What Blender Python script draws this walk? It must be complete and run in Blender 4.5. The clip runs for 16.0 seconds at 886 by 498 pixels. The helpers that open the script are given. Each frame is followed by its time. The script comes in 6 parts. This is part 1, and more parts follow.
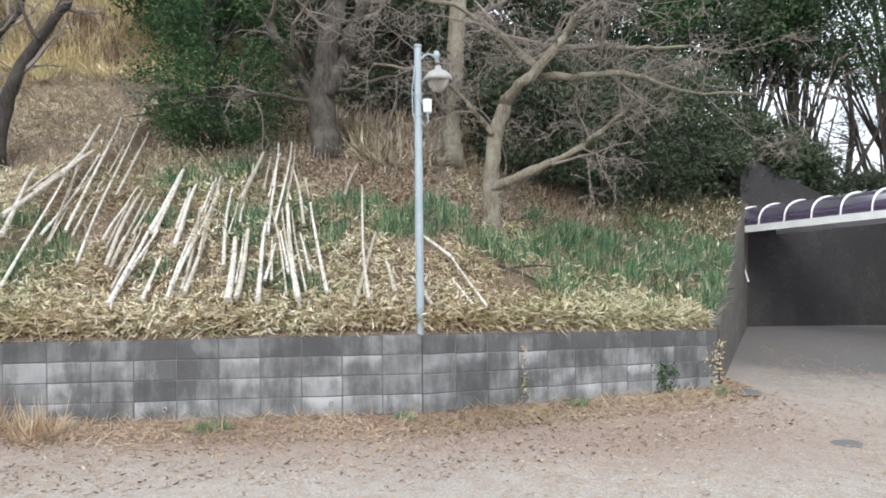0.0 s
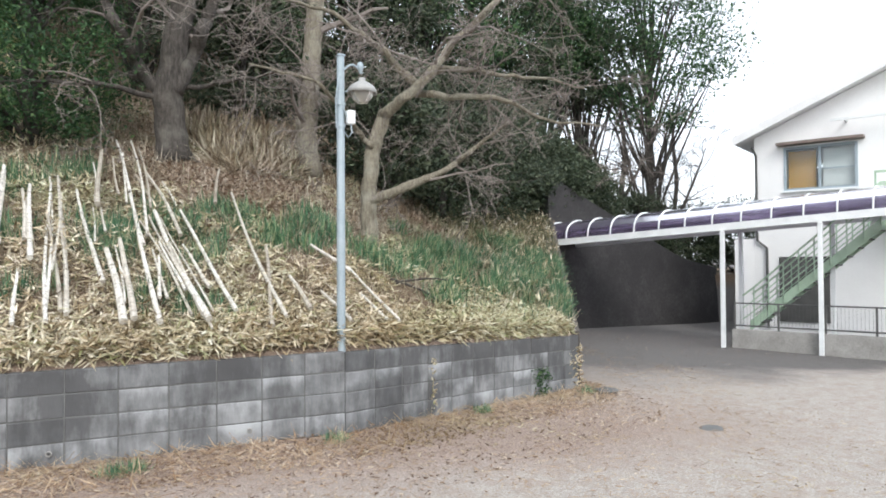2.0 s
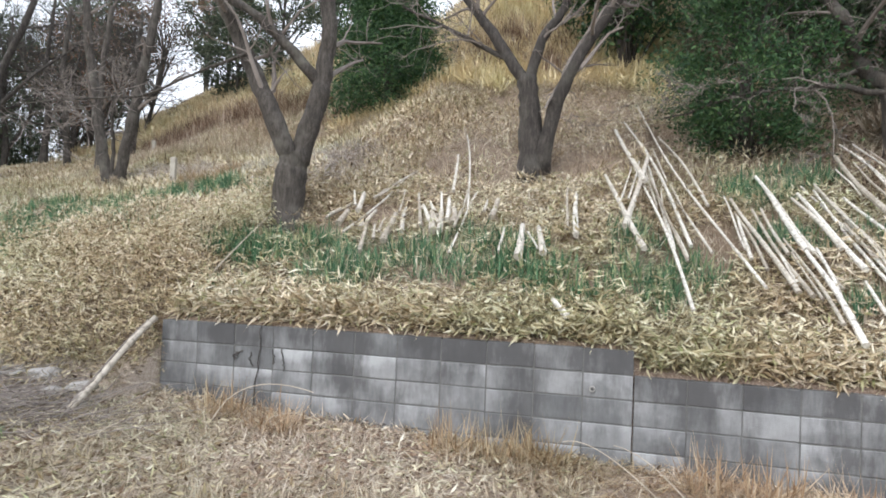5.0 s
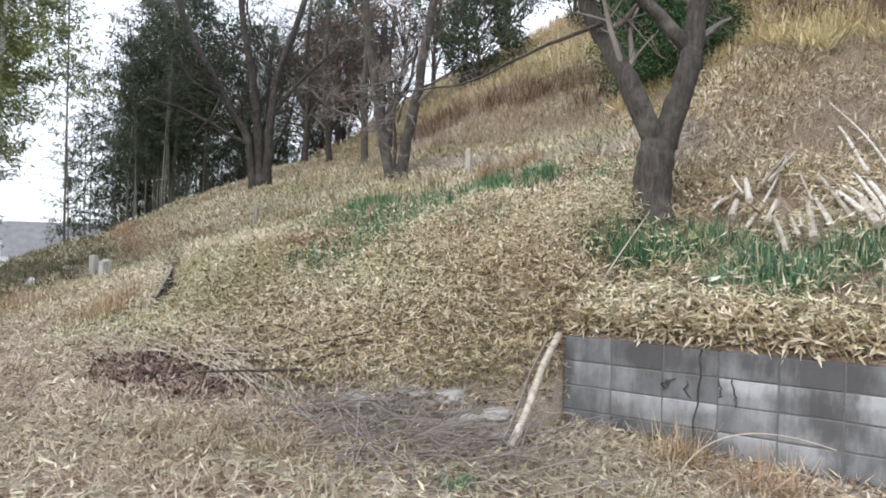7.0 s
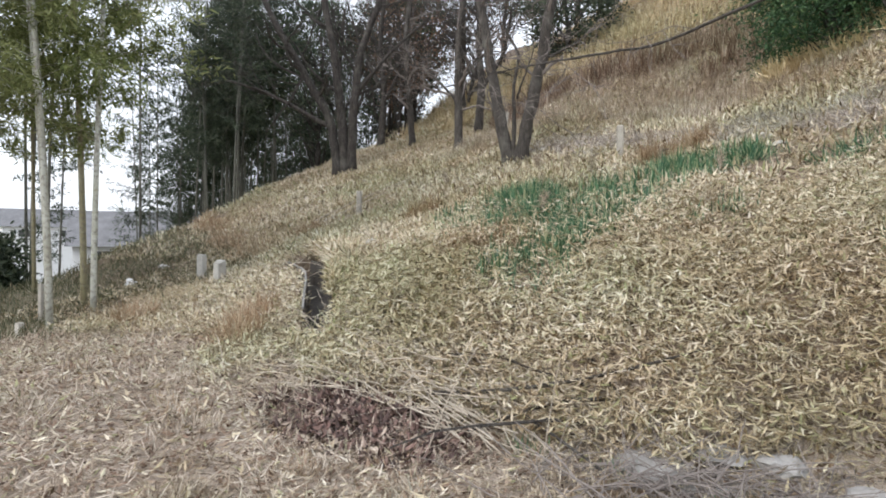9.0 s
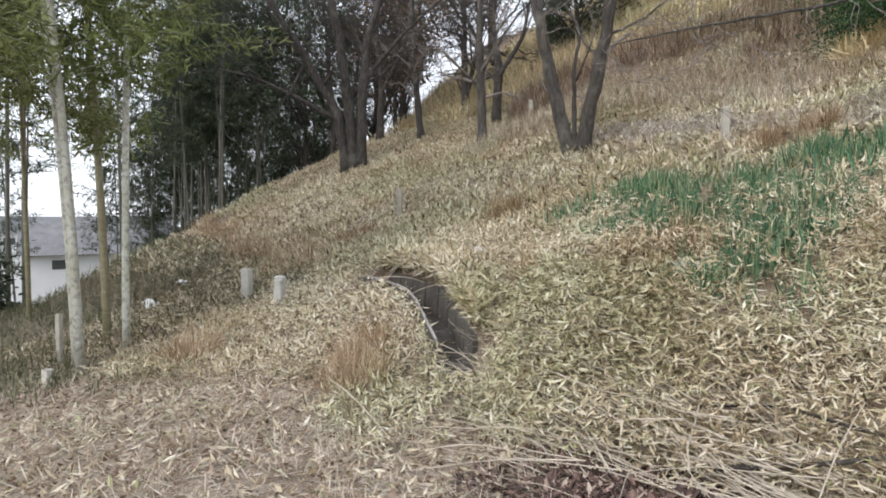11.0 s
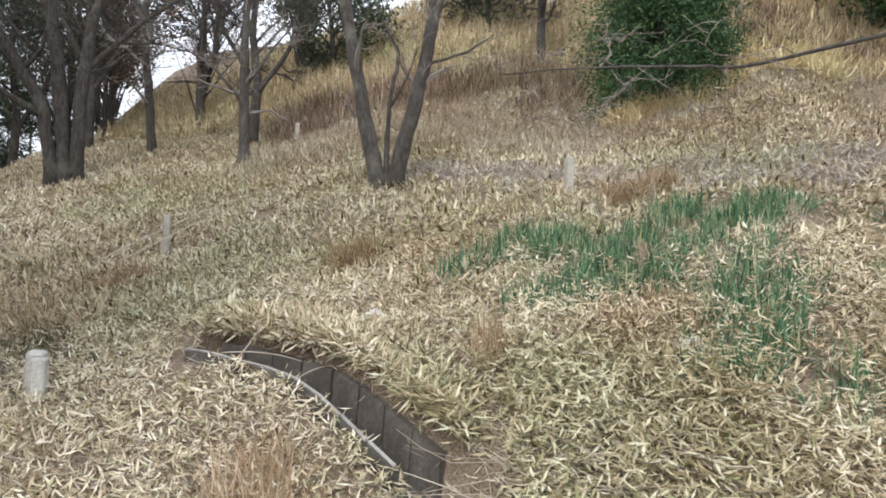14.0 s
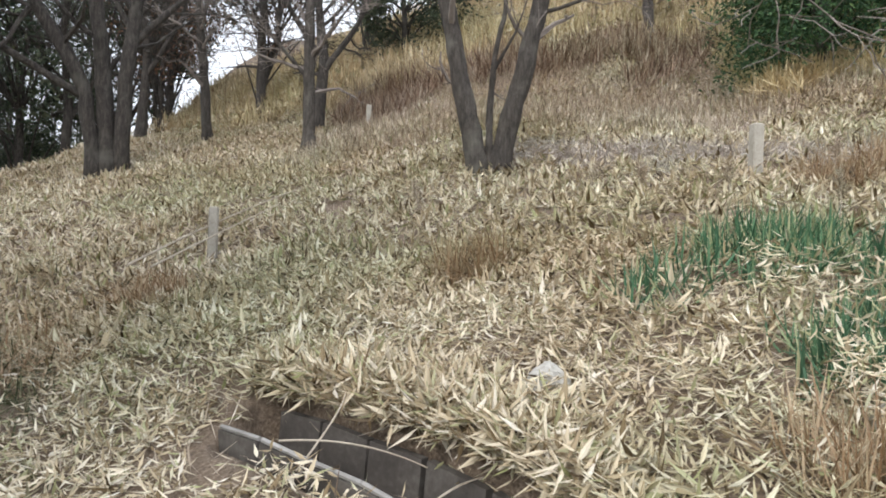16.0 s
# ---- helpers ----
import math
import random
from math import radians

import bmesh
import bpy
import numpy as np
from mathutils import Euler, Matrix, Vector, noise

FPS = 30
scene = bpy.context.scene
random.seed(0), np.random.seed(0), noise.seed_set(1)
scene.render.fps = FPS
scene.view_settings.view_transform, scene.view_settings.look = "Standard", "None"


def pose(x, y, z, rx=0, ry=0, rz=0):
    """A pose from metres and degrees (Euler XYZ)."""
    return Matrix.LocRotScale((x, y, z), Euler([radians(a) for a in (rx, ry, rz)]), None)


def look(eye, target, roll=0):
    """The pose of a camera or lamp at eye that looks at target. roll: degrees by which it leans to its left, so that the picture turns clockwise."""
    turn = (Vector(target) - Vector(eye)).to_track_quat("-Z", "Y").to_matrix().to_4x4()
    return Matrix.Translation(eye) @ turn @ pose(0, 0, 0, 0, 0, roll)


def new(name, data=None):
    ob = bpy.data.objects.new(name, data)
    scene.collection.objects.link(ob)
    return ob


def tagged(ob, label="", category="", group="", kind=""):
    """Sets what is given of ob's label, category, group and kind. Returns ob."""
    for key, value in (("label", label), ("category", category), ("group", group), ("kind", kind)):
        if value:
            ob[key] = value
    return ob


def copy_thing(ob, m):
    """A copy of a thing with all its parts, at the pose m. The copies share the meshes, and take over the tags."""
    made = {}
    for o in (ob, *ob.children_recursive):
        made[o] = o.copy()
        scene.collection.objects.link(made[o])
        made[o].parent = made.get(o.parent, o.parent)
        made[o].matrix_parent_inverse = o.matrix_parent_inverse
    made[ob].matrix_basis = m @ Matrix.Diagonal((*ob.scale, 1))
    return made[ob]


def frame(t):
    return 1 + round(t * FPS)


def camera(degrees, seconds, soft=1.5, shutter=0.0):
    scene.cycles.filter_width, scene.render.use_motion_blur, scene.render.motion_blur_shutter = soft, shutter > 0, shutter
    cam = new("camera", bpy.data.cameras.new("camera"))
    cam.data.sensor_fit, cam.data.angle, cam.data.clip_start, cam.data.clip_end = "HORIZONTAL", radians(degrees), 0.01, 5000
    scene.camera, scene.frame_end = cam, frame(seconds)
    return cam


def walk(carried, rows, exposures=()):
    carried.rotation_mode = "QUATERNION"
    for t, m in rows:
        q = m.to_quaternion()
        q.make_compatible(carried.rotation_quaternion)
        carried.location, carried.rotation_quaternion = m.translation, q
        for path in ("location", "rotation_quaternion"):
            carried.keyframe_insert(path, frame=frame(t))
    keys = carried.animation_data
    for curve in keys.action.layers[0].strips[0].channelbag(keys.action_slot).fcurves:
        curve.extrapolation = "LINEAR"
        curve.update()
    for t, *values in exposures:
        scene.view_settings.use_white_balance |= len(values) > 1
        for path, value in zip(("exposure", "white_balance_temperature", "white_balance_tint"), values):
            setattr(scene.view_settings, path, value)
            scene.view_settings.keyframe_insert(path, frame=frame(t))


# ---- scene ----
cam = camera(67.7, 16.0, soft=1.8)
PATH = [
    (0, (1.913, 0.113, 1.606), (2.054, 2.108, 1.623), -0.5),
    (0.3, (1.703, 0.124, 1.634), (2.162, 2.071, 1.637), 0.0),
    (0.5, (1.576, 0.158, 1.644), (2.26, 2.038, 1.663), -0.1),
    (1, (1.194, 0.255, 1.648), (1.956, 2.104, 1.681), -0.7),
    (1.5, (0.853, 0.405, 1.672), (1.547, 2.28, 1.709), -0.9),
    (2, (0.421, 0.447, 1.686), (1.227, 2.276, 1.722), -0.3),
    (2.5, (0.022, 0.597, 1.667), (0.85, 2.418, 1.692), 1.9),
    (2.8, (-0.295, 0.617, 1.691), (0.327, 2.517, 1.721), 2.0),
    (3, (-0.488, 0.608, 1.709), (-0.149, 2.579, 1.737), 2.0),
    (3.2, (-0.65, 0.598, 1.76), (-0.551, 2.596, 1.781), 1.6),
    (5.3, (-2.887, 1.245, 1.594), (-3.582, 3.119, 1.652), 2.7),
    (5.5, (-3.109, 1.277, 1.627), (-3.89, 3.117, 1.672), 2.8),
    (6, (-3.702, 1.268, 1.657), (-4.649, 3.029, 1.683), 2.4),
    (6.5, (-4.261, 1.324, 1.675), (-5.281, 3.045, 1.691), 2.1),
    (7, (-4.855, 1.321, 1.713), (-5.964, 2.985, 1.704), 1.7),
    (7.5, (-5.389, 1.433, 1.75), (-6.545, 3.065, 1.697), 1.9),
    (8, (-5.95, 1.471, 1.776), (-7.155, 3.065, 1.7), 2.0),
    (8.5, (-6.476, 1.554, 1.803), (-7.646, 3.174, 1.724), 1.4),
    (9, (-7.027, 1.576, 1.856), (-8.228, 3.174, 1.789), 1.0),
    (9.2, (-7.25, 1.567, 1.885), (-8.449, 3.166, 1.813), 1.1),
    (11.3, (-9.579, 1.765, 1.933), (-10.658, 3.448, 1.855), -0.6),
    (11.5, (-9.755, 1.778, 1.939), (-10.837, 3.459, 1.866), -0.6),
    (12, (-10.246, 1.832, 1.992), (-11.315, 3.522, 1.944), 0.3),
    (12.5, (-10.699, 1.861, 2.047), (-11.739, 3.569, 2.025), 0.5),
    (13, (-11.064, 2.092, 2.077), (-11.921, 3.898, 2.039), 2.3),
    (13.5, (-11.373, 2.295, 2.103), (-11.694, 4.269, 2.088), 1.9),
    (14, (-11.591, 2.684, 2.086), (-11.8, 4.673, 2.114), 2.0),
    (14.5, (-11.87, 3.153, 2.055), (-12.057, 5.144, 2.081), 3.0),
    (15, (-12.022, 3.683, 2.06), (-12.263, 5.668, 2.033), 2.2),
    (15.5, (-12.295, 4.224, 2.083), (-12.626, 6.197, 2.081), 1.8),
    (16, (-12.511, 4.745, 2.115), (-12.893, 6.708, 2.137), 2.2),
]
walk(cam, [(t, look(eye, target, roll)) for t, eye, target, roll in PATH], ((0.0, 0.86, 6200, 8), (3.0, 0.82, 6200, 8), (6.0, 0.81, 6150, 10), (9.0, 0.61, 6200, 10), (12.0, 0.60, 6250, 10), (13.5, 0.755, 6250, 10), (16.0, 0.72, 6250, 10)))

# ---- sky and light: bright overcast winter day ----
SUN_EL, SUN_AZ = radians(42), radians(200)
world = bpy.data.worlds.new("overcast_sky")
scene.world = world
world.use_nodes = True
wt = world.node_tree
wt.nodes.clear()
w_out = wt.nodes.new("ShaderNodeOutputWorld")
w_bg = wt.nodes.new("ShaderNodeBackground")
w_sky = wt.nodes.new("ShaderNodeTexSky")
w_sky.sky_type = "NISHITA"
w_sky.sun_disc = False
w_sky.sun_elevation, w_sky.sun_rotation = SUN_EL, SUN_AZ
w_sky.dust_density, w_sky.air_density = 4.0, 1.0
w_mix = wt.nodes.new("ShaderNodeMix")
w_mix.data_type = "RGBA"
w_mix.inputs["Factor"].default_value = 0.72
w_mix.inputs["B"].default_value = (9.6, 9.8, 10.2, 1)
wt.links.new(w_sky.outputs[0], w_mix.inputs["A"])
wt.links.new(w_mix.outputs["Result"], w_bg.inputs[0])
w_bg.inputs[1].default_value = 0.12
wt.links.new(w_bg.outputs[0], w_out.inputs[0])

sun_data = bpy.data.lights.new("sun", "SUN")
sun_data.energy, sun_data.angle, sun_data.color = 1.0, radians(25), (1.0, 0.96, 0.9)
sun = new("sun", sun_data)
sun.matrix_world = look((-6, -14, 18), (-2, 6, 0))


# ---- materials ----
def base_mat(name, rough=0.8, metal=0.0):
    m = bpy.data.materials.new(name)
    m.use_nodes = True
    nt = m.node_tree
    b = nt.nodes["Principled BSDF"]
    b.inputs["Roughness"].default_value = rough
    b.inputs["Metallic"].default_value = metal
    return m, nt, b


def noise_node(nt, scale, detail=5, vec=None, rough=0.6):
    n = nt.nodes.new("ShaderNodeTexNoise")
    n.inputs["Scale"].default_value = scale
    n.inputs["Detail"].default_value = detail
    n.inputs["Roughness"].default_value = rough
    if vec is not None:
        nt.links.new(vec, n.inputs["Vector"])
    return n.outputs["Fac"]


def ramp(nt, fac, stops):
    r = nt.nodes.new("ShaderNodeValToRGB")
    els = r.color_ramp.elements
    while len(els) < len(stops):
        els.new(0.5)
    for e, (p, c) in zip(els, stops):
        e.position, e.color = p, (*c, 1)
    nt.links.new(fac, r.inputs[0])
    return r.outputs[0]


def mix(nt, fac, a, b, mode="MIX"):
    m = nt.nodes.new("ShaderNodeMix")
    m.data_type, m.blend_type = "RGBA", mode
    for sock, v in ((m.inputs["Factor"], fac), (m.inputs["A"], a), (m.inputs["B"], b)):
        if isinstance(v, (int, float)):
            sock.default_value = v
        elif isinstance(v, tuple):
            sock.default_value = (*v, 1)
        else:
            nt.links.new(v, sock)
    return m.outputs["Result"]


def math_node(nt, op, a, b=0.0, clamp=False):
    m = nt.nodes.new("ShaderNodeMath")
    m.operation, m.use_clamp = op, clamp
    for sock, v in ((m.inputs[0], a), (m.inputs[1], b)):
        if isinstance(v, (int, float)):
            sock.default_value = v
        else:
            nt.links.new(v, sock)
    return m.outputs[0]


def bump(nt, bsdf, height, strength=0.3, dist=0.02):
    b = nt.nodes.new("ShaderNodeBump")
    b.inputs["Strength"].default_value = strength
    b.inputs["Distance"].default_value = dist
    nt.links.new(height, b.inputs["Height"])
    nt.links.new(b.outputs[0], bsdf.inputs["Normal"])


def position(nt):
    return nt.nodes.new("ShaderNodeNewGeometry").outputs["Position"]


def obj_random(nt):
    return nt.nodes.new("ShaderNodeObjectInfo").outputs["Random"]


def island_random(nt):
    return nt.nodes.new("ShaderNodeNewGeometry").outputs["Random Per Island"]


def speckle_mat(name, stops, scale, fine, rough=0.85, bump_strength=0.4, bump_dist=0.02, metal=0.0):
    """A surface of mottled colour at two scales with relief."""
    m, nt, b = base_mat(name, rough, metal)
    p = position(nt)
    n1, n2 = noise_node(nt, scale, 4, p), noise_node(nt, fine, 6, p)
    f = math_node(nt, "ADD", math_node(nt, "MULTIPLY", n1, 0.6), math_node(nt, "MULTIPLY", n2, 0.4))
    nt.links.new(ramp(nt, f, stops), b.inputs["Base Color"])
    bump(nt, b, n2, bump_strength, bump_dist)
    return m


def leaf_mat(name, stops, patch=0.5, rough=0.6, patch_tint=(0.5, 0.42, 0.3), trans=0.15):
    """Leaves or blades: colour by blade, tinted in soft patches over the ground."""
    m, nt, b = base_mat(name, rough)
    col = ramp(nt, island_random(nt), stops)
    n = ramp(nt, noise_node(nt, patch, 3, position(nt)), [(0.42, (0, 0, 0)), (0.62, (1, 1, 1))])
    col = mix(nt, math_node(nt, "MULTIPLY", n, 0.55), col, mix(nt, 1.0, col, patch_tint, "MULTIPLY"))
    n2 = ramp(nt, noise_node(nt, patch * 0.6 + 0.06, 4, position(nt)), [(0.46, (0, 0, 0)), (0.6, (1, 1, 1))])
    col = mix(nt, math_node(nt, "MULTIPLY", n2, 0.5), col, mix(nt, 1.0, col, (0.70, 0.80, 0.66), "MULTIPLY"))
    n3 = ramp(nt, noise_node(nt, patch * 2.7, 3, position(nt)), [(0.5, (0, 0, 0)), (0.66, (1, 1, 1))])
    col = mix(nt, math_node(nt, "MULTIPLY", n3, 0.35), col, mix(nt, 1.0, col, (0.62, 0.56, 0.52), "MULTIPLY"))
    nt.links.new(col, b.inputs["Base Color"])
    b.inputs["Specular IOR Level"].default_value = 0.25
    if trans:
        t = nt.nodes.new("ShaderNodeBsdfTranslucent")
        nt.links.new(col, t.inputs[0])
        s = nt.nodes.new("ShaderNodeMixShader")
        s.inputs[0].default_value = trans
        nt.links.new(b.outputs[0], s.inputs[1])
        nt.links.new(t.outputs[0], s.inputs[2])
        nt.links.new(s.outputs[0], nt.nodes["Material Output"].inputs[0])
    return m


M = {}
M["sasa"] = leaf_mat("dwarf_bamboo_leaf", [(0.0, (0.10, 0.072, 0.042)), (0.09, (0.24, 0.18, 0.10)), (0.20, (0.46, 0.38, 0.255)), (0.42, (0.69, 0.60, 0.43)), (0.68, (0.87, 0.81, 0.66)), (0.82, (0.35, 0.37, 0.18)), (0.89, (0.70, 0.62, 0.48)), (1.0, (0.88, 0.84, 0.74))], patch_tint=(0.66, 0.56, 0.45))
M["greygrass"] = leaf_mat("grey_mown_stalk", [(0.0, (0.34, 0.30, 0.27)), (0.5, (0.56, 0.51, 0.46)), (1.0, (0.78, 0.73, 0.67))], patch_tint=(0.8, 0.76, 0.72))
M["drygrass"] = leaf_mat("dry_grass_blade", [(0.0, (0.20, 0.15, 0.115)), (0.35, (0.43, 0.355, 0.275)), (0.7, (0.61, 0.53, 0.43)), (0.92, (0.74, 0.67, 0.58)), (1.0, (0.30, 0.31, 0.18))], patch_tint=(0.66, 0.56, 0.47))
M["goldgrass"] = leaf_mat("golden_tall_grass", [(0.0, (0.36, 0.27, 0.16)), (0.35, (0.66, 0.55, 0.35)), (0.75, (0.86, 0.76, 0.53)), (0.9, (0.52, 0.42, 0.29)), (1.0, (0.42, 0.40, 0.22))], patch=0.45, patch_tint=(0.66, 0.56, 0.46))
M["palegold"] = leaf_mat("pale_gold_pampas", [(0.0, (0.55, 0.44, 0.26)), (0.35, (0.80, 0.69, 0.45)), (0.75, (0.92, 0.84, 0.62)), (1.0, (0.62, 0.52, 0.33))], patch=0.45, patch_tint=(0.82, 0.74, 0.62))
M["redgrass"] = leaf_mat("rusty_dry_grass", [(0.0, (0.26, 0.16, 0.09)), (0.5, (0.48, 0.35, 0.23)), (1.0, (0.64, 0.53, 0.39))])
M["greengrass"] = leaf_mat("narcissus_leaf", [(0.0, (0.06, 0.125, 0.075)), (0.45, (0.105, 0.215, 0.125)), (0.72, (0.18, 0.30, 0.175)), (0.88, (0.36, 0.40, 0.23)), (1.0, (0.66, 0.60, 0.40))], patch_tint=(0.8, 0.9, 0.8))
# olive grass with shade mixed into its blade colours
M["shadegrass"] = leaf_mat("shade_toned_olive_grass", [(0.0, (0.06, 0.07, 0.035)), (0.5, (0.14, 0.145, 0.08)), (0.8, (0.24, 0.22, 0.14)), (1.0, (0.40, 0.36, 0.26))])
M["litter"] = leaf_mat("fallen_leaf", [(0.0, (0.11, 0.07, 0.05)), (0.35, (0.25, 0.17, 0.12)), (0.7, (0.42, 0.32, 0.24)), (1.0, (0.64, 0.56, 0.46))])
M["plumleaf"] = leaf_mat("dark_red_leaf", [(0.0, (0.06, 0.042, 0.038)), (0.5, (0.135, 0.088, 0.075)), (0.75, (0.24, 0.15, 0.125)), (1.0, (0.52, 0.43, 0.35))])
M["evergreen"] = leaf_mat("evergreen_leaf", [(0.0, (0.02, 0.05, 0.025)), (0.5, (0.05, 0.105, 0.045)), (0.85, (0.085, 0.16, 0.06)), (1.0, (0.15, 0.22, 0.09))], patch=0.8, rough=0.5, patch_tint=(0.7, 0.75, 0.7))
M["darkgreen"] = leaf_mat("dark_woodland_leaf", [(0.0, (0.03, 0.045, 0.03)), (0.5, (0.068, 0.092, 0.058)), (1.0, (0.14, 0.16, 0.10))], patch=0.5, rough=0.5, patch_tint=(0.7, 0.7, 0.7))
M["bamboogreen"] = leaf_mat("bamboo_leaf", [(0.0, (0.11, 0.125, 0.045)), (0.5, (0.20, 0.225, 0.085)), (1.0, (0.34, 0.36, 0.16))], patch=0.7, rough=0.5, patch_tint=(0.7, 0.75, 0.6), trans=0.3)
M["brownleaf"] = leaf_mat("withered_oak_leaf", [(0.0, (0.09, 0.05, 0.035)), (0.6, (0.22, 0.12, 0.08)), (1.0, (0.36, 0.23, 0.15))])


def bark_mat(name, stops, lichen):
    """Bark furrowed along the trunk, with pale lichen patches."""
    m, nt, b = base_mat(name, 0.92)
    p = position(nt)
    mp = nt.nodes.new("ShaderNodeMapping")
    mp.inputs["Scale"].default_value = (1, 1, 0.22)
    nt.links.new(p, mp.inputs["Vector"])
    furrow, grain, patch = noise_node(nt, 26, 6, mp.outputs[0], 0.7), noise_node(nt, 70, 5, p, 0.7), noise_node(nt, 2.6, 5, p)
    f = math_node(nt, "ADD", math_node(nt, "MULTIPLY", furrow, 0.7), math_node(nt, "MULTIPLY", grain, 0.3))
    col = ramp(nt, f, stops)
    col = mix(nt, ramp(nt, patch, [(0.52, (0, 0, 0)), (0.7, (0.55, 0.55, 0.55))]), col, lichen)
    nt.links.new(col, b.inputs["Base Color"])
    bump(nt, b, f, 1.0, 0.05)
    return m


M["bark"] = bark_mat("furrowed_grey_brown_bark", [(0.34, (0.022, 0.019, 0.017)), (0.5, (0.068, 0.059, 0.051)), (0.68, (0.145, 0.128, 0.112))], (0.21, 0.20, 0.17))
M["darkbark"] = bark_mat("furrowed_dark_bark", [(0.34, (0.016, 0.014, 0.012)), (0.5, (0.05, 0.043, 0.038)), (0.68, (0.12, 0.105, 0.09))], (0.13, 0.125, 0.105))
M["palebark"] = bark_mat("pale_grey_green_bark", [(0.34, (0.11, 0.095, 0.07)), (0.5, (0.23, 0.205, 0.155)), (0.68, (0.36, 0.33, 0.265))], (0.40, 0.40, 0.33))
M["twig"] = speckle_mat("grey_twig_bark", [(0.3, (0.12, 0.10, 0.088)), (0.7, (0.29, 0.255, 0.23))], 3, 30, 0.85, 0.2, 0.005)
M["deadtwig"] = speckle_mat("dead_twig", [(0.3, (0.30, 0.25, 0.19)), (0.7, (0.58, 0.52, 0.43))], 6, 40, 0.85, 0.2, 0.005)


def cane_mat(name, stops):
    """Weathered bamboo pole: one tone a pole, streaked along its length, with dark spots."""
    m, nt, b = base_mat(name, 0.55)
    p = position(nt)
    n1, n2 = noise_node(nt, 3, 4, p), noise_node(nt, 22, 5, p)
    f = math_node(nt, "ADD", math_node(nt, "MULTIPLY", obj_random(nt), 0.45), math_node(nt, "MULTIPLY", n1, 0.55))
    col = ramp(nt, f, stops)
    col = mix(nt, ramp(nt, n2, [(0.47, (0, 0, 0)), (0.68, (0.8, 0.8, 0.8))]), col, (0.15, 0.125, 0.10))
    nt.links.new(col, b.inputs["Base Color"])
    bump(nt, b, n2, 0.2, 0.005)
    return m


M["cane"] = cane_mat("weathered_bamboo_pole", [(0.2, (0.22, 0.185, 0.145)), (0.42, (0.42, 0.38, 0.315)), (0.72, (0.66, 0.635, 0.58))])
M["culm"] = cane_mat("living_bamboo_culm", [(0.2, (0.20, 0.17, 0.085)), (0.42, (0.30, 0.28, 0.17)), (0.6, (0.40, 0.40, 0.30)), (0.78, (0.60, 0.61, 0.55))])
M["culmpale"] = cane_mat("whitish_bamboo_culm", [(0.2, (0.34, 0.33, 0.26)), (0.5, (0.52, 0.53, 0.47)), (0.8, (0.68, 0.70, 0.66))])
# bamboo culm with the grove's shade put into its colour
M["culmdark"] = speckle_mat("shade_darkened_bamboo_culm", [(0.3, (0.05, 0.05, 0.04)), (0.7, (0.17, 0.165, 0.13))], 2, 12, 0.6, 0.1, 0.005)


def block_mat(name="old_concrete_block", stain_hi=0.8, stain_at=0.445, bloom=0.72):
    """Old concrete block: tone by block, pale lime bloom below its upper edge, rain streaks and black mould."""
    m, nt, b = base_mat(name, 0.9)
    p = position(nt)
    own = nt.nodes.new("ShaderNodeTexCoord").outputs["Object"]
    xyz = nt.nodes.new("ShaderNodeSeparateXYZ")
    nt.links.new(own, xyz.inputs[0])
    mp = nt.nodes.new("ShaderNodeMapping")
    mp.inputs["Scale"].default_value = (1, 1, 0.22)
    nt.links.new(p, mp.inputs["Vector"])
    streak, cloud = noise_node(nt, 5, 6, mp.outputs[0], 0.7), noise_node(nt, 3.2, 5, p)
    stain, grain = noise_node(nt, 1.5, 5, p), noise_node(nt, 90, 5, p)
    f = math_node(nt, "ADD", math_node(nt, "MULTIPLY", obj_random(nt), 0.20), math_node(nt, "ADD", math_node(nt, "MULTIPLY", streak, 0.42), math_node(nt, "MULTIPLY", cloud, 0.38)))
    col = ramp(nt, f, [(0.30, (0.085, 0.088, 0.094)), (0.44, (0.15, 0.154, 0.158)), (0.56, (0.255, 0.26, 0.265)), (0.72, (0.38, 0.387, 0.392))])
    # bloom: a ragged pale band in the upper half of some blocks
    band = math_node(nt, "ADD", math_node(nt, "MULTIPLY", xyz.outputs[2], 4.0), math_node(nt, "ADD", math_node(nt, "MULTIPLY", cloud, 1.3), math_node(nt, "MULTIPLY", streak, 0.5)))
    picked = nt.nodes.new("ShaderNodeMath")
    picked.operation = "FRACT"
    nt.links.new(math_node(nt, "MULTIPLY", obj_random(nt), 7.31), picked.inputs[0])
    some = ramp(nt, picked.outputs[0], [(0.5, (0, 0, 0)), (0.95, (bloom, bloom, bloom))])
    col = mix(nt, math_node(nt, "MULTIPLY", ramp(nt, math_node(nt, "MULTIPLY", band, 0.6), [(0.48, (0, 0, 0)), (0.74, (1, 1, 1))]), some), col, (0.50, 0.515, 0.53))
    blot = noise_node(nt, 4.5, 6, mp.outputs[0], 0.7)
    mould = math_node(nt, "ADD", math_node(nt, "MULTIPLY", stain, 0.55), math_node(nt, "MULTIPLY", blot, 0.45))
    col = mix(nt, ramp(nt, mould, [(stain_at, (0, 0, 0)), (stain_at + 0.14, (stain_hi, stain_hi, stain_hi))]), col, (0.055, 0.054, 0.056))
    col = mix(nt, math_node(nt, "MULTIPLY", grain, 0.25), col, (0.08, 0.08, 0.078))
    nt.links.new(col, b.inputs["Base Color"])
    bump(nt, b, grain, 0.5, 0.01)
    return m


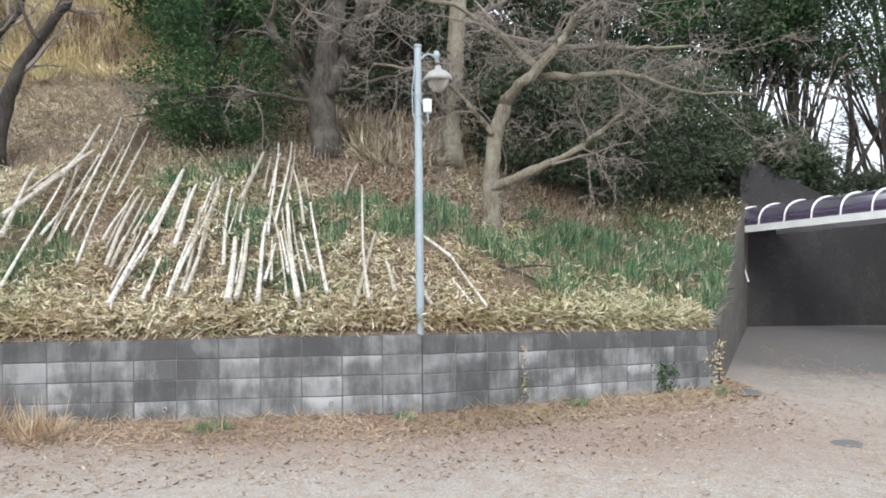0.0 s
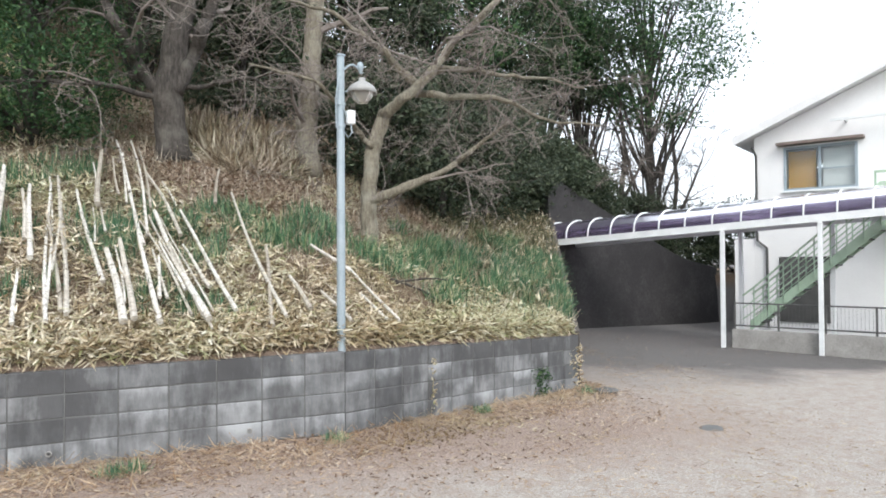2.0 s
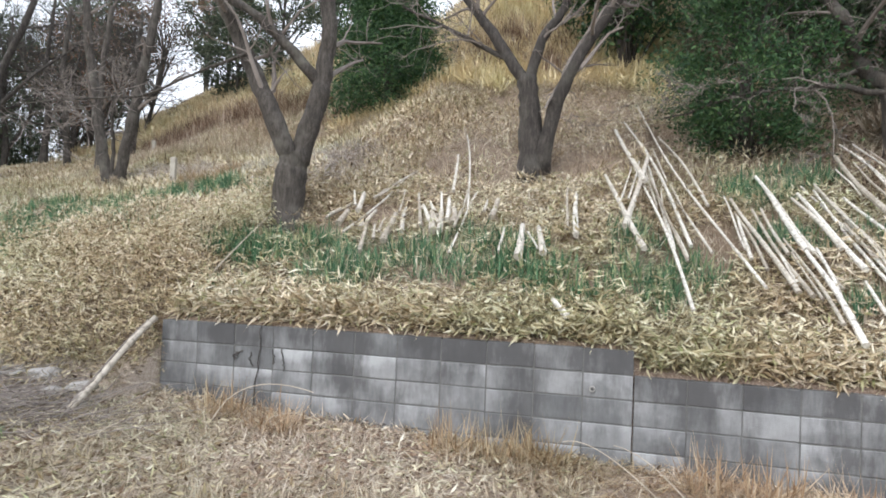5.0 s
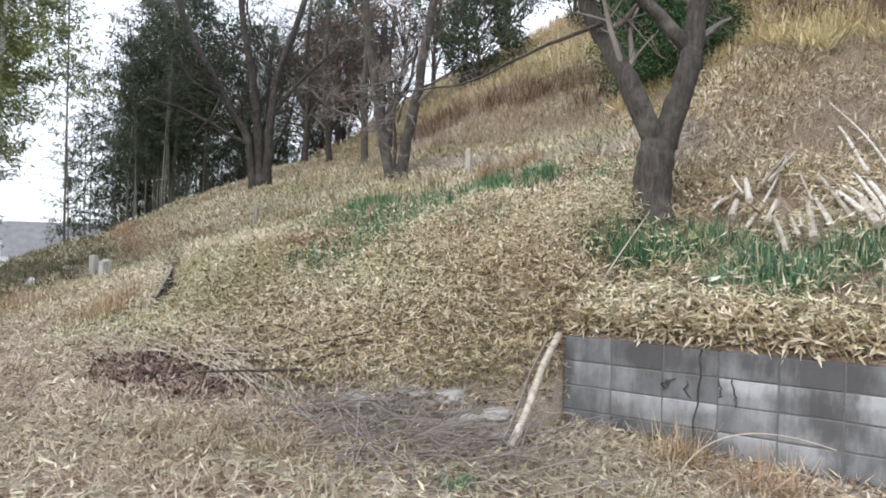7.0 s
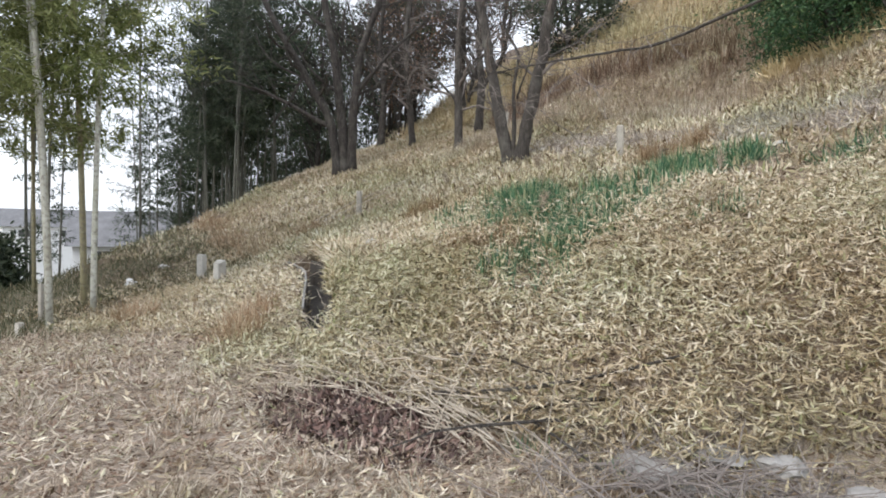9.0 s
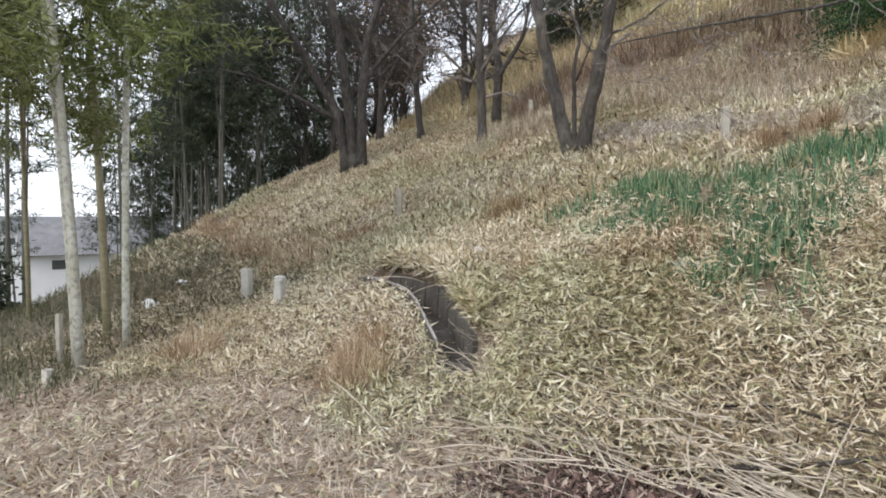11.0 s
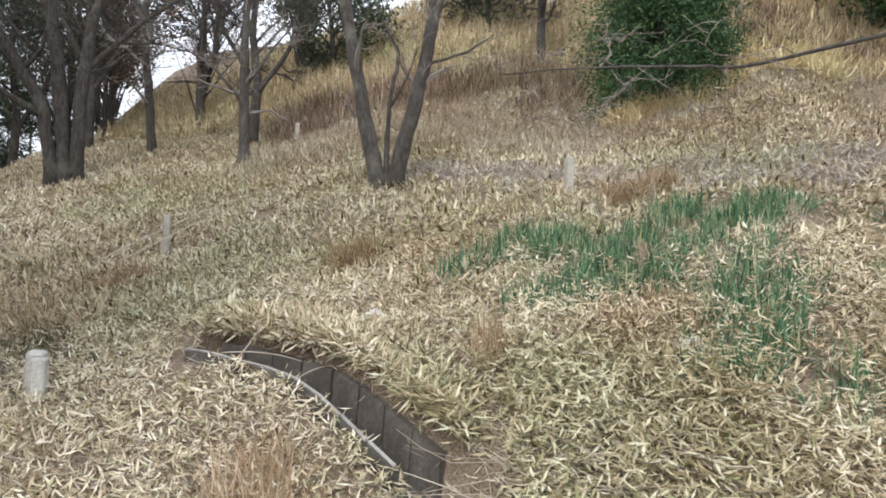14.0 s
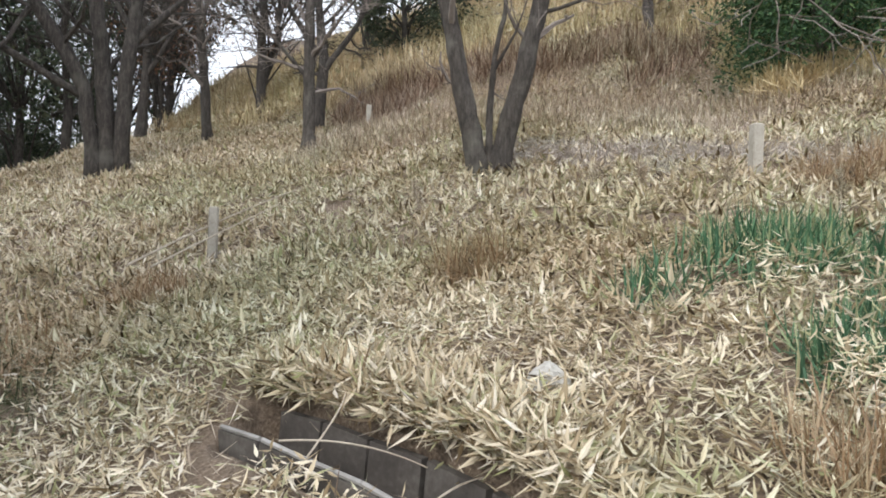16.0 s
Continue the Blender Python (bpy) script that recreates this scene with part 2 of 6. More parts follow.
M["block"] = block_mat()
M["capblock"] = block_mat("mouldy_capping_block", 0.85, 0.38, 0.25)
M["mortar"] = speckle_mat("grey_mortar", [(0.3, (0.075, 0.075, 0.073)), (0.7, (0.17, 0.17, 0.166))], 3, 40, 0.95, 0.4, 0.01)
M["darkconcrete"] = speckle_mat("black_stained_concrete", [(0.25, (0.014, 0.013, 0.014)), (0.5, (0.030, 0.028, 0.029)), (0.8, (0.075, 0.071, 0.071))], 0.9, 12, 0.9, 0.4, 0.02)
M["concrete"] = speckle_mat("grey_concrete", [(0.25, (0.16, 0.155, 0.145)), (0.5, (0.30, 0.29, 0.275)), (0.8, (0.46, 0.45, 0.43))], 2, 30, 0.9, 0.4, 0.01)
M["drain"] = speckle_mat("mossy_dark_concrete", [(0.25, (0.035, 0.03, 0.026)), (0.5, (0.085, 0.075, 0.066)), (0.8, (0.2, 0.185, 0.165))], 3, 30, 0.9, 0.5, 0.01)
M["galv"] = speckle_mat("galvanised_steel", [(0.3, (0.27, 0.33, 0.365)), (0.7, (0.41, 0.47, 0.51))], 4, 60, 0.5, 0.1, 0.002, 0.35)
M["lampshade"] = speckle_mat("dull_grey_enamel", [(0.3, (0.22, 0.22, 0.215)), (0.7, (0.40, 0.40, 0.385))], 9, 60, 0.5, 0.1, 0.002)
M["whitemetal"] = speckle_mat("white_painted_steel", [(0.3, (0.62, 0.64, 0.65)), (0.7, (0.82, 0.84, 0.84))], 3, 40, 0.5, 0.1, 0.002)
M["greenmetal"] = speckle_mat("pale_green_painted_steel", [(0.3, (0.30, 0.43, 0.31)), (0.7, (0.46, 0.58, 0.44))], 3, 40, 0.5, 0.1, 0.002)
M["whitewall"] = speckle_mat("white_render", [(0.3, (0.78, 0.78, 0.78)), (0.7, (0.88, 0.88, 0.88))], 1.2, 30, 0.85, 0.15, 0.005)
M["roofedge"] = speckle_mat("white_barge_board", [(0.3, (0.7, 0.7, 0.7)), (0.7, (0.82, 0.82, 0.82))], 2, 30, 0.6, 0.1, 0.002)
M["rooftile"] = speckle_mat("grey_roof_sheet", [(0.3, (0.12, 0.12, 0.125)), (0.7, (0.24, 0.24, 0.25))], 2, 30, 0.7, 0.2, 0.01)
M["darkmetal"] = speckle_mat("dark_grey_metal", [(0.3, (0.05, 0.05, 0.05)), (0.7, (0.11, 0.11, 0.105))], 3, 30, 0.6, 0.1, 0.004)
M["browntrim"] = speckle_mat("brown_window_hood", [(0.3, (0.12, 0.09, 0.075)), (0.7, (0.22, 0.17, 0.145))], 3, 30, 0.6, 0.1, 0.004)
M["curtain"] = speckle_mat("orange_yellow_board", [(0.3, (0.52, 0.27, 0.05)), (0.7, (0.66, 0.38, 0.09))], 3, 30, 0.8, 0.1, 0.004)
M["stone"] = speckle_mat("pale_stone", [(0.3, (0.32, 0.31, 0.28)), (0.7, (0.60, 0.58, 0.53))], 5, 40, 0.9, 0.6, 0.02)
M["whitepaper"] = speckle_mat("white_litter", [(0.3, (0.72, 0.73, 0.74)), (0.7, (0.85, 0.85, 0.85))], 6, 40, 0.6, 0.2, 0.005)
M["pegwood"] = speckle_mat("weathered_grey_wood", [(0.3, (0.26, 0.24, 0.20)), (0.7, (0.52, 0.49, 0.43))], 6, 60, 0.85, 0.4, 0.006)


def canopy_mat():
    m, nt, b = base_mat("purple_tinted_polycarbonate", 0.16)
    col = ramp(nt, noise_node(nt, 1.2, 4, position(nt)), [(0.3, (0.24, 0.19, 0.32)), (0.7, (0.42, 0.36, 0.55))])
    nt.links.new(col, b.inputs["Base Color"])
    b.inputs["Transmission Weight"].default_value = 0.82
    b.inputs["IOR"].default_value = 1.5
    return m


def glass_mat():
    m, nt, b = base_mat("window_glass", 0.05)
    b.inputs["Base Color"].default_value = (0.75, 0.8, 0.8, 1)
    b.inputs["Transmission Weight"].default_value = 0.97
    b.inputs["IOR"].default_value = 1.45
    return m


M["canopy"], M["glass"] = canopy_mat(), glass_mat()


def lampglass_mat():
    m, nt, b = base_mat("frosted_lamp_glass", 0.35)
    b.inputs["Base Color"].default_value = (0.52, 0.50, 0.46, 1)
    b.inputs["Transmission Weight"].default_value = 0.55
    return m


M["lampglass"] = lampglass_mat()


def ground_mat():
    """Car park grit, leaf litter and dead grass, each where it lies; shade painted in below the grove."""
    m, nt, b = base_mat("ground_surface", 0.95)
    p = position(nt)
    xyz = nt.nodes.new("ShaderNodeSeparateXYZ")
    nt.links.new(p, xyz.inputs[0])
    fine, mid, big = noise_node(nt, 60, 6, p, 0.7), noise_node(nt, 7, 5, p), noise_node(nt, 0.8, 4, p)
    grit = ramp(nt, fine, [(0.3, (0.20, 0.175, 0.15)), (0.5, (0.38, 0.345, 0.31)), (0.72, (0.60, 0.56, 0.52))])
    grit = mix(nt, ramp(nt, mid, [(0.45, (0, 0, 0)), (0.7, (0.7, 0.7, 0.7))]), grit, mix(nt, fine, (0.20, 0.15, 0.12), (0.42, 0.34, 0.28)))
    soil = ramp(nt, fine, [(0.3, (0.055, 0.035, 0.022)), (0.5, (0.15, 0.105, 0.068)), (0.72, (0.33, 0.25, 0.17))])
    straw = ramp(nt, fine, [(0.3, (0.15, 0.115, 0.09)), (0.5, (0.37, 0.305, 0.245)), (0.72, (0.60, 0.52, 0.44))])
    litter = ramp(nt, fine, [(0.3, (0.12, 0.085, 0.07)), (0.5, (0.28, 0.205, 0.165)), (0.72, (0.47, 0.38, 0.32))])
    wob = math_node(nt, "MULTIPLY", math_node(nt, "SUBTRACT", big, 0.5), 3.0)
    # straw comes in towards -x, grit lies at +x
    fx = math_node(nt, "MULTIPLY", math_node(nt, "ADD", math_node(nt, "ADD", xyz.outputs[0], wob), 1.5), -0.45, True)
    low = mix(nt, fx, grit, straw)
    # litter gathers along the foot of the wall
    fy = math_node(nt, "MULTIPLY", math_node(nt, "ADD", math_node(nt, "SUBTRACT", xyz.outputs[1], 4.7), math_node(nt, "MULTIPLY", wob, 0.5)), 0.8, True)
    fy = math_node(nt, "MULTIPLY", fy, math_node(nt, "MULTIPLY", math_node(nt, "ADD", xyz.outputs[0], 6.0), 0.4, True))
    fl = math_node(nt, "MULTIPLY", fy, math_node(nt, "SUBTRACT", 1.0, math_node(nt, "MULTIPLY", math_node(nt, "SUBTRACT", xyz.outputs[0], 5.0), 0.4, True)))
    low = mix(nt, math_node(nt, "MULTIPLY", fl, 0.85), low, litter)
    # the hill is soil under its cover
    hill = math_node(nt, "MULTIPLY", math_node(nt, "SUBTRACT", xyz.outputs[2], 0.62), 3.0, True)
    hillcol = mix(nt, math_node(nt, "MULTIPLY", math_node(nt, "ADD", xyz.outputs[0], 0.5), -0.3, True), soil, mix(nt, 0.22, soil, straw))
    # towards the grove the ground colour is darkened as shade
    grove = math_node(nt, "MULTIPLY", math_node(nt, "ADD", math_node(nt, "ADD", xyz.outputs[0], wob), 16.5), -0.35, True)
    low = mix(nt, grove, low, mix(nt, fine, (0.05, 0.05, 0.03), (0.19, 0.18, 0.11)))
    tar = math_node(nt, "MULTIPLY", math_node(nt, "ADD", math_node(nt, "SUBTRACT", xyz.outputs[1], 7.6), wob), math_node(nt, "MULTIPLY", math_node(nt, "SUBTRACT", xyz.outputs[0], 5.5), 0.15, True), True)
    low = mix(nt, math_node(nt, "MULTIPLY", tar, 0.88), low, mix(nt, fine, (0.055, 0.053, 0.053), (0.15, 0.143, 0.138)))
    col = mix(nt, hill, low, hillcol)
    nt.links.new(col, b.inputs["Base Color"])
    bump(nt, b, fine, 0.6, 0.03)
    return m


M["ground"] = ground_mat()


# ---- mesh tools ----
rng = np.random.default_rng(7)


class Geo:
    """Collects vertices and faces of one mesh."""

    def __init__(self):
        self.v, self.q, self.t, self.n = [], [], [], 0

    def add(self, verts, quads=None, tris=None):
        verts = np.asarray(verts, dtype=np.float64).reshape(-1, 3)
        if quads is not None and len(quads):
            self.q.append(np.asarray(quads, dtype=np.int64).reshape(-1, 4) + self.n)
        if tris is not None and len(tris):
            self.t.append(np.asarray(tris, dtype=np.int64).reshape(-1, 3) + self.n)
        self.v.append(verts)
        self.n += len(verts)

    def mesh(self, name, smooth=False):
        me = bpy.data.meshes.new(name)
        v = np.concatenate(self.v) if self.v else np.zeros((0, 3))
        q = np.concatenate(self.q) if self.q else np.zeros((0, 4), int)
        t = np.concatenate(self.t) if self.t else np.zeros((0, 3), int)
        me.vertices.add(len(v))
        me.vertices.foreach_set("co", v.ravel().astype(np.float32))
        me.loops.add(len(q) * 4 + len(t) * 3)
        me.loops.foreach_set("vertex_index", np.concatenate([q.ravel(), t.ravel()]).astype(np.int32))
        me.polygons.add(len(q) + len(t))
        start = np.concatenate([np.arange(len(q)) * 4, len(q) * 4 + np.arange(len(t)) * 3])
        me.polygons.foreach_set("loop_start", start.astype(np.int32))
        me.polygons.foreach_set("use_smooth", np.full(len(q) + len(t), bool(smooth)))
        me.update(calc_edges=True)
        me.validate()
        return me

    def make(self, name, mat, parent=None, label="", smooth=False):
        me = self.mesh(name, smooth)
        me.materials.append(M[mat])
        ob = new(name, me)
        if parent is not None:
            ob.parent = parent
        if label:
            tagged(ob, label)
        return ob

    def tube(self, pts, radii, sides=6, caps=True, knobbly=0.0):
        pts = np.asarray(pts, dtype=float)
        radii = np.broadcast_to(np.asarray(radii, dtype=float), (len(pts),))
        d = np.gradient(pts, axis=0)
        d /= np.linalg.norm(d, axis=1)[:, None] + 1e-9
        ref = np.array([0.31, 0.17, 0.93]) if abs(d[0, 2]) < 0.8 else np.array([0.93, 0.3, 0.1])
        a = np.cross(d, ref)
        a /= np.linalg.norm(a, axis=1)[:, None] + 1e-9
        c = np.cross(d, a)
        ang = np.arange(sides) / sides * 2 * np.pi
        wide = np.ones((len(pts), sides))
        if knobbly:
            k = np.arange(len(pts))[:, None]
            wide += knobbly * (np.sin(3 * ang[None, :] + 0.7 * k) * 0.5 + np.sin(2 * ang[None, :] - 0.45 * k + 1.0) * 0.6 + rng.normal(0, 0.35, (len(pts), sides)))
        ring = pts[:, None, :] + (radii[:, None] * wide)[:, :, None] * (a[:, None, :] * np.cos(ang)[None, :, None] + c[:, None, :] * np.sin(ang)[None, :, None])
        k, s = np.meshgrid(np.arange(len(pts) - 1), np.arange(sides), indexing="ij")
        s2 = (s + 1) % sides
        quads = np.stack([k * sides + s, k * sides + s2, (k + 1) * sides + s2, (k + 1) * sides + s], -1).reshape(-1, 4)
        verts = ring.reshape(-1, 3)
        tris = []
        if caps:
            m = len(verts)
            verts = np.concatenate([verts, pts[:1], pts[-1:]])
            for i in range(sides):
                j = (i + 1) % sides
                tris += [(m, j, i), (m + 1, (len(pts) - 1) * sides + i, (len(pts) - 1) * sides + j)]
        self.add(verts, quads, tris)

    def box(self, x0, y0, z0, x1, y1, z1, bev=0.0, turn=None):
        """A box with its upright edges and top chamfered by bev; turn places it."""
        b = bev
        prof = [(x0 + b, y0), (x1 - b, y0), (x1, y0 + b), (x1, y1 - b), (x1 - b, y1), (x0 + b, y1), (x0, y1 - b), (x0, y0 + b)] if b else [(x0, y0), (x1, y0), (x1, y1), (x0, y1)]
        cx, cy = (x0 + x1) / 2, (y0 + y1) / 2
        fx, fy = 1 - 2 * b / max(x1 - x0, 1e-6), 1 - 2 * b / max(y1 - y0, 1e-6)
        inner = [(cx + (x - cx) * fx, cy + (y - cy) * fy) for x, y in prof]
        levels = [(inner, z0), (prof, z0 + b), (prof, z1 - b), (inner, z1)] if b else [(prof, z0), (prof, z1)]
        n = len(prof)
        v = [(x, y, z) for pr, z in levels for x, y in pr]
        q = [(k * n + i, k * n + (i + 1) % n, (k + 1) * n + (i + 1) % n, (k + 1) * n + i) for k in range(len(levels) - 1) for i in range(n)]
        m = (len(levels) - 1) * n
        t = [(0, i + 1, i) for i in range(1, n - 1)] + [(m, m + i, m + i + 1) for i in range(1, n - 1)]
        if turn is not None:
            v = [turn @ Vector(p) for p in v]
        self.add(np.array([tuple(p) for p in v]), q, t)

    def blades(self, pts, way, side, length, width, fold=0.25):
        """One four-cornered leaf a point: along way, as wide as width at two fifths, folded along its rib."""
        n = len(pts)
        length, width = np.broadcast_to(length, (n,))[:, None], np.broadcast_to(width, (n,))[:, None]
        up = np.cross(way, side)
        mid = pts + way * length * 0.4 - up * width * fold
        v = np.stack([pts, mid + side * width / 2, pts + way * length, mid - side * width / 2], 1).reshape(-1, 3)
        i = np.arange(n)[:, None] * 4
        self.add(v, np.concatenate([i, i + 1, i + 2, i + 3], 1))


def unit(a):
    return a / (np.linalg.norm(a, axis=-1, keepdims=True) + 1e-9)


def empty(name, x=0.0, y=0.0, z=0.0):
    e = new(name)
    e.empty_display_size = 0.1
    e.location = (x, y, z)
    return e


def child(geo, name, mat, parent, label="", smooth=False):
    """geo, given in the world's metres, as a part under an Empty."""
    ob = geo.make(name, mat, None, label, smooth)
    ob.parent = parent
    base, up = Vector(parent.location), parent.parent
    while up is not None:
        base, up = base + Vector(up.location), up.parent
    ob.data.transform(Matrix.Translation(-base))
    return ob




# ---- the lie of the land ----
def steps(x, *pairs):
    """Straight pieces between (x, value) pairs."""
    return np.interp(x, [p[0] for p in pairs], [p[1] for p in pairs])


def smooth_steps(x, *pairs):
    w = 0.8
    return (steps(x - w, *pairs) + 2 * steps(x, *pairs) + steps(x + w, *pairs)) / 4


def edge_y(x):
    """The line of the retaining walls, front face; to the left of them, the foot of the bank."""
    return steps(x, (-60, 5.5), (-16, 5.6), (-13, 6.0), (-11, 5.3), (-8.2, 5.5), (-7.04, 6.46), (-2.65, 6.68), (2.16, 6.81), (6.07, 8.42), (10.6, 16.0), (18.2, 17.7), (40, 20))


def low_z(x, y):
    z = smooth_steps(x, (-80, -6), (-40, -2.4), (-28, -1.0), (-22, -0.05), (-18, 0.33), (-16, 0.48), (-14, 0.62), (-12.5, 0.60), (-10, 0.40), (-7, 0.30), (-5, 0.18), (-3, 0.08), (-1, 0.02), (2, 0.0), (6, -0.15), (12, -0.28), (18, -0.5), (40, -0.6))
    drop = np.clip((-12.0 - x) / 3.0, 0, 1) * np.clip(4.0 - y, 0, 12) * 0.13
    return z - drop


def hill_z(x, y):
    top = steps(x, (-60, 0.6), (-18, 0.55), (-15, 0.72), (-13, 0.85), (-11.5, 0.72), (-9.5, 0.48), (-8.2, 0.42), (-7.04, 0.98), (-2.65, 0.98), (-2.60, 0.78), (2.16, 0.78), (6.07, 0.57), (10.5, 2.7), (10.75, 2.8), (18.2, 1.15), (40, 1.0))
    d = np.maximum(y - edge_y(x), 0)
    steep = steps(x, (-60, 0.1), (-16, 0.12), (-14, 0.35), (-11.5, 0.58), (-9, 0.80), (-7.3, 0.75), (-6.9, 0.51), (3.6, 0.55), (6, 0.36), (10, 0.34), (13, 0.08), (40, 0.0))
    upper = steps(x, (-60, 0.2), (-22, 0.26), (-17, 0.29), (-13, 0.32), (-10.5, 0.33), (-8.5, 0.42), (-6.9, 0.51), (3, 0.51), (6, 0.40), (10, 0.36), (13, 0.02), (40, 0.0))
    knee = 1.15
    z = top + steep * np.minimum(d, knee) + upper * np.maximum(d - knee, 0)
    # the golden brow above the mown slope
    brow = steps(x, (-60, 28), (-30, 26), (-19, 18.6), (-16, 17.2), (-12, 16.6), (-6, 16.2), (0, 17.0), (40, 30))
    k = np.maximum(y - brow, 0)
    k = k * np.clip((12 - x) / 4, 0, 1)
    z = z + 0.38 * np.minimum(k, 9) - 0.30 * np.maximum(k - 16, 0)
    z = z + 0.13 * np.clip(y - 11.0, 0, 6) * np.clip((-11.0 - x) / 3.0, 0, 1)
    # beyond the shoulder the land falls away to the bamboo
    rim = steps(y, (0, -18), (6, -19.8), (9, -21.1), (12, -22.3), (16, -22.4), (22, -24), (28, -25.5), (60, -37.5))
    return z - 0.70 * np.clip(rim - x, 0, 28) * np.clip((y - 3) / 4, 0, 1)


def drain_y(x):
    """The middle line of the drain channel, bending as it comes down."""
    return steps(x, (-14.2, 7.66), (-13.9, 7.52), (-13.4, 7.24), (-12.95, 7.00), (-12.6, 6.71), (-12.3, 6.42), (-12.0, 6.14), (-11.7, 5.88), (-11.4, 5.64))


def land(x, y):
    """Height of the ground."""
    x, y = np.asarray(x, float), np.asarray(y, float)
    a, h = low_z(x, y), hill_z(x, y)
    v = y - edge_y(x)
    z = np.where(v < 0.06, a, h)
    soft = np.clip((v + 0.9) / 1.6, 0, 1)
    left = a + (np.where(x < -17, h, np.maximum(h, a)) - a) * soft * soft * (3 - 2 * soft)
    z = np.where(x < -7.04, left, z)
    bumps = 0.05 * np.sin(1.7 * x + 0.6 * y) * np.sin(1.3 * y - 0.4 * x) + 0.025 * np.sin(4.1 * x + 1.9) * np.sin(3.7 * y)
    # the bed of the drain channel
    bed = np.clip((0.245 - np.abs(y - drain_y(x))) / 0.05, 0, 1) * np.clip((-11.5 - x) / 0.5, 0, 1) * (x > -13.92)
    z = z - 0.50 * bed
    return z + bumps * np.clip((v - 0.3) / 1.5, 0.0, 1) + 0.3 * bumps * np.clip((-v - 0.4), 0, 1)


def land1(x, y):
    return float(land(np.array([x]), np.array([y]))[0])


def ground_sheet():
    """One sheet from under the walls to the horizon, its rows bent along the walls."""
    xs = np.concatenate([[-2500, -900, -300, -140], np.arange(-80, -26, 3), np.arange(-26, 8, 0.2), np.arange(-14.6, -10.9, 0.08), np.arange(8, 24, 0.4), np.arange(25, 60, 4), [90, 200, 600, 2500]])
    xs = np.unique(np.concatenate([xs, [-7.04, -7.05, -2.65, -2.6, 2.16, 6.07, 10.5, 10.75, 18.2]]))
    vs = np.concatenate([[-2500, -800, -250, -100, -60, -40, -30, -25, -20], np.arange(-16, -9, 1.0), np.arange(-9, 0, 0.25), [0.055, 0.075, 0.2], np.arange(-0.5, 3.2, 0.05), np.arange(3.3, 14, 0.25), np.arange(14, 40, 1.0), [45, 60, 80, 120, 300, 900, 2500]])
    vs = np.unique(np.round(vs[(np.abs(vs - 0.055) > 0.04) | (vs == 0.055) | (vs == 0.075)], 4))
    X, V = np.meshgrid(xs, vs, indexing="ij")
    Y = V + edge_y(X)
    Z = land(X, Y)
    far = np.clip((np.hypot(X, Y) - 60) / 120, 0, 1)
    Z = Z * (1 - far) + far * -6.0
    n, m = len(xs), len(vs)
    i, j = np.meshgrid(np.arange(n - 1), np.arange(m - 1), indexing="ij")
    q = np.stack([i * m + j, (i + 1) * m + j, (i + 1) * m + j + 1, i * m + j + 1], -1).reshape(-1, 4)
    g = Geo()
    g.add(np.stack([X, Y, Z], -1).reshape(-1, 3), q)
    return g.make("ground", "ground", smooth=True)


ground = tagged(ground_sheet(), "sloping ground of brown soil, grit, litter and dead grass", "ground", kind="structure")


# ---- retaining walls of concrete blocks ----
def block_mesh(name, mat, lx, lz=0.192, ly=0.13):
    g = Geo()
    g.box(-lx / 2, 0, -lz / 2, lx / 2, ly, lz / 2, 0.006)
    me = g.mesh(name)
    me.materials.append(M[mat])
    return me


def block_wall(name, label, a, b, z_a, z_b, rows, count, cap_rows=1, seed=1):
    """A stack-bonded wall from a to b; its rows follow the line of the top."""
    r = random.Random(seed)
    ax, ay, bx, by = *a, *b
    length = math.hypot(bx - ax, by - ay)
    u = Vector(((bx - ax) / length, (by - ay) / length, (z_b - z_a) / length))
    n = Vector((-u.y, u.x, 0)).normalized()
    turn = Matrix((( u.x, n.x, 0, ax), (u.y, n.y, 0, ay), (u.z, 0, 1, z_a), (0, 0, 0, 1)))
    core = Geo()
    core.box(0.004, 0.006, -rows * 0.2, length - 0.004, 0.145, -0.012, 0.0, turn)
    wall = tagged(core.make(name, "mortar"), label, "retaining wall", kind="structure")
    pitch = length / count
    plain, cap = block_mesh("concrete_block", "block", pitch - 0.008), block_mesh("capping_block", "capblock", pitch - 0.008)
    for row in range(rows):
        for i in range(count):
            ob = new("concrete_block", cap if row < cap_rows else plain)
            m = Matrix.Translation(((i + 0.5) * pitch, r.uniform(-0.0025, 0.0025), -0.1 - row * 0.2 + r.uniform(-0.002, 0.002)))
            ob.parent = wall
            ob.matrix_basis = turn @ m
    return wall


block_wall("wall_left", "grey stained concrete block wall, its raised end holding the bank", (-7.04, 6.46), (-2.65, 6.68), 1.0, 1.0, 6, 11, 1, 3)
block_wall("wall_middle", "grey stained concrete block wall below slope of bamboo poles", (-2.648, 6.68), (2.165, 6.81), 0.8, 0.8, 5, 12, 1, 4)
block_wall("wall_right", "dark streaked concrete block wall beside the lamp post", (2.168, 6.815), (6.07, 8.42), 0.795, 0.6, 5, 11, 1, 5)


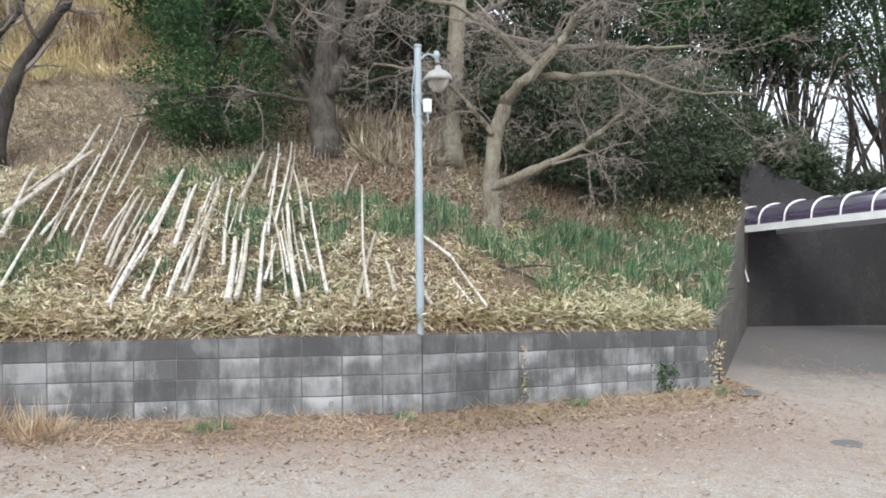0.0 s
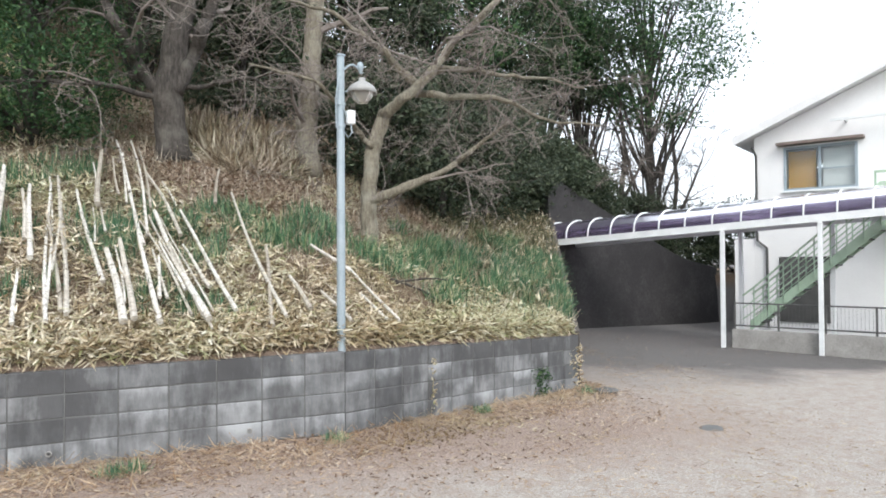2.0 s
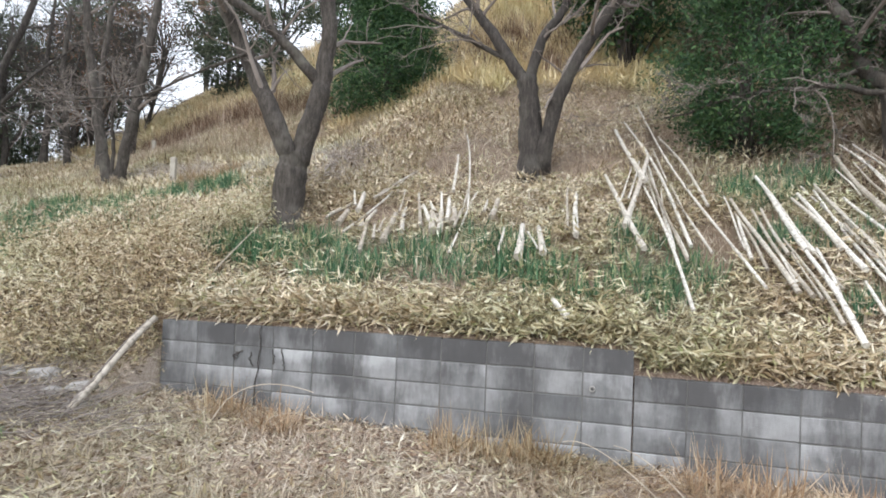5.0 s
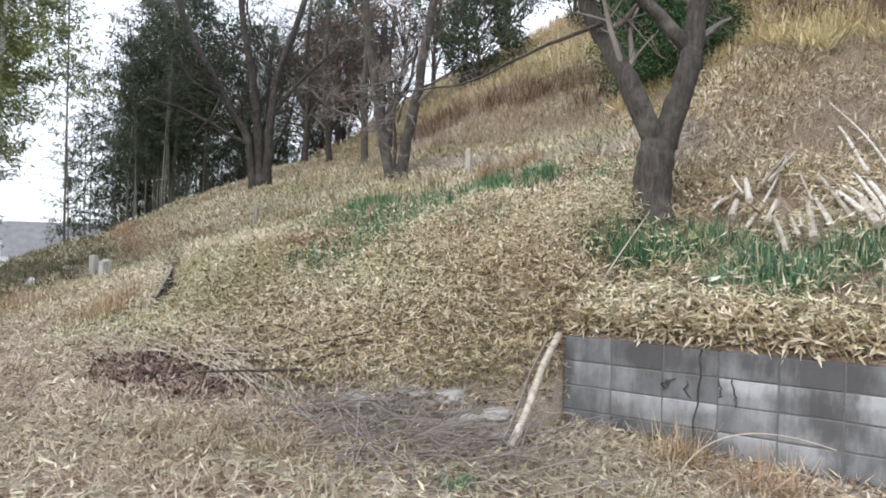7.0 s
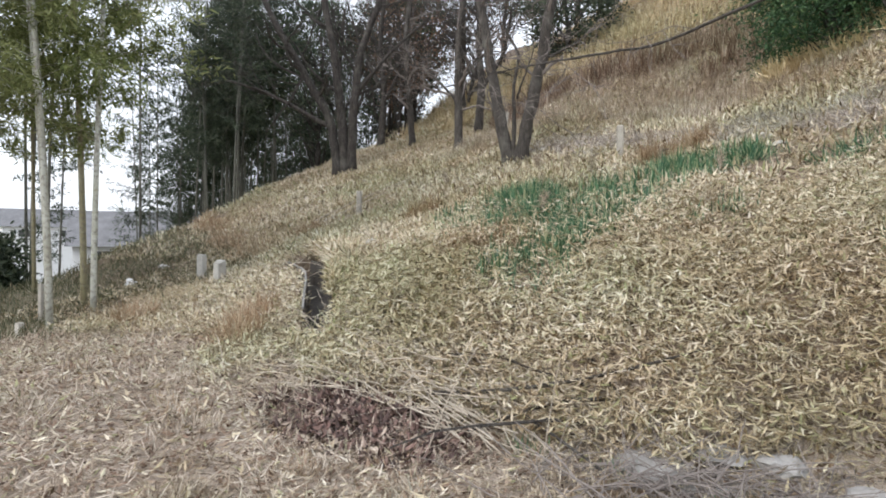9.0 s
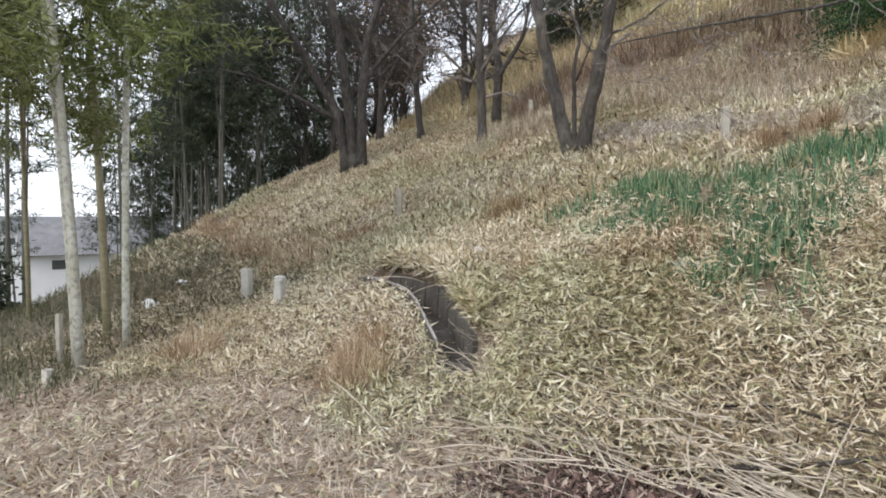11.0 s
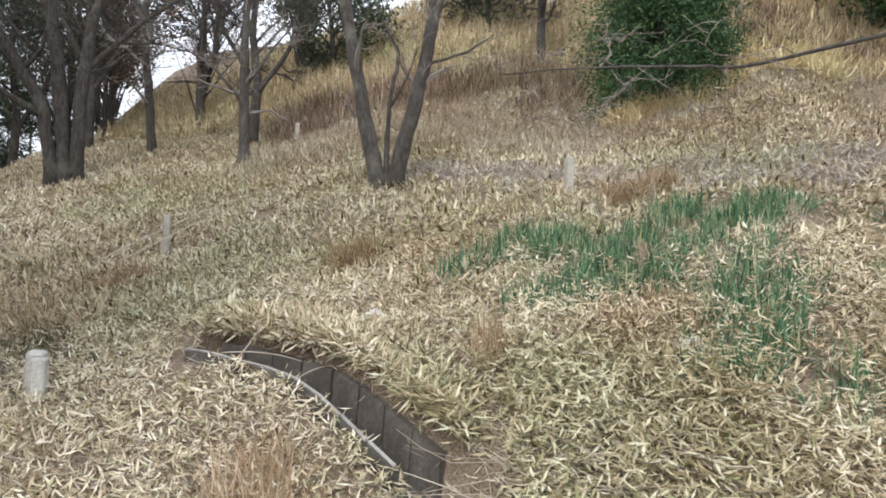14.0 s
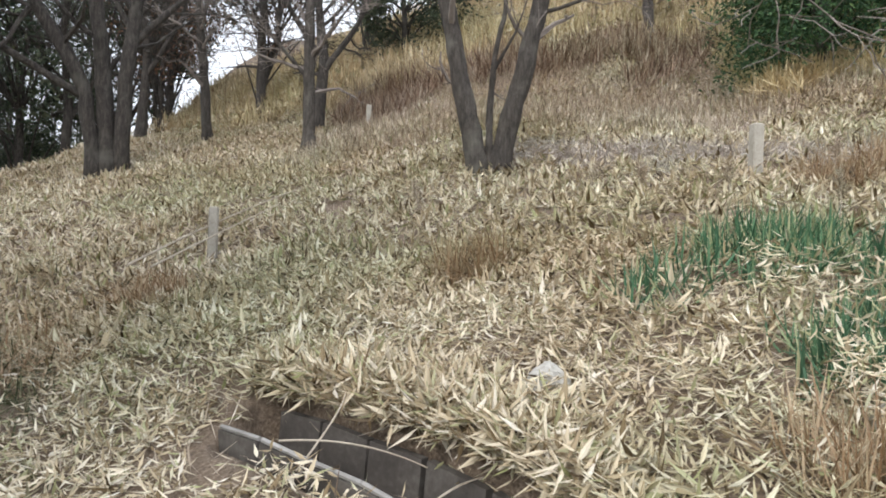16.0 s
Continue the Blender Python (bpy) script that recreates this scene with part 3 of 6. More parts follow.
def weep_pipe(x, z, t):
    g = Geo()
    y = float(edge_y(np.array([x]))[0])
    ang = np.linspace(0, 2 * np.pi, 13)[:-1]
    v, q = [], []
    for k, (rr, yy) in enumerate(((0.016, 0.05), (0.016, -0.022), (0.024, -0.022), (0.024, 0.05))):
        v += [(x + rr * math.cos(a), y + yy, z + rr * math.sin(a)) for a in ang]
    for k in range(3):
        q += [(k * 12 + i, k * 12 + (i + 1) % 12, (k + 1) * 12 + (i + 1) % 12, (k + 1) * 12 + i) for i in range(12)]
    g.add(np.array(v), q)
    ob = g.make("weep_pipe", t)
    return tagged(ob, "short grey weep pipe set in the block wall", "pipe", "weep pipes in the wall")


for px, pz in ((-2.97, 0.67), (1.25, 0.13), (-0.35, 0.12)):
    weep_pipe(px, pz, "concrete")


def slanted_wall(name, label, a, b, tops, bottom, mat, lean=0.0, parts=14):
    """A solid wall from a to b with a given line of top heights, leaning back by lean."""
    ax, ay, bx, by = *a, *b
    length = math.hypot(bx - ax, by - ay)
    ux, uy = (bx - ax) / length, (by - ay) / length
    nx, ny = -uy, ux
    v = []
    for i in range(parts + 1):
        f = i / parts
        zt = float(steps(np.array(f), *tops))
        x, y = ax + ux * length * f, ay + uy * length * f
        h = zt - bottom
        v += [(x, y, bottom), (x + nx * lean * h, y + ny * lean * h, zt), (x + nx * (lean * h + 0.3), y + ny * (lean * h + 0.3), zt), (x + nx * (lean * h + 0.3), y + ny * (lean * h + 0.3), bottom)]
    q = [(i * 4 + k, (i + 1) * 4 + k, (i + 1) * 4 + (k + 1) % 4, i * 4 + (k + 1) % 4) for i in range(parts) for k in range(4)]
    q += [(0, 1, 2, 3), (parts * 4 + 3, parts * 4 + 2, parts * 4 + 1, parts * 4)]
    g = Geo()
    g.add(np.array(v), q)
    return tagged(g.make(name, mat), label, "retaining wall", kind="structure")


slanted_wall("wall_side", "dark weathered concrete wall holding the end of the bank", (6.10, 8.44), (10.62, 16.02), ((0, 0.66), (0.5, 1.75), (1, 2.85)), -0.7, "drain", 0.0)
slanted_wall("wall_dark", "tall black-stained concrete wall with a falling top edge", (10.55, 15.9), (18.6, 17.75), ((0, 4.1), (0.25, 3.3), (0.5, 2.5), (0.75, 1.75), (1, 1.4)), -0.9, "darkconcrete", 0.04)


# ---- street lamp ----
def lathe(g, profile, cx, cy, sides=20):
    """Revolves (radius, z) pairs about an upright axis."""
    ang = np.arange(sides) / sides * 2 * np.pi
    v = np.array([(cx + r * math.cos(a), cy + r * math.sin(a), z) for r, z in profile for a in ang])
    q = [(k * sides + i, k * sides + (i + 1) % sides, (k + 1) * sides + (i + 1) % sides, (k + 1) * sides + i) for k in range(len(profile) - 1) for i in range(sides)]
    g.add(v, q)


def street_lamp(x, y):
    z0 = land1(x, y + 0.1)
    e = tagged(empty("street_lamp", x, y, z0 - 0.3), "grey galvanised lamp post with a bell-shaped lamp, behind the wall", "street lamp")
    g = Geo()
    g.tube([(x, y, z0 - 0.3), (x, y, 2.0), (x, y, 3.74)], [0.044, 0.042, 0.038], 14)
    g.box(x - 0.042, y - 0.042, 3.74, x + 0.042, y + 0.042, 3.765, 0.008)
    child(g, "pole", "galv", e, smooth=False)
    g = Geo()
    t = np.linspace(0, 1, 9)
    g.tube(np.stack([x + 0.02 + 0.19 * t, np.full(9, y - 0.05), 3.60 + 0.07 * np.sin(t * np.pi) - 0.02 * t], 1), 0.011, 8)
    g.tube([(x + 0.03, y - 0.05, 3.38), (x + 0.12, y - 0.05, 3.42), (x + 0.18, y - 0.05, 3.50)], 0.009, 8)
    child(g, "bracket", "galv", e)
    lx, ly = x + 0.205, y - 0.06
    g = Geo()
    lathe(g, [(0.001, 3.54), (0.03, 3.535), (0.036, 3.50), (0.07, 3.485), (0.115, 3.455), (0.145, 3.415), (0.152, 3.375), (0.146, 3.375), (0.135, 3.412), (0.10, 3.44), (0.05, 3.465)], lx, ly)
    child(g, "shade", "lampshade", e, "weathered bell-shaped metal shade", True)
    g = Geo()
    lathe(g, [(0.115, 3.43), (0.112, 3.37), (0.095, 3.325), (0.068, 3.305), (0.062, 3.285), (0.03, 3.275), (0.001, 3.274)], lx, ly)
    child(g, "glass_bowl", "lampglass", e, "frosted glass bowl under the shade", True)
    g = Geo()
    lathe(g, [(0.001, 3.70), (0.022, 3.69), (0.034, 3.66), (0.034, 3.64), (0.02, 3.61), (0.012, 3.58)], x + 0.19, y - 0.05, 12)
    child(g, "light_sensor", "galv", e, "small white light sensor", True)
    g = Geo()
    g.box(x + 0.05, y - 0.07, 3.06, x + 0.135, y + 0.01, 3.20, 0.01)
    child(g, "switch_box", "whitemetal", e, "small white switch box")
    for zz in (3.03, 3.25):
        g = Geo()
        lathe(g, [(0.046, zz), (0.050, zz), (0.050, zz + 0.03), (0.046, zz + 0.03)], x, y, 14)
        child(g, "clamp_band", "galv", e)
    g = Geo()
    g.tube([(x + 0.09, y - 0.05, 3.07), (x + 0.10, y - 0.06, 2.97), (x + 0.06, y - 0.05, 2.92), (x + 0.03, y - 0.048, 2.98)], 0.006, 6)
    g.tube([(x - 0.03, y - 0.045, 3.55), (x - 0.062, y - 0.045, 3.3), (x - 0.058, y - 0.045, 3.05), (x - 0.03, y - 0.045, 2.95)], 0.006, 6)
    g.tube([(x + 0.018, y - 0.045, 3.60), (x + 0.02, y - 0.048, 3.2), (x + 0.05, y - 0.05, 3.14)], 0.008, 6)
    child(g, "cable", "galv", e, "thin grey cable")


street_lamp(2.15, 6.90)


# ---- bare trees ----
def wander(p, d, length, n, bend, rise, r):
    """A crooked line from p along d."""
    pts = [np.array(p, float)]
    d = unit(np.array(d, float))
    for _ in range(n):
        d = unit(d + r.normal(0, bend, 3) + np.array([0, 0, rise]))
        pts.append(pts[-1] + d * length / n)
    return np.array(pts)


def sprout(geo, pts, radii, r, level, count, length, spread, rise, lo=0.25):
    """Side branches along a limb, and theirs in turn."""
    m = len(pts)
    for _ in range(count):
        f = r.uniform(lo, 1.0) * (m - 1)
        k = min(int(f), m - 2)
        p = pts[k] + (pts[k + 1] - pts[k]) * (f - k)
        along = unit(pts[k + 1] - pts[k])
        side = r.normal(0, 1, 3)
        side[2] *= 0.6
        d = along * 0.5 + unit(side) * spread
        rad = max(radii[k] * r.uniform(0.3, 0.5), 0.0042)
        ln = length * r.uniform(0.55, 1.25)
        n = 5 if level > 1 else 4
        line = wander(p, d, ln, n, 0.22, rise, r)
        rr = np.linspace(rad, max(rad * 0.3, 0.0028), len(line))
        geo.tube(line, rr, 5 if level > 2 else (4 if level == 2 else 3), False)
        if level > 1:
            sprout(geo, line, rr, r, level - 1, max(2, int(count * 0.75)), ln * 0.5, spread, rise, 0.15)


def bare_tree(label, x, y, yaw, limbs, bark="bark", seed=1, levels=3, count=5, length=1.0, spread=0.7, rise=0.05, twig_from=1, sink=0.12, wob=0.08, twig_mat="twig"):
    """limbs: (radius at foot, radius at tip, [(across, up) or (across, up, behind), ...]) in the tree's broad plane, which is turned by yaw."""
    r = np.random.default_rng(seed)
    z = land1(x, y)
    e = tagged(empty("tree", x, y, z), label, "tree", "bare trees on the slope")
    c, s = math.cos(radians(yaw)), math.sin(radians(yaw))
    twigs = Geo()
    for i, (r0, r1, line) in enumerate(limbs):
        line = np.array([(*p, 0.0)[:3] for p in line], float)
        n = max(8, 5 * len(line))
        f = np.linspace(0, len(line) - 1, n)
        u = np.interp(f, np.arange(len(line)), line[:, 0])
        h = np.interp(f, np.arange(len(line)), line[:, 1])
        k = np.array([0.25, 0.5, 0.25])
        u[1:-1], h[1:-1] = np.convolve(u, k, "valid"), np.convolve(h, k, "valid")
        dep = np.cumsum(r.normal(0, wob / 3, n)) * (0.3 if i == 0 else 1.0) + np.interp(f, np.arange(len(line)), line[:, 2])
        if i == 0 or line[0, 1] < 0.3:
            h[0] -= sink
        u = u + r.normal(0, r0 * 0.06, n)
        pts = np.stack([x + c * u - s * dep, y + s * u + c * dep, z + h], 1)
        rad = np.linspace(r0, r1, n) * (1 + r.normal(0, 0.04, n))
        if line[0, 1] < 0.3:
            rad[0] *= 1.45
            rad[1] *= 1.18
        g = Geo()
        g.tube(pts, rad, 14, True, 0.05)
        child(g, "trunk" if line[0, 1] < 0.3 else "limb", bark, e, smooth=True)
        if i >= twig_from:
            sprout(twigs, pts, rad, r, levels, count, length, spread, rise)
    if twigs.n:
        tagged(child(twigs, "twig_spray", twig_mat, e, "tangle of bare grey twigs"), kind="stuff")
    return e


bare_tree("bare maple with pale smooth bark and drooping fine twigs", 3.29, 9.54, -20,
          [(0.125, 0.10, [(-0.02, 0.0), (-0.02, 0.63), (0.03, 1.37), (0.22, 1.91)]),
           (0.075, 0.02, [(-0.02, 0.60), (0.50, 0.80), (1.07, 1.05), (1.55, 1.44), (2.12, 1.88)]),
           (0.085, 0.03, [(0.20, 1.85), (0.70, 2.22), (1.17, 2.87), (1.90, 3.53), (2.5, 4.0)]),
           (0.06, 0.012, [(0.66, 2.18), (1.45, 2.14), (2.29, 2.01), (3.57, 1.83)]),
           (0.045, 0.015, [(0.03, 1.37), (-0.18, 1.64), (-0.39, 1.92), (-0.8, 2.3), (-1.6, 2.4)]),
           (0.06, 0.015, [(0.69, 2.25), (0.10, 2.84), (-0.48, 3.30), (-1.4, 3.5)]),
           (0.05, 0.012, [(0.9, 2.5), (1.5, 2.6), (2.4, 2.55), (3.3, 2.4)])],
          "palebark", 11, 4, 9, 1.35, 0.8, -0.02, 1, wob=0.28)
bare_tree("grey-brown cherry tree forked low above the wall, bare", -6.99, 8.5, 28,
          [(0.216, 0.180, [(0.02, 0.0), (0.05, 0.55), (0.12, 0.95)]),
           (0.126, 0.077, [(0.08, 0.80), (-0.16, 1.28), (-0.43, 1.89), (-0.67, 2.37), (-0.98, 3.04), (-1.3, 4.0)]),
           (0.140, 0.072, [(0.14, 0.80), (0.32, 1.45), (0.41, 1.88), (0.46, 2.53), (0.38, 3.3), (0.5, 4.4)]),
           (0.077, 0.027, [(0.39, 1.80), (-0.03, 2.24), (-0.47, 2.59), (-1.11, 2.89), (-2.0, 3.3)]),
           (0.024, 0.004, [(-0.55, 2.12), (-1.15, 2.10, 0.7), (-2.12, 1.84, 1.5), (-3.1, 1.74, 1.8), (-3.8, 1.66, 2.0), (-4.35, 1.56, 2.1)])],
          "bark", 12, 3, 7, 1.1, 0.75, 0.03, 1)
bare_tree("dark bare cherry tree standing among bamboo poles", -4.2, 10.5, 7,
          [(0.178, 0.145, [(-0.02, 0.0), (-0.07, 0.78), (-0.12, 1.45)]),
           (0.093, 0.051, [(-0.15, 1.35), (-0.61, 2.05), (-1.11, 2.72), (-1.6, 3.6)]),
           (0.085, 0.043, [(-0.10, 1.40), (0.06, 2.01), (0.40, 2.53), (0.7, 3.6)]),
           (0.115, 0.051, [(0.08, 0.10), (0.32, 1.08), (0.65, 1.75), (1.11, 2.48), (1.5, 3.4)]),
           (0.043, 0.017, [(-0.3, 1.65), (-1.0, 2.0), (-2.0, 2.5)])],
          "darkbark", 13, 3, 7, 1.1, 0.75, 0.03, 1, twig_mat="twig")
bare_tree("twin-stemmed bare tree rising from dry grass", -13.5, 12.4, 10,
          [(0.122, 0.077, [(-0.10, 0.0), (-0.33, 0.94), (-0.54, 1.89), (-0.73, 2.84), (-0.9, 4.2)]),
           (0.126, 0.077, [(0.10, 0.0), (0.31, 0.98), (0.51, 1.89), (0.69, 2.96), (0.9, 4.4)]),
           (0.045, 0.018, [(0.0, 0.1), (-0.01, 0.64), (0.01, 1.29), (0.14, 1.94), (-0.12, 2.41)]),
           (0.027, 0.009, [(0.48, 1.88), (1.15, 2.10), (1.54, 2.38)]),
           (0.023, 0.007, [(0.02, 1.2), (0.25, 1.6), (0.4, 2.1)])],
          "bark", 14, 3, 4, 0.8, 0.7, 0.04, 0)
bare_tree("large dark many-stemmed bare tree at the grove's edge", -20.2, 14.6, 37,
          [(0.122, 0.072, [(-0.22, 0.0), (-0.45, 1.50), (-1.4, 3.07), (-2.22, 4.5), (-3.0, 6.5)]),
           (0.144, 0.079, [(-0.05, 0.0), (-0.14, 1.51), (-0.36, 3.25), (-0.70, 4.9), (-0.9, 7.0)]),
           (0.130, 0.072, [(0.14, 0.0), (0.19, 1.92), (0.32, 3.27), (0.91, 4.9), (1.5, 7.0)]),
           (0.072, 0.022, [(-0.5, 1.3), (-1.54, 1.87), (-2.33, 2.25), (-3.3, 2.5)]),
           (0.065, 0.022, [(0.2, 2.2), (1.2, 3.4), (2.2, 4.3)])],
          "darkbark", 15, 4, 7, 1.9, 0.75, 0.03, 0, twig_mat="darkbark")
bare_tree("slender bare tree with grey bark on the grassy slope", -17.05, 15.5, 22,
          [(0.112, 0.064, [(0.01, 0.0), (-0.03, 1.17), (-0.07, 2.70), (0.1, 4.6)]),
           (0.040, 0.012, [(-0.05, 1.25), (-0.57, 1.81), (-0.92, 2.16)]),
           (0.032, 0.010, [(0.0, 1.6), (0.5, 2.4), (0.9, 3.0)])],
          "bark", 16, 3, 8, 1.0, 0.7, 0.05, 0)
bare_tree("slender brown tree high on the grassy slope", -19.9, 17.2, 29,
          [(0.105, 0.063, [(-0.08, 0.0), (-0.19, 1.44), (-0.36, 2.89), (-0.2, 5.0)])], "bark", 17, 3, 12, 1.3, 0.7, 0.05, 0)
bare_tree("thick pale trunk at the wood's edge", 2.95, 12.06, -14,
          [(0.19, 0.14, [(0.0, 0.0), (-0.05, 0.70), (0.04, 1.61), (0.10, 2.72), (0.3, 4.5)])], "palebark", 18, 3, 8, 1.3, 0.7, 0.0, 0)
bare_tree("dark many-stemmed bare tree behind the bamboo poles", 0.8, 11.6, -4,
          [(0.24, 0.15, [(-0.05, 0.0), (-0.16, 0.94), (-0.03, 1.85), (0.11, 2.68), (0.3, 4.5)]),
           (0.12, 0.06, [(-0.14, 0.85), (-0.58, 1.42), (-0.93, 2.06), (-1.4, 3.2)]),
           (0.13, 0.07, [(-0.08, 1.00), (0.31, 1.90), (0.54, 2.66), (1.0, 4.0)]),
           (0.05, 0.01, [(-0.2, 0.9), (-1.0, 1.0), (-2.2, 0.9), (-3.2, 0.6)]),
           (0.045, 0.01, [(0.0, 1.1), (1.0, 1.3), (1.9, 1.2)])],
          "bark", 19, 4, 8, 1.35, 0.8, -0.03, 1, wob=0.3)
for i, (tx, ty, th) in enumerate(((-17.6, 17.2, 4.5), (-22.5, 18.5, 6.0), (-25.0, 19.0, 6.5), (-24.2, 22.0, 6.0), (-11.0, 20.0, 4.5), (-20.5, 20.5, 5.0), (15.8, 19.4, 6.0), (18.4, 19.6, 5.5), (-27.0, 24.0, 6.0), (-29.5, 27.0, 6.5))):
    bare_tree("bare dark tree standing in the wood", tx, ty, 25 * i,
              [(0.13, 0.05, [(0, 0), (0.1, th * 0.3), (-0.1, th * 0.6), (0.1, th)]),
               (0.07, 0.02, [(0.05, th * 0.25), (0.8, th * 0.5), (1.1, th * 0.8)]),
               (0.07, 0.02, [(-0.05, th * 0.35), (-0.8, th * 0.6), (-1.3, th * 0.85)])],
              "darkbark", 30 + i, 3, 11, 1.5, 0.75, 0.04, 0, twig_mat="darkbark")


# ---- evergreens ----
def leafy(label, x, y, height, radius, mat="evergreen", seed=1, clumps=60, per=110, leaf=0.10, low=0.0, shape="cone", category="tree", group="evergreens on the hill", stem=0.1, droop=-0.1):
    """A trunk and a crown of many small leaves gathered in clumps, with gaps."""
    r = np.random.default_rng(seed)
    z = land1(x, y)
    e = tagged(empty("evergreen_" + ("bush" if category == "shrub" else "tree"), x, y, z), label, category, group)
    g = Geo()
    line = wander((x, y, z - 0.15), (0, 0, 1), height * 0.9, 7, 0.06, 0.1, r)
    g.tube(line, np.linspace(stem, stem * 0.3, 8), 8)
    crown = Geo()
    for i in range(clumps):
        f = r.uniform(0, 1) ** 0.8
        h = low + (height - low) * f
        if shape == "cone":
            w = radius * (1 - 0.85 * f) * min(1, 0.55 + f * 4)
        else:
            w = radius * math.sqrt(max(0.05, 1 - (2 * f - 1) ** 2))
        a = r.uniform(0, 2 * math.pi)
        rad = w * math.sqrt(r.uniform(0.25, 1.0)) * r.uniform(0.85, 1.12)
        c = np.array([x + rad * math.cos(a), y + rad * math.sin(a), z + h])
        if i % 3 == 0:
            k = min(7, int(f * 6))
            g.tube(np.array([line[k], (line[k] + c) / 2 + (0, 0, 0.1), c]), [stem * 0.3, stem * 0.2, 0.006], 4, False)
        size = radius * r.uniform(0.16, 0.34) + 0.06
        p = c + r.normal(0, 1, (per, 3)) * size * np.array([0.55, 0.55, 0.33])
        way = unit(r.normal(0, 1, (per, 3)) + unit(p - np.array([x, y, z + h * 0.8])) * 0.8 + np.array([0, 0, droop]))
        side = unit(np.cross(way, r.normal(0, 1, (per, 3))))
        ll = leaf * r.uniform(0.6, 1.4, per)
        crown.blades(p, way, side, ll, ll * 0.42)
    child(g, "trunk", "darkbark", e, smooth=True)
    child(crown, "crown", mat, e)
    return e


leafy("dense dark green cypress reaching down to the grass", -1.2, 11.95, 6.2, 1.4, "evergreen", 40, 260, 230, 0.07, 0.05, "cone", stem=0.12)
leafy("dark evergreen bush below the bamboo grove", -21.9, 6.2, 2.0, 1.0, "darkgreen", 44, 110, 150, 0.11, 0.05, "ball", "shrub")
leafy("broad dark conifer with drooping boughs high on the slope", -8.75, 15.9, 3.9, 1.75, "evergreen", 41, 300, 210, 0.075, 0.05, "cone", "shrub", droop=-0.5)
leafy("dark evergreen shrub on the golden brow", -12.6, 22.5, 3.2, 1.8, "darkgreen", 42, 70, 110, 0.14, 0.1, "ball", "shrub")
for i, (sx, sy, sh, sr) in enumerate(((4.6, 12.6, 2.6, 1.4), (6.2, 13.6, 3.0, 1.6), (7.9, 14.9, 3.2, 1.6), (2.0, 13.6, 3.0, 1.5), (9.6, 17.4, 3.0, 1.6), (13.8, 19.4, 2.6, 1.5), (16.4, 19.2, 2.2, 1.4))):
    leafy("dark evergreen undergrowth below the bare trees", sx, sy, sh, sr, "darkgreen", 50 + i, 90, 120, 0.11, 0.1, "ball", "shrub", "dark undergrowth")
for i, (sx, sy, sh, sr) in enumerate(((11.4, 17.3, 2.2, 1.2), (12.9, 18.2, 2.2, 1.3), (10.0, 16.6, 1.6, 0.9), (-22.9, 4.9, 2.1, 1.3), (-23.6, 3.0, 2.6, 1.6), (-21.0, 2.2, 1.8, 1.2), (19.6, 20.2, 2.4, 1.5), (21.5, 19.6, 2.6, 1.6), (17.8, 20.6, 2.2, 1.3), (-17.0, 21.6, 3.6, 1.6), (-30.5, 24.5, 4.0, 1.9), (-33.5, 27.5, 4.5, 2.2))):
    leafy("dark evergreen thicket at the edge of the wood", sx, sy, sh, sr, "darkgreen", 150 + i, 80, 120, 0.13, 0.1, "ball", "shrub", "thickets")
for i, (sx, sy, sh, sr) in enumerate(((-3.2, 16.5, 8, 2.2), (0.2, 15.6, 8.5, 2.3), (2.6, 16.5, 9.5, 2.5), (5.2, 16.8, 9, 2.4), (7.8, 18.2, 9.5, 2.5), (10.4, 19.3, 9.5, 2.4), (13.0, 20.5, 8.5, 2.2), (15.0, 20.5, 10.5, 2.2), (17.0, 19.4, 11.5, 2.9), (4.0, 20.0, 11, 3.0), (9.0, 22.5, 12, 3.0))):
    leafy("tall dark evergreen in the wood behind the slope", sx, sy, sh, sr, "darkgreen" if i % 2 else "evergreen", 60 + i, 180 if sx < 9 else 145, 130, 0.14, 5.0 if sx > 12 else 0.9, "ball", stem=0.2)


for i, (sx, sy, sh, sr) in enumerate(((-21.0, 21.5, 5.5, 1.6), (-18.6, 23.0, 5.0, 1.5), (-23.4, 20.6, 5.5, 1.6), (-25.6, 23.5, 6.0, 1.8), (-14.5, 24.0, 4.5, 1.5))):
    leafy("slender tree keeping its withered brown leaves", sx, sy, sh, sr, "brownleaf", 170 + i, 70, 55, 0.09, 1.6, "ball", "tree", "withered trees on the brow", 0.09)


for i, (sx, sy, sh, sr) in enumerate(((-26.5, 19.3, 8.0, 2.1), (-25.2, 23.5, 7.5, 2.0), (-28.5, 26.0, 9.0, 2.4), (-24.2, 29.0, 7, 2.0), (-21.5, 31.5, 6.5, 2.0))):
    leafy("tall dark evergreen in the wood beyond the shoulder", sx, sy, sh, sr, "darkgreen", 190 + i, 85, 85, 0.17, 2.2, "ball", "tree", "dark wood beyond the shoulder", 0.12)


# ---- bamboo ----
def culm_line(h, lean, r, n=10):
    t = np.linspace(0, 1, n)
    return np.stack([lean[0] * h * (t ** 1.6), lean[1] * h * (t ** 1.6), h * t - 0.1], 1)


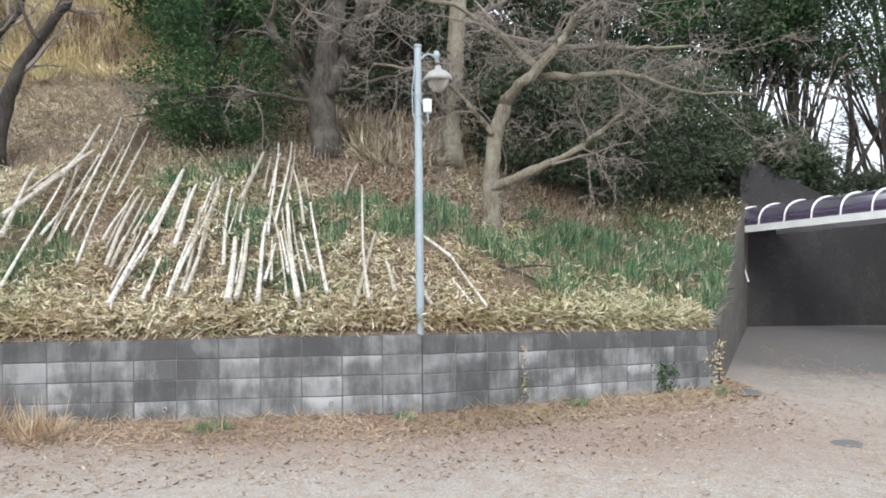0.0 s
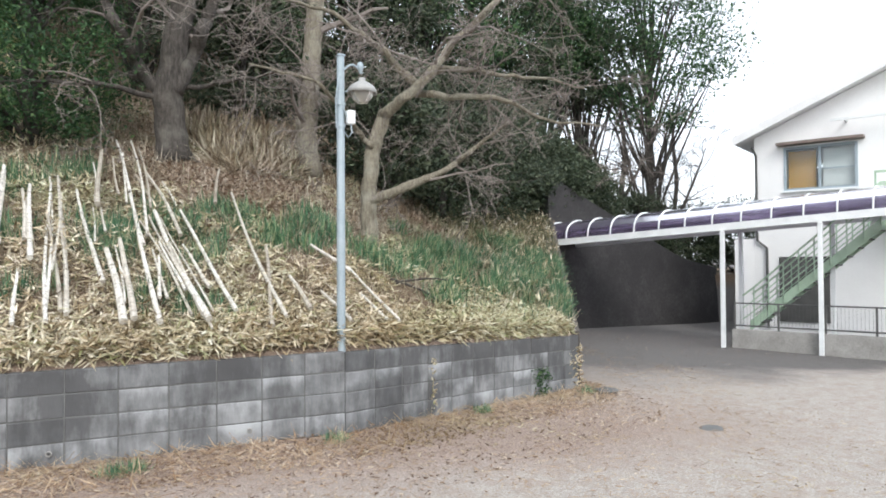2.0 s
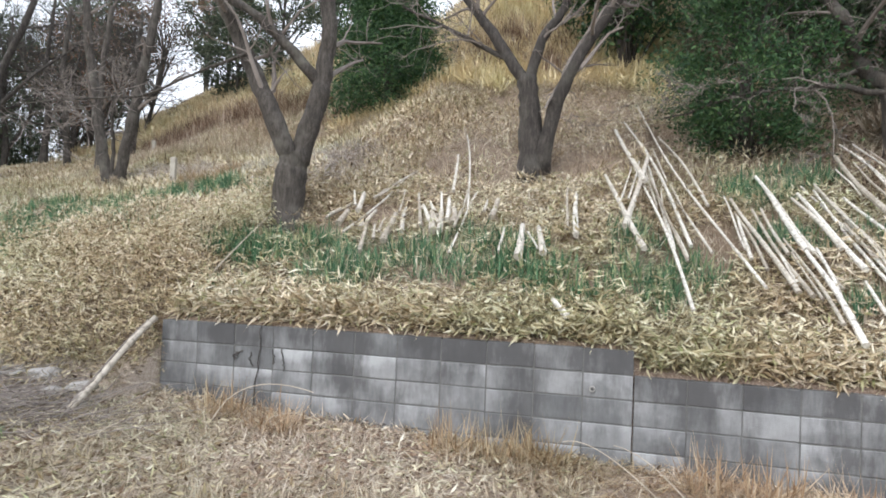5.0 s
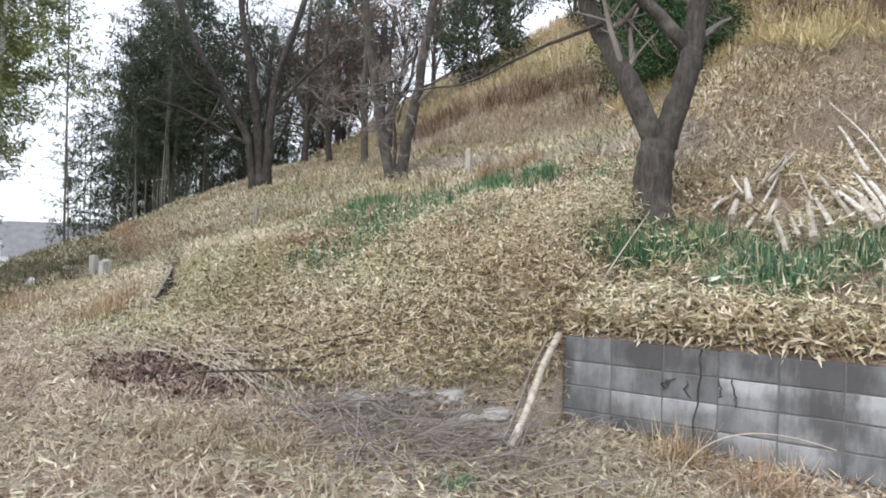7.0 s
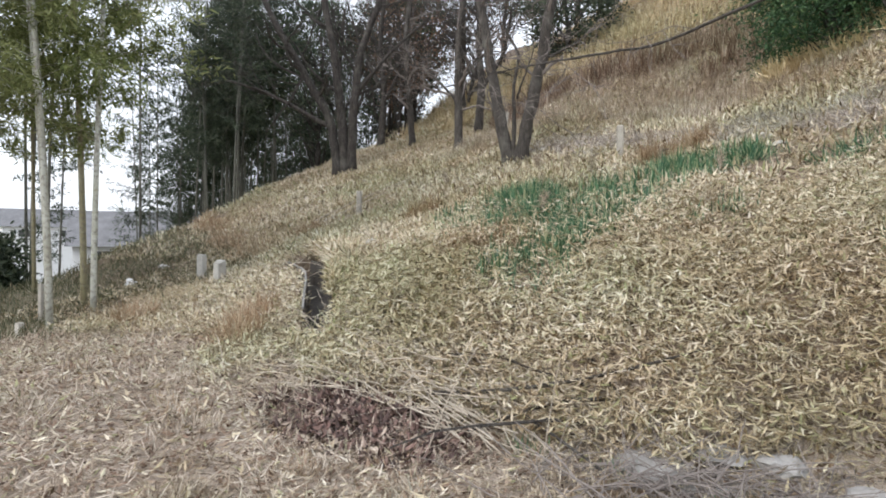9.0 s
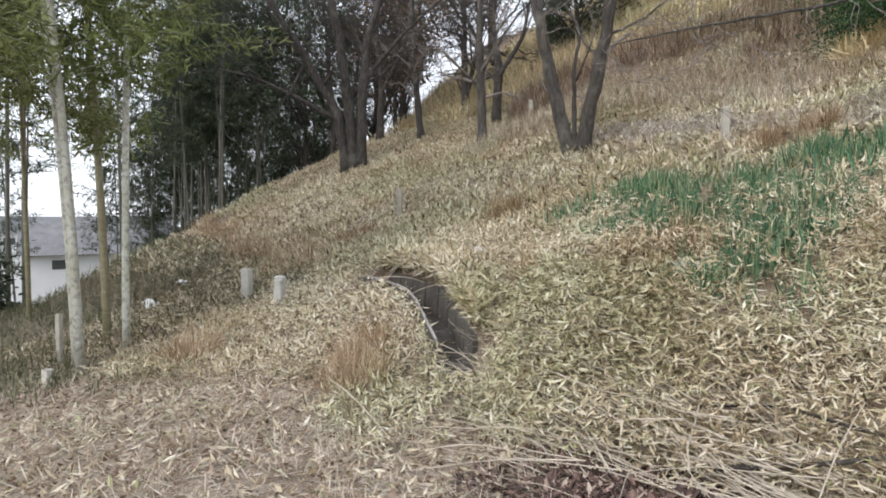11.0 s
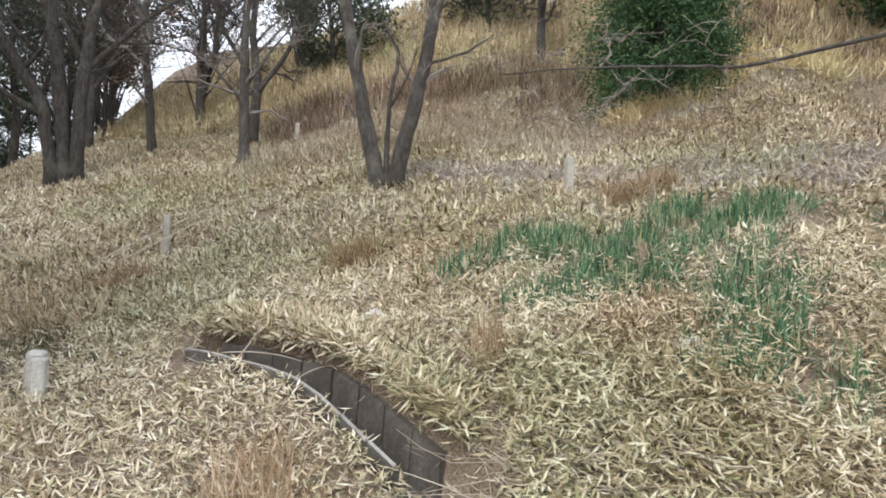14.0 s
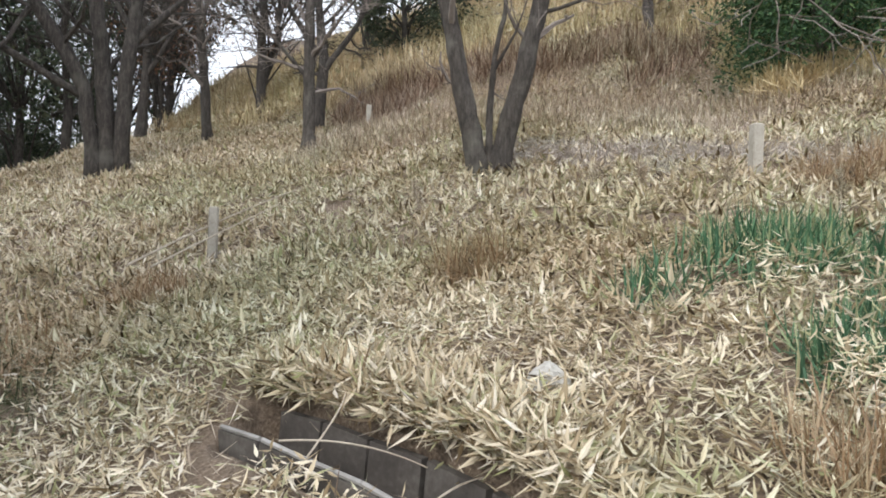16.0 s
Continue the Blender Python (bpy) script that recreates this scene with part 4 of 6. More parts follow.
def bamboo(name, label, h, rad, mat, leaf_mat_name, seed, foot=2.8, per=26, leaf=0.14, lean=(0.03, 0.02), knots=True, group="living bamboo", reach=0.9):
    r = np.random.default_rng(seed)
    e = tagged(empty(name), label, "bamboo", group)
    line = culm_line(h, lean, r, 14)
    g = Geo()
    g.tube(line, np.linspace(rad, rad * 0.35, 14), 8)
    g.make("culm", mat, e, smooth=True)
    if knots:
        kn = Geo()
        step, zz = 0.22, 0.2
        while zz < h * 0.8:
            f = (zz / h) * 13
            k = min(int(f), 12)
            p = line[k] + (line[k + 1] - line[k]) * (f - k)
            q = rad * (1 - 0.65 * zz / h)
            kn.tube([p - (0, 0, 0.008), p, p + (0, 0, 0.008)], [q, q * 1.07, q], 8, False)
            zz += step
            step = min(step * 1.06, 0.38)
        kn.make("node_ring", mat, e, "pale ring below each node")["kind"] = "stuff"
    fol, tw = Geo(), Geo()
    zz = foot
    while zz < h:
        f = (zz / h) * 13
        k = min(int(f), 12)
        p = line[k] + (line[k + 1] - line[k]) * (f - k)
        for _ in range(2):
            a = r.uniform(0, 2 * math.pi)
            d = np.array([math.cos(a), math.sin(a), 0.55])
            b = wander(p, d, reach * r.uniform(0.6, 1.2), 4, 0.12, -0.10, r)
            tw.tube(b, [0.006, 0.005, 0.004, 0.003, 0.002], 3, False)
            f2 = r.uniform(0.8, 4.0, per)
            k2 = np.minimum(f2.astype(int), 3)
            pts = b[k2] + (b[k2 + 1] - b[k2]) * (f2 - k2)[:, None] + r.normal(0, 0.07, (per, 3))
            way = unit(r.normal(0, 0.7, (per, 3)) + np.array([0, 0, -0.5]) + d * 0.4)
            side = unit(np.cross(way, r.normal(0, 1, (per, 3))))
            ll = leaf * r.uniform(0.6, 1.3, per)
            fol.blades(pts, way, side, ll, ll * 0.17)
        zz += r.uniform(0.16, 0.3)
    tw.make("branch", mat, e)
    fol.make("foliage", leaf_mat_name, e, "drooping yellow-green bamboo leaves")
    return e


PATH_BAMBOO = (  # x, y, thickness, lean across and along, leafy from, height
    (-15.44, 5.02, 0.045, (-0.085, -0.04), 2.9, 9.0), (-15.66, 5.10, 0.036, (-0.095, -0.045), 3.1, 8.5), (-16.50, 5.90, 0.046, (-0.055, -0.02), 2.7, 8.5),
    (-15.79, 5.69, 0.040, (0.035, 0.03), 2.4, 8.0), (-15.95, 4.55, 0.036, (-0.11, -0.06), 3.0, 8.0), (-17.9, 4.2, 0.038, (-0.02, 0.03), 2.8, 8.5),
    (-18.9, 6.2, 0.034, (0.03, -0.02), 2.5, 8.0), (-16.6, 3.0, 0.042, (0.02, 0.02), 3.0, 8.5), (-19.6, 5.1, 0.036, (0.01, 0.03), 2.7, 8.5))
for i, (bx, by, rad, tilt, foot, tall) in enumerate(PATH_BAMBOO):
    ob = bamboo("bamboo", "tall pale bamboo culm with whitish rings, leafy above", tall, rad, "culmpale" if i < 2 else "culm", "bamboogreen", 70 + i, foot - 0.25, 200, 0.125, tilt, group="bamboo by the path", reach=1.45)
    ob.matrix_basis = pose(bx, by, land1(bx, by), 0, 0, 0)

# culms and leaves here take darker colours that stand for the grove's shade
grove_kind = [bamboo("grove_bamboo", "bamboo of the grove, toned dark for shade, against the sky", 12.0, 0.05, "culmdark", "darkgreen", 80 + i, (6.0, 6.6, 5.6, 2.6, 2.0)[i], (44, 44, 44, 22, 22)[i], 0.22, ((0.04, 0.02), (-0.05, 0.01), (0.02, -0.05), (0.03, 0.03), (-0.03, 0.02))[i], False, "bamboo grove", 1.2) for i in range(5)]
rr = random.Random(5)
count = 0
while count < 116:
    gy = rr.uniform(2, 30)
    rim = float(steps(np.array(gy), (0, -21.5), (6, -22), (12, -24.6), (16, -26.8), (28, -32), (60, -47)))
    gx = rim - 9 * rr.random() ** 1.3
    if gy < 15.5 and rr.random() < 0.76:
        continue
    place = pose(gx, gy, land1(gx, gy), 0, 0, rr.uniform(0, 360))
    kind_at = count if count < 5 else (3 + count % 2 if gy > 21 else count % 3)
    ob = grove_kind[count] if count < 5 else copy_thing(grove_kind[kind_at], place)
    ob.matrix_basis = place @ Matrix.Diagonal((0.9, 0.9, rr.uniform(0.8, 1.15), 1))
    count += 1


# ---- cut bamboo poles lying on the slope ----
def pole_mesh(seed):
    """A bamboo pole one metre long with swollen nodes, slightly bent, for scaling to length."""
    r = random.Random(seed)
    n = 26
    pts, rad = [], []
    for i in range(n):
        f = i / (n - 1)
        pts.append((0.012 * math.sin(f * 3 + seed), f, 0.010 * math.sin(f * 5 + seed * 2)))
        rad.append((1.0 - 0.35 * f) * (1.09 if i % 4 == 2 else 1.0 + r.uniform(-0.04, 0.04)))
    return np.array(pts), np.array(rad)


def cut_pole(x0, y0, x1, y1, rad, seed, label="weathered pale bamboo pole lying on the slope", lift=0.17):
    """From its upper end (x0, y0) to its lower end (x1, y1)."""
    r = random.Random(seed)
    a = np.array([x1, y1, land1(x1, y1) + lift + 0.05 + rad])
    b = np.array([x0, y0, land1(x0, y0) + lift + 0.07 + rad])
    d = b - a
    length = float(np.linalg.norm(d))
    pts, rr_ = pole_mesh(seed % 7)
    side = unit(np.cross(d, (0, 0, 1.0)))
    line = a + pts[:, 1:2] * d + pts[:, 0:1] * side * length + pts[:, 2:3] * np.array([0, 0, 1.0]) * length
    line[:, 2] = np.maximum(line[:, 2], land(line[:, 0], line[:, 1]) + rad * 0.6 + lift)
    g = Geo()
    g.tube(line, rr_ * rad, 8)
    ob = g.make("bamboo_pole", "cane", smooth=False)
    return tagged(ob, label, "bamboo pole", "cut bamboo poles on the slope")


POLES_EAST = ((-0.8, 10.31, -0.43, 7.11), (-0.65, 10.13, -0.3, 7.08), (-0.91, 9.77, -0.76, 8.54), (-0.43, 9.81, -0.11, 8.13), (-0.26, 11.08, -0.18, 9.72), (-0.12, 11.55, 0.3, 8.86), (0.1, 11.72, 0.34, 9.11), (-0.02, 8.2, 0.19, 6.99), (0.12, 8.35, 0.26, 7.01), (0.3, 8.55, 0.47, 7.0), (0.39, 9.14, 0.93, 6.9), (0.43, 9.15, 0.82, 7.45), (0.58, 8.33, 0.78, 7.52), (0.33, 10.42, 0.62, 9.19))
POLES_LAMP = ((0.77, 9.27, 1.06, 7.67), (1.32, 10.57, 1.23, 9.95), (1.39, 9.89, 1.61, 7.48), (1.63, 8.42, 1.50, 6.90), (1.79, 7.71, 1.9, 7.14), (2.07, 7.42, 2.28, 6.98), (2.56, 8.06, 2.87, 7.2), (2.55, 7.53, 2.73, 7.2), (2.19, 8.45, 2.43, 8.18), (-0.75, 7.81, -0.65, 7.01), (-1.3, 10.25, -1.08, 8.87), (-1.01, 9.7, -0.86, 8.87))
POLES_MID = ((-2.92, 13.26, -1.63, 8.08), (-2.65, 10.39, -2.76, 8.92), (-3.06, 12.43, -2.25, 9.03), (-2.78, 10.01, -2.29, 7.76), (-2.62, 10.64, -2.41, 8.82), (-3.11, 9.76, -2.77, 8.52), (-1.65, 9.73, -1.38, 8.15), (-1.49, 9.32, -1.27, 8.06), (-1.33, 10.37, -1.13, 8.91), (-1.11, 8.38, -1.0, 7.34), (-1.26, 8.68, -1.12, 7.71), (-3.12, 11.82, -2.77, 9.99))
POLES_WEST = ((-5.54, 11.67, -4.66, 8.81), (-5.8, 9.94, -5.94, 8.9), (-5.77, 9.67, -5.95, 8.04), (-5.41, 9.15, -5.09, 8.29), (-5.23, 8.81, -5.01, 8.41), (-5.04, 8.59, -4.89, 8.16), (-4.96, 8.66, -4.82, 8.22), (-5.0, 9.08, -4.82, 8.49), (-4.8, 8.67, -4.71, 8.37), (-4.36, 9.1, -4.33, 8.58), (-4.7, 9.48, -4.6, 7.8), (-5.43, 8.72, -5.24, 8.11), (-5.46, 8.45, -5.34, 7.84), (-6.1, 8.94, -5.98, 8.54), (-6.12, 8.67, -6.32, 8.44), (-3.9, 8.29, -3.81, 7.63), (-3.71, 8.26, -3.58, 7.72), (-3.35, 6.95, -3.2, 6.75), (-3.44, 9.36, -3.31, 8.22), (-6.1, 8.49, -6.09, 8.23), (-5.74, 8.51, -5.76, 8.13), (-5.76, 8.31, -5.54, 7.66))
for gi, (stack, thick) in enumerate(((POLES_EAST, 0.025), (POLES_LAMP, 0.024), (POLES_MID, 0.023), (POLES_WEST, 0.025))):
    for i, row in enumerate(stack):
        big = math.hypot(row[2] - row[0], row[3] - row[1])
        if gi != 3 and row[3] > 7.3:
            run = min(0.55, 0.5 / big, (row[3] - 6.95) / (row[1] - row[3]))
            row = (row[0], row[1], row[2] + run * (row[2] - row[0]), row[3] + run * (row[3] - row[1]))
        cut_pole(*row, thick * (0.7 + 0.55 * ((i * 37 + gi * 11) % 10) / 10) * ((1.55 if big < 0.75 else 1.1 if big < 1.3 else 0.65) if gi == 3 else 1.25 if 1.0 < big < 2.2 else 0.9), 100 * gi + i, lift=0.12 if gi == 3 else 0.17)

# thinner poles slipped in between
rr = random.Random(9)
for gi, stack in enumerate((POLES_EAST, POLES_MID, POLES_WEST, POLES_MID, POLES_EAST)):
    for i, (x0, y0, x1, y1) in enumerate(stack):
        if i % 3 == 2 or y1 < 6.9:
            continue
        dx, f0, f1 = rr.uniform(0.07, 0.2) * rr.choice((-1, 1)), rr.uniform(-0.1, 0.4), rr.uniform(0.7, 1.05)
        ax, ay, bx, by = x0 + (x1 - x0) * f0 + dx, y0 + (y1 - y0) * f0, x0 + (x1 - x0) * f1 + dx + rr.uniform(-0.1, 0.1), max(7.0, y0 + (y1 - y0) * f1)
        cut_pole(ax, ay, bx, by, rr.uniform(0.012, 0.022), 500 + gi * 50 + i, "thin weathered bamboo cane lying between thicker poles")


# ---- the house, its stair and the covered walk ----
HU, HN = np.array([0.457, -0.889, 0]), np.array([-0.889, -0.457, 0])
HOUSE = np.array([15.8, 13.76, 0.0])
WALK = np.array([12.23, 11.57, 0.0])


def frame_of(origin):
    """Across the front, out of the front, up."""
    return Matrix(((HU[0], HN[0], 0, origin[0]), (HU[1], HN[1], 0, origin[1]), (0, 0, 1, origin[2]), (0, 0, 0, 1)))


def house():
    t = frame_of(HOUSE)
    e = tagged(empty("house", *HOUSE), "white two-storey gabled house with an outside stair", "house")

    def piece(name, mat, boxes, label="", bev=0.0, parent=None):
        g = Geo()
        for b in boxes:
            g.box(*b, bev, t)
        return child(g, name, mat, parent or e, label)

    # front wall round the window opening u 0.74 to 2.46, z 3.53 to 4.7
    for box in ((0, -0.18, -0.8, 0.74, 0, 5.05), (0.74, -0.18, -0.8, 2.46, 0, 3.53), (0.74, -0.18, 4.7, 2.46, 0, 5.05), (2.46, -0.18, -0.8, 8.0, 0, 5.05), (0.0, -8.0, -0.8, 0.18, -0.185, 5.05), (7.82, -8.0, -0.8, 8.0, -0.185, 5.05), (0.185, -8.0, -0.8, 7.815, -7.82, 5.05)):
        piece("wall", "whitewall", [box])
    g = Geo()
    v = [(0, 0, 5.05), (8, 0, 5.05), (4, 0, 6.8), (0, -0.18, 5.05), (8, -0.18, 5.05), (4, -0.18, 6.8)]
    g.add(np.array([tuple(t @ Vector(p)) for p in v]), [(0, 1, 4, 3), (1, 2, 5, 4), (2, 0, 3, 5)], [(0, 2, 1), (3, 4, 5)])
    child(g, "gable", "whitewall", e)
    for sx in (1, -1):
        g = Geo()
        prof = [(4 - sx * 4.45, 4.88), (4, 6.82), (4, 6.97), (4 - sx * 4.45, 5.03)]
        v = [(u, d, z) for d in (0.45, -8.3) for u, z in prof]
        g.add(np.array([tuple(t @ Vector(p)) for p in v]), [(0, 1, 5, 4), (1, 2, 6, 5), (2, 3, 7, 6), (3, 0, 4, 7), (0, 3, 2, 1), (4, 5, 6, 7)])
        child(g, "roof", "roofedge", e)
        g = Geo()
        prof = [(4 - sx * 4.47, 4.83), (4, 6.775), (4, 7.0), (4 - sx * 4.47, 5.06)]
        v = [(u, d, z) for d in (0.49, 0.452) for u, z in prof]
        g.add(np.array([tuple(t @ Vector(p)) for p in v]), [(0, 1, 5, 4), (1, 2, 6, 5), (2, 3, 7, 6), (3, 0, 4, 7), (0, 3, 2, 1), (4, 5, 6, 7)])
        child(g, "barge_board", "roofedge", e, "white board along the roof's edge")
    # window
    win = empty("window")
    win.parent = e
    fr = [(0.74, -0.09, 3.53, 0.80, 0.02, 4.70), (2.40, -0.09, 3.53, 2.46, 0.02, 4.70), (0.80, -0.09, 3.53, 2.40, 0.02, 3.59), (0.80, -0.09, 4.64, 2.40, 0.02, 4.70), (1.565, -0.08, 3.59, 1.625, 0.0, 4.64), (1.625, -0.07, 4.06, 2.40, -0.03, 4.09)]
    piece("window_frame", "galv", fr, "grey aluminium sliding frame", 0.0, win)
    for u0, u1 in ((0.80, 1.565), (1.625, 2.40)):
        pane = piece("pane", "glass", [(u0, -0.062, 3.59, u1, -0.056, 4.64)], "", 0.0, win)
        pane.visible_shadow = False
    piece("window_sill", "whitemetal", [(0.70, 0.0, 3.47, 2.50, 0.09, 3.528)], "", 0.006, win)
    piece("window_hood", "browntrim", [(0.60, 0.002, 4.74, 2.62, 0.30, 4.82)], "brown metal hood over the window", 0.01)
    piece("window_board", "curtain", [(0.83, -0.16, 3.60, 1.50, -0.13, 4.60)], "orange board behind the glass")
    piece("window_blind", "whitewall", [(1.66, -0.17, 3.62, 2.38, -0.15, 4.60)], "pale blind behind the glass")
    piece("awning_bar", "whitemetal", [(1.9, 0.3, 5.22, 4.6, 0.36, 5.28), (2.2, 0.0, 5.20, 2.25, 0.3, 5.25), (4.2, 0.0, 5.20, 4.25, 0.3, 5.25)])
    # downpipe by the corner, and below a dark panel in place of shadow
    g = Geo()
    pts = [(-0.05, 0.12, 4.8), (0.05, 0.06, 4.55), (0.06, 0.06, 2.2), (0.3, 0.06, 2.0), (0.32, 0.06, -0.2)]
    g.tube(np.array([tuple(t @ Vector(p)) for p in pts]), 0.035, 8)
    child(g, "downpipe", "darkmetal", e)
    # no real shutter: a dark sheet that paints the stair's shadow on the wall
    piece("shutter", "darkmetal", [(0.6, 0.005, 0.0, 1.8, 0.05, 1.75)], "dark panel standing in for the shadow under the stair", 0.01)
    # side porch of the lower storey
    piece("lower_wall", "whitewall", [(-0.55, -1.4, -0.8, -0.005, 0.0, 2.25)])
    piece("balcony_rail", "greenmetal", [(2.9, 0.9, 3.75, 6.0, 0.95, 3.80), (2.9, 0.9, 3.45, 6.0, 0.94, 3.48)] + [(2.9 + 0.6 * i, 0.9, 2.8, 2.94 + 0.6 * i, 0.94, 3.75) for i in range(6)])
    piece("balcony_floor", "greenmetal", [(2.7, 0.002, 2.68, 6.0, 1.0, 2.79)])


house()


def stair():
    o = WALK - 1.25 * HN
    t = frame_of(o)
    e = tagged(empty("stair", *o), "pale green steel stair with railings climbing to the house", "stair")
    run, rise, u0, z0 = 2.55, 2.30, 0.35, 0.10
    slope = rise / run
    for d in (0.0, -0.80):
        g = Geo()
        v = [(u, dd, z) for dd in (d, d - 0.05) for u, z in ((u0 - 0.1, z0 - 0.12), (u0 + run, z0 + rise - 0.10), (u0 + run, z0 + rise + 0.16), (u0 - 0.1, z0 + 0.12))]
        g.add(np.array([tuple(t @ Vector(p)) for p in v]), [(0, 1, 2, 3), (7, 6, 5, 4), (0, 4, 5, 1), (1, 5, 6, 2), (2, 6, 7, 3), (3, 7, 4, 0)])
        child(g, "stringer", "greenmetal", e)
    for i in range(12):
        g = Geo()
        u, z = u0 + run * (i + 0.5) / 12, z0 + rise * (i + 0.5) / 12
        g.box(u - 0.12, -0.798, z - 0.015, u + 0.12, -0.052, z + 0.02, 0.004, t)
        child(g, "tread", "darkmetal", e, "worn dark tread")
    for d in (0.025, -0.83):
        g = Geo()
        for h, rad in ((0.92, 0.022), (0.62, 0.014), (0.36, 0.014)):
            g.tube(np.array([tuple(t @ Vector(p)) for p in ((u0 - 0.25, d, z0 + h - 0.2), (u0, d, z0 + h), (u0 + run, d, z0 + rise + h), (u0 + run + 1.2, d, z0 + rise + h))]), rad, 8)
        child(g, "rail", "greenmetal", e)
        for i in range(9):
            g = Geo()
            u = u0 + run * i / 8
            z = z0 + slope * (u - u0)
            g.tube(np.array([tuple(t @ Vector(p)) for p in ((u, d, z), (u, d, z + 0.92))]), 0.016, 8)
            child(g, "baluster", "greenmetal", e)
    g = Geo()
    g.box(u0 + run, -0.86, z0 + rise - 0.1, u0 + run + 1.6, 0.05, z0 + rise, 0.004, t)
    child(g, "landing", "greenmetal", e)
    for u in (u0 + run + 0.1, u0 + run + 1.5):
        g = Geo()
        g.box(u - 0.04, -0.44, -0.4, u + 0.04, -0.36, z0 + rise - 0.102, 0.004, t)
        child(g, "post", "greenmetal", e)


stair()


def covered_walk():
    t = frame_of(WALK)
    e = tagged(empty("covered_walkway", *WALK), "covered walk with purple barrel roof on white steel posts", "canopy")
    u_a, u_b, tilt, z_lo = -4.55, 6.5, 0.062, 2.42

    def arc(u, grow=0.0, n=12):
        pts = []
        for k in range(n + 1):
            a = math.pi * k / n
            pts.append((u, -0.75 + (0.78 + grow) * math.cos(a), z_lo + 0.08 + tilt * u + (0.50 + grow) * math.sin(a) ** 0.8))
        return pts

    us = np.arange(u_a, u_b + 0.01, 0.62)
    for i in range(len(us) - 1):
        g = Geo()
        rows = []
        for grow in (0.0, -0.006):
            for u in (us[i] + 0.003, us[i + 1] - 0.003):
                rows += arc(u, grow)
        v = np.array([tuple(t @ Vector(p)) for p in rows])
        m = 13
        q = [(k, k + 1, m + k + 1, m + k) for k in range(12)] + [(2 * m + k, 3 * m + k, 3 * m + k + 1, 2 * m + k + 1) for k in range(12)]
        q += [(0, m, 3 * m, 2 * m), (m - 1, 3 * m - 1, 4 * m - 1, 2 * m - 1)]
        g.add(v, q)
        child(g, "roof_panel", "canopy", e, "purple tinted plastic sheet", True)
    for u in us:
        g = Geo()
        g.tube(np.array([tuple(t @ Vector(p)) for p in arc(u, 0.012)]), 0.018, 6)
        child(g, "rib", "whitemetal", e)
    for d in (0.03, -1.53):
        g = Geo()
        v = [(u, dd, z_lo + tilt * u + dz) for u in (u_a, u_b) for dd, dz in ((d, -0.08), (d, 0.08), (d - 0.06, 0.08), (d - 0.06, -0.08))]
        g.add(np.array([tuple(t @ Vector(p)) for p in v]), [(k, (k + 1) % 4, 4 + (k + 1) % 4, 4 + k) for k in range(4)] + [(0, 3, 2, 1), (4, 5, 6, 7)])
        child(g, "beam", "whitemetal", e)
    for u in (0.0, 1.95, 3.9, 5.8):
        for d in (0.0, -1.5):
            x, y, _ = t @ Vector((u, d, 0))
            z = land1(x, y)
            g = Geo()
            g.box(u - 0.045, d - 0.045, z - 0.1, u + 0.045, d + 0.045, z_lo + tilt * u - 0.082, 0.006, t)
            child(g, "post", "whitemetal", e)
    g = Geo()
    g.tube(np.array([tuple(t @ Vector(p)) for p in ((u_a, 0.0, z_lo + tilt * u_a), (u_a + 0.05, 0.03, 1.7), (u_a + 0.35, 0.05, 0.9))]), 0.02, 6)
    child(g, "downpipe", "whitemetal", e)


covered_walk()


def fence():
    t = frame_of(WALK + 0.12 * HN * -1)
    e = tagged(empty("fence", *WALK), "low grey mesh fence on a concrete kerb", "fence")
    g = Geo()
    g.box(0.15, -0.12, -0.5, 6.5, 0.0, 0.12, 0.01, t)
    child(g, "kerb", "concrete", e)
    for z in (0.70, 0.20):
        g = Geo()
        g.tube(np.array([tuple(t @ Vector(p)) for p in ((0.2, -0.06, z), (6.5, -0.06, z))]), 0.018, 8)
        child(g, "rail", "darkmetal", e)
    for i in range(8):
        g = Geo()
        u = 0.2 + i * 0.9
        g.box(u - 0.02, -0.08, 0.122, u + 0.02, -0.04, 0.72, 0.003, t)
        child(g, "post", "darkmetal", e)
    g = Geo()
    for i in range(90):
        u = 0.25 + i * 0.07
        g.tube(np.array([tuple(t @ Vector(p)) for p in ((u, -0.06, 0.2), (u, -0.06, 0.7))]), 0.003, 3, False)
    child(g, "wire_mesh", "darkmetal", e)


fence()


# ---- loose things along the way ----
def log_pole():
    a, b = np.array([-6.93, 5.33, 0.36]), np.array([-7.06, 6.36, 1.0])
    g = Geo()
    f = np.linspace(0, 1, 18)
    pts = a + f[:, None] * (b - a) * 1.02
    pts[:, 0] += 0.012 * np.sin(f * 7)
    g.tube(pts, [0.028 * (1.15 if i % 5 == 2 else 1.0) for i in range(18)], 10)
    tagged(g.make("bamboo_pole", "cane", smooth=True), "thick pale bamboo pole leaning on the wall's corner", "bamboo pole")
    g = Geo()
    g.tube(pts + np.array([-0.10, 0.02, -0.03]), 0.009, 8)
    tagged(g.make("branch", "twig"), "thin brown branch leaning beside the bamboo pole", "branch")


log_pole()


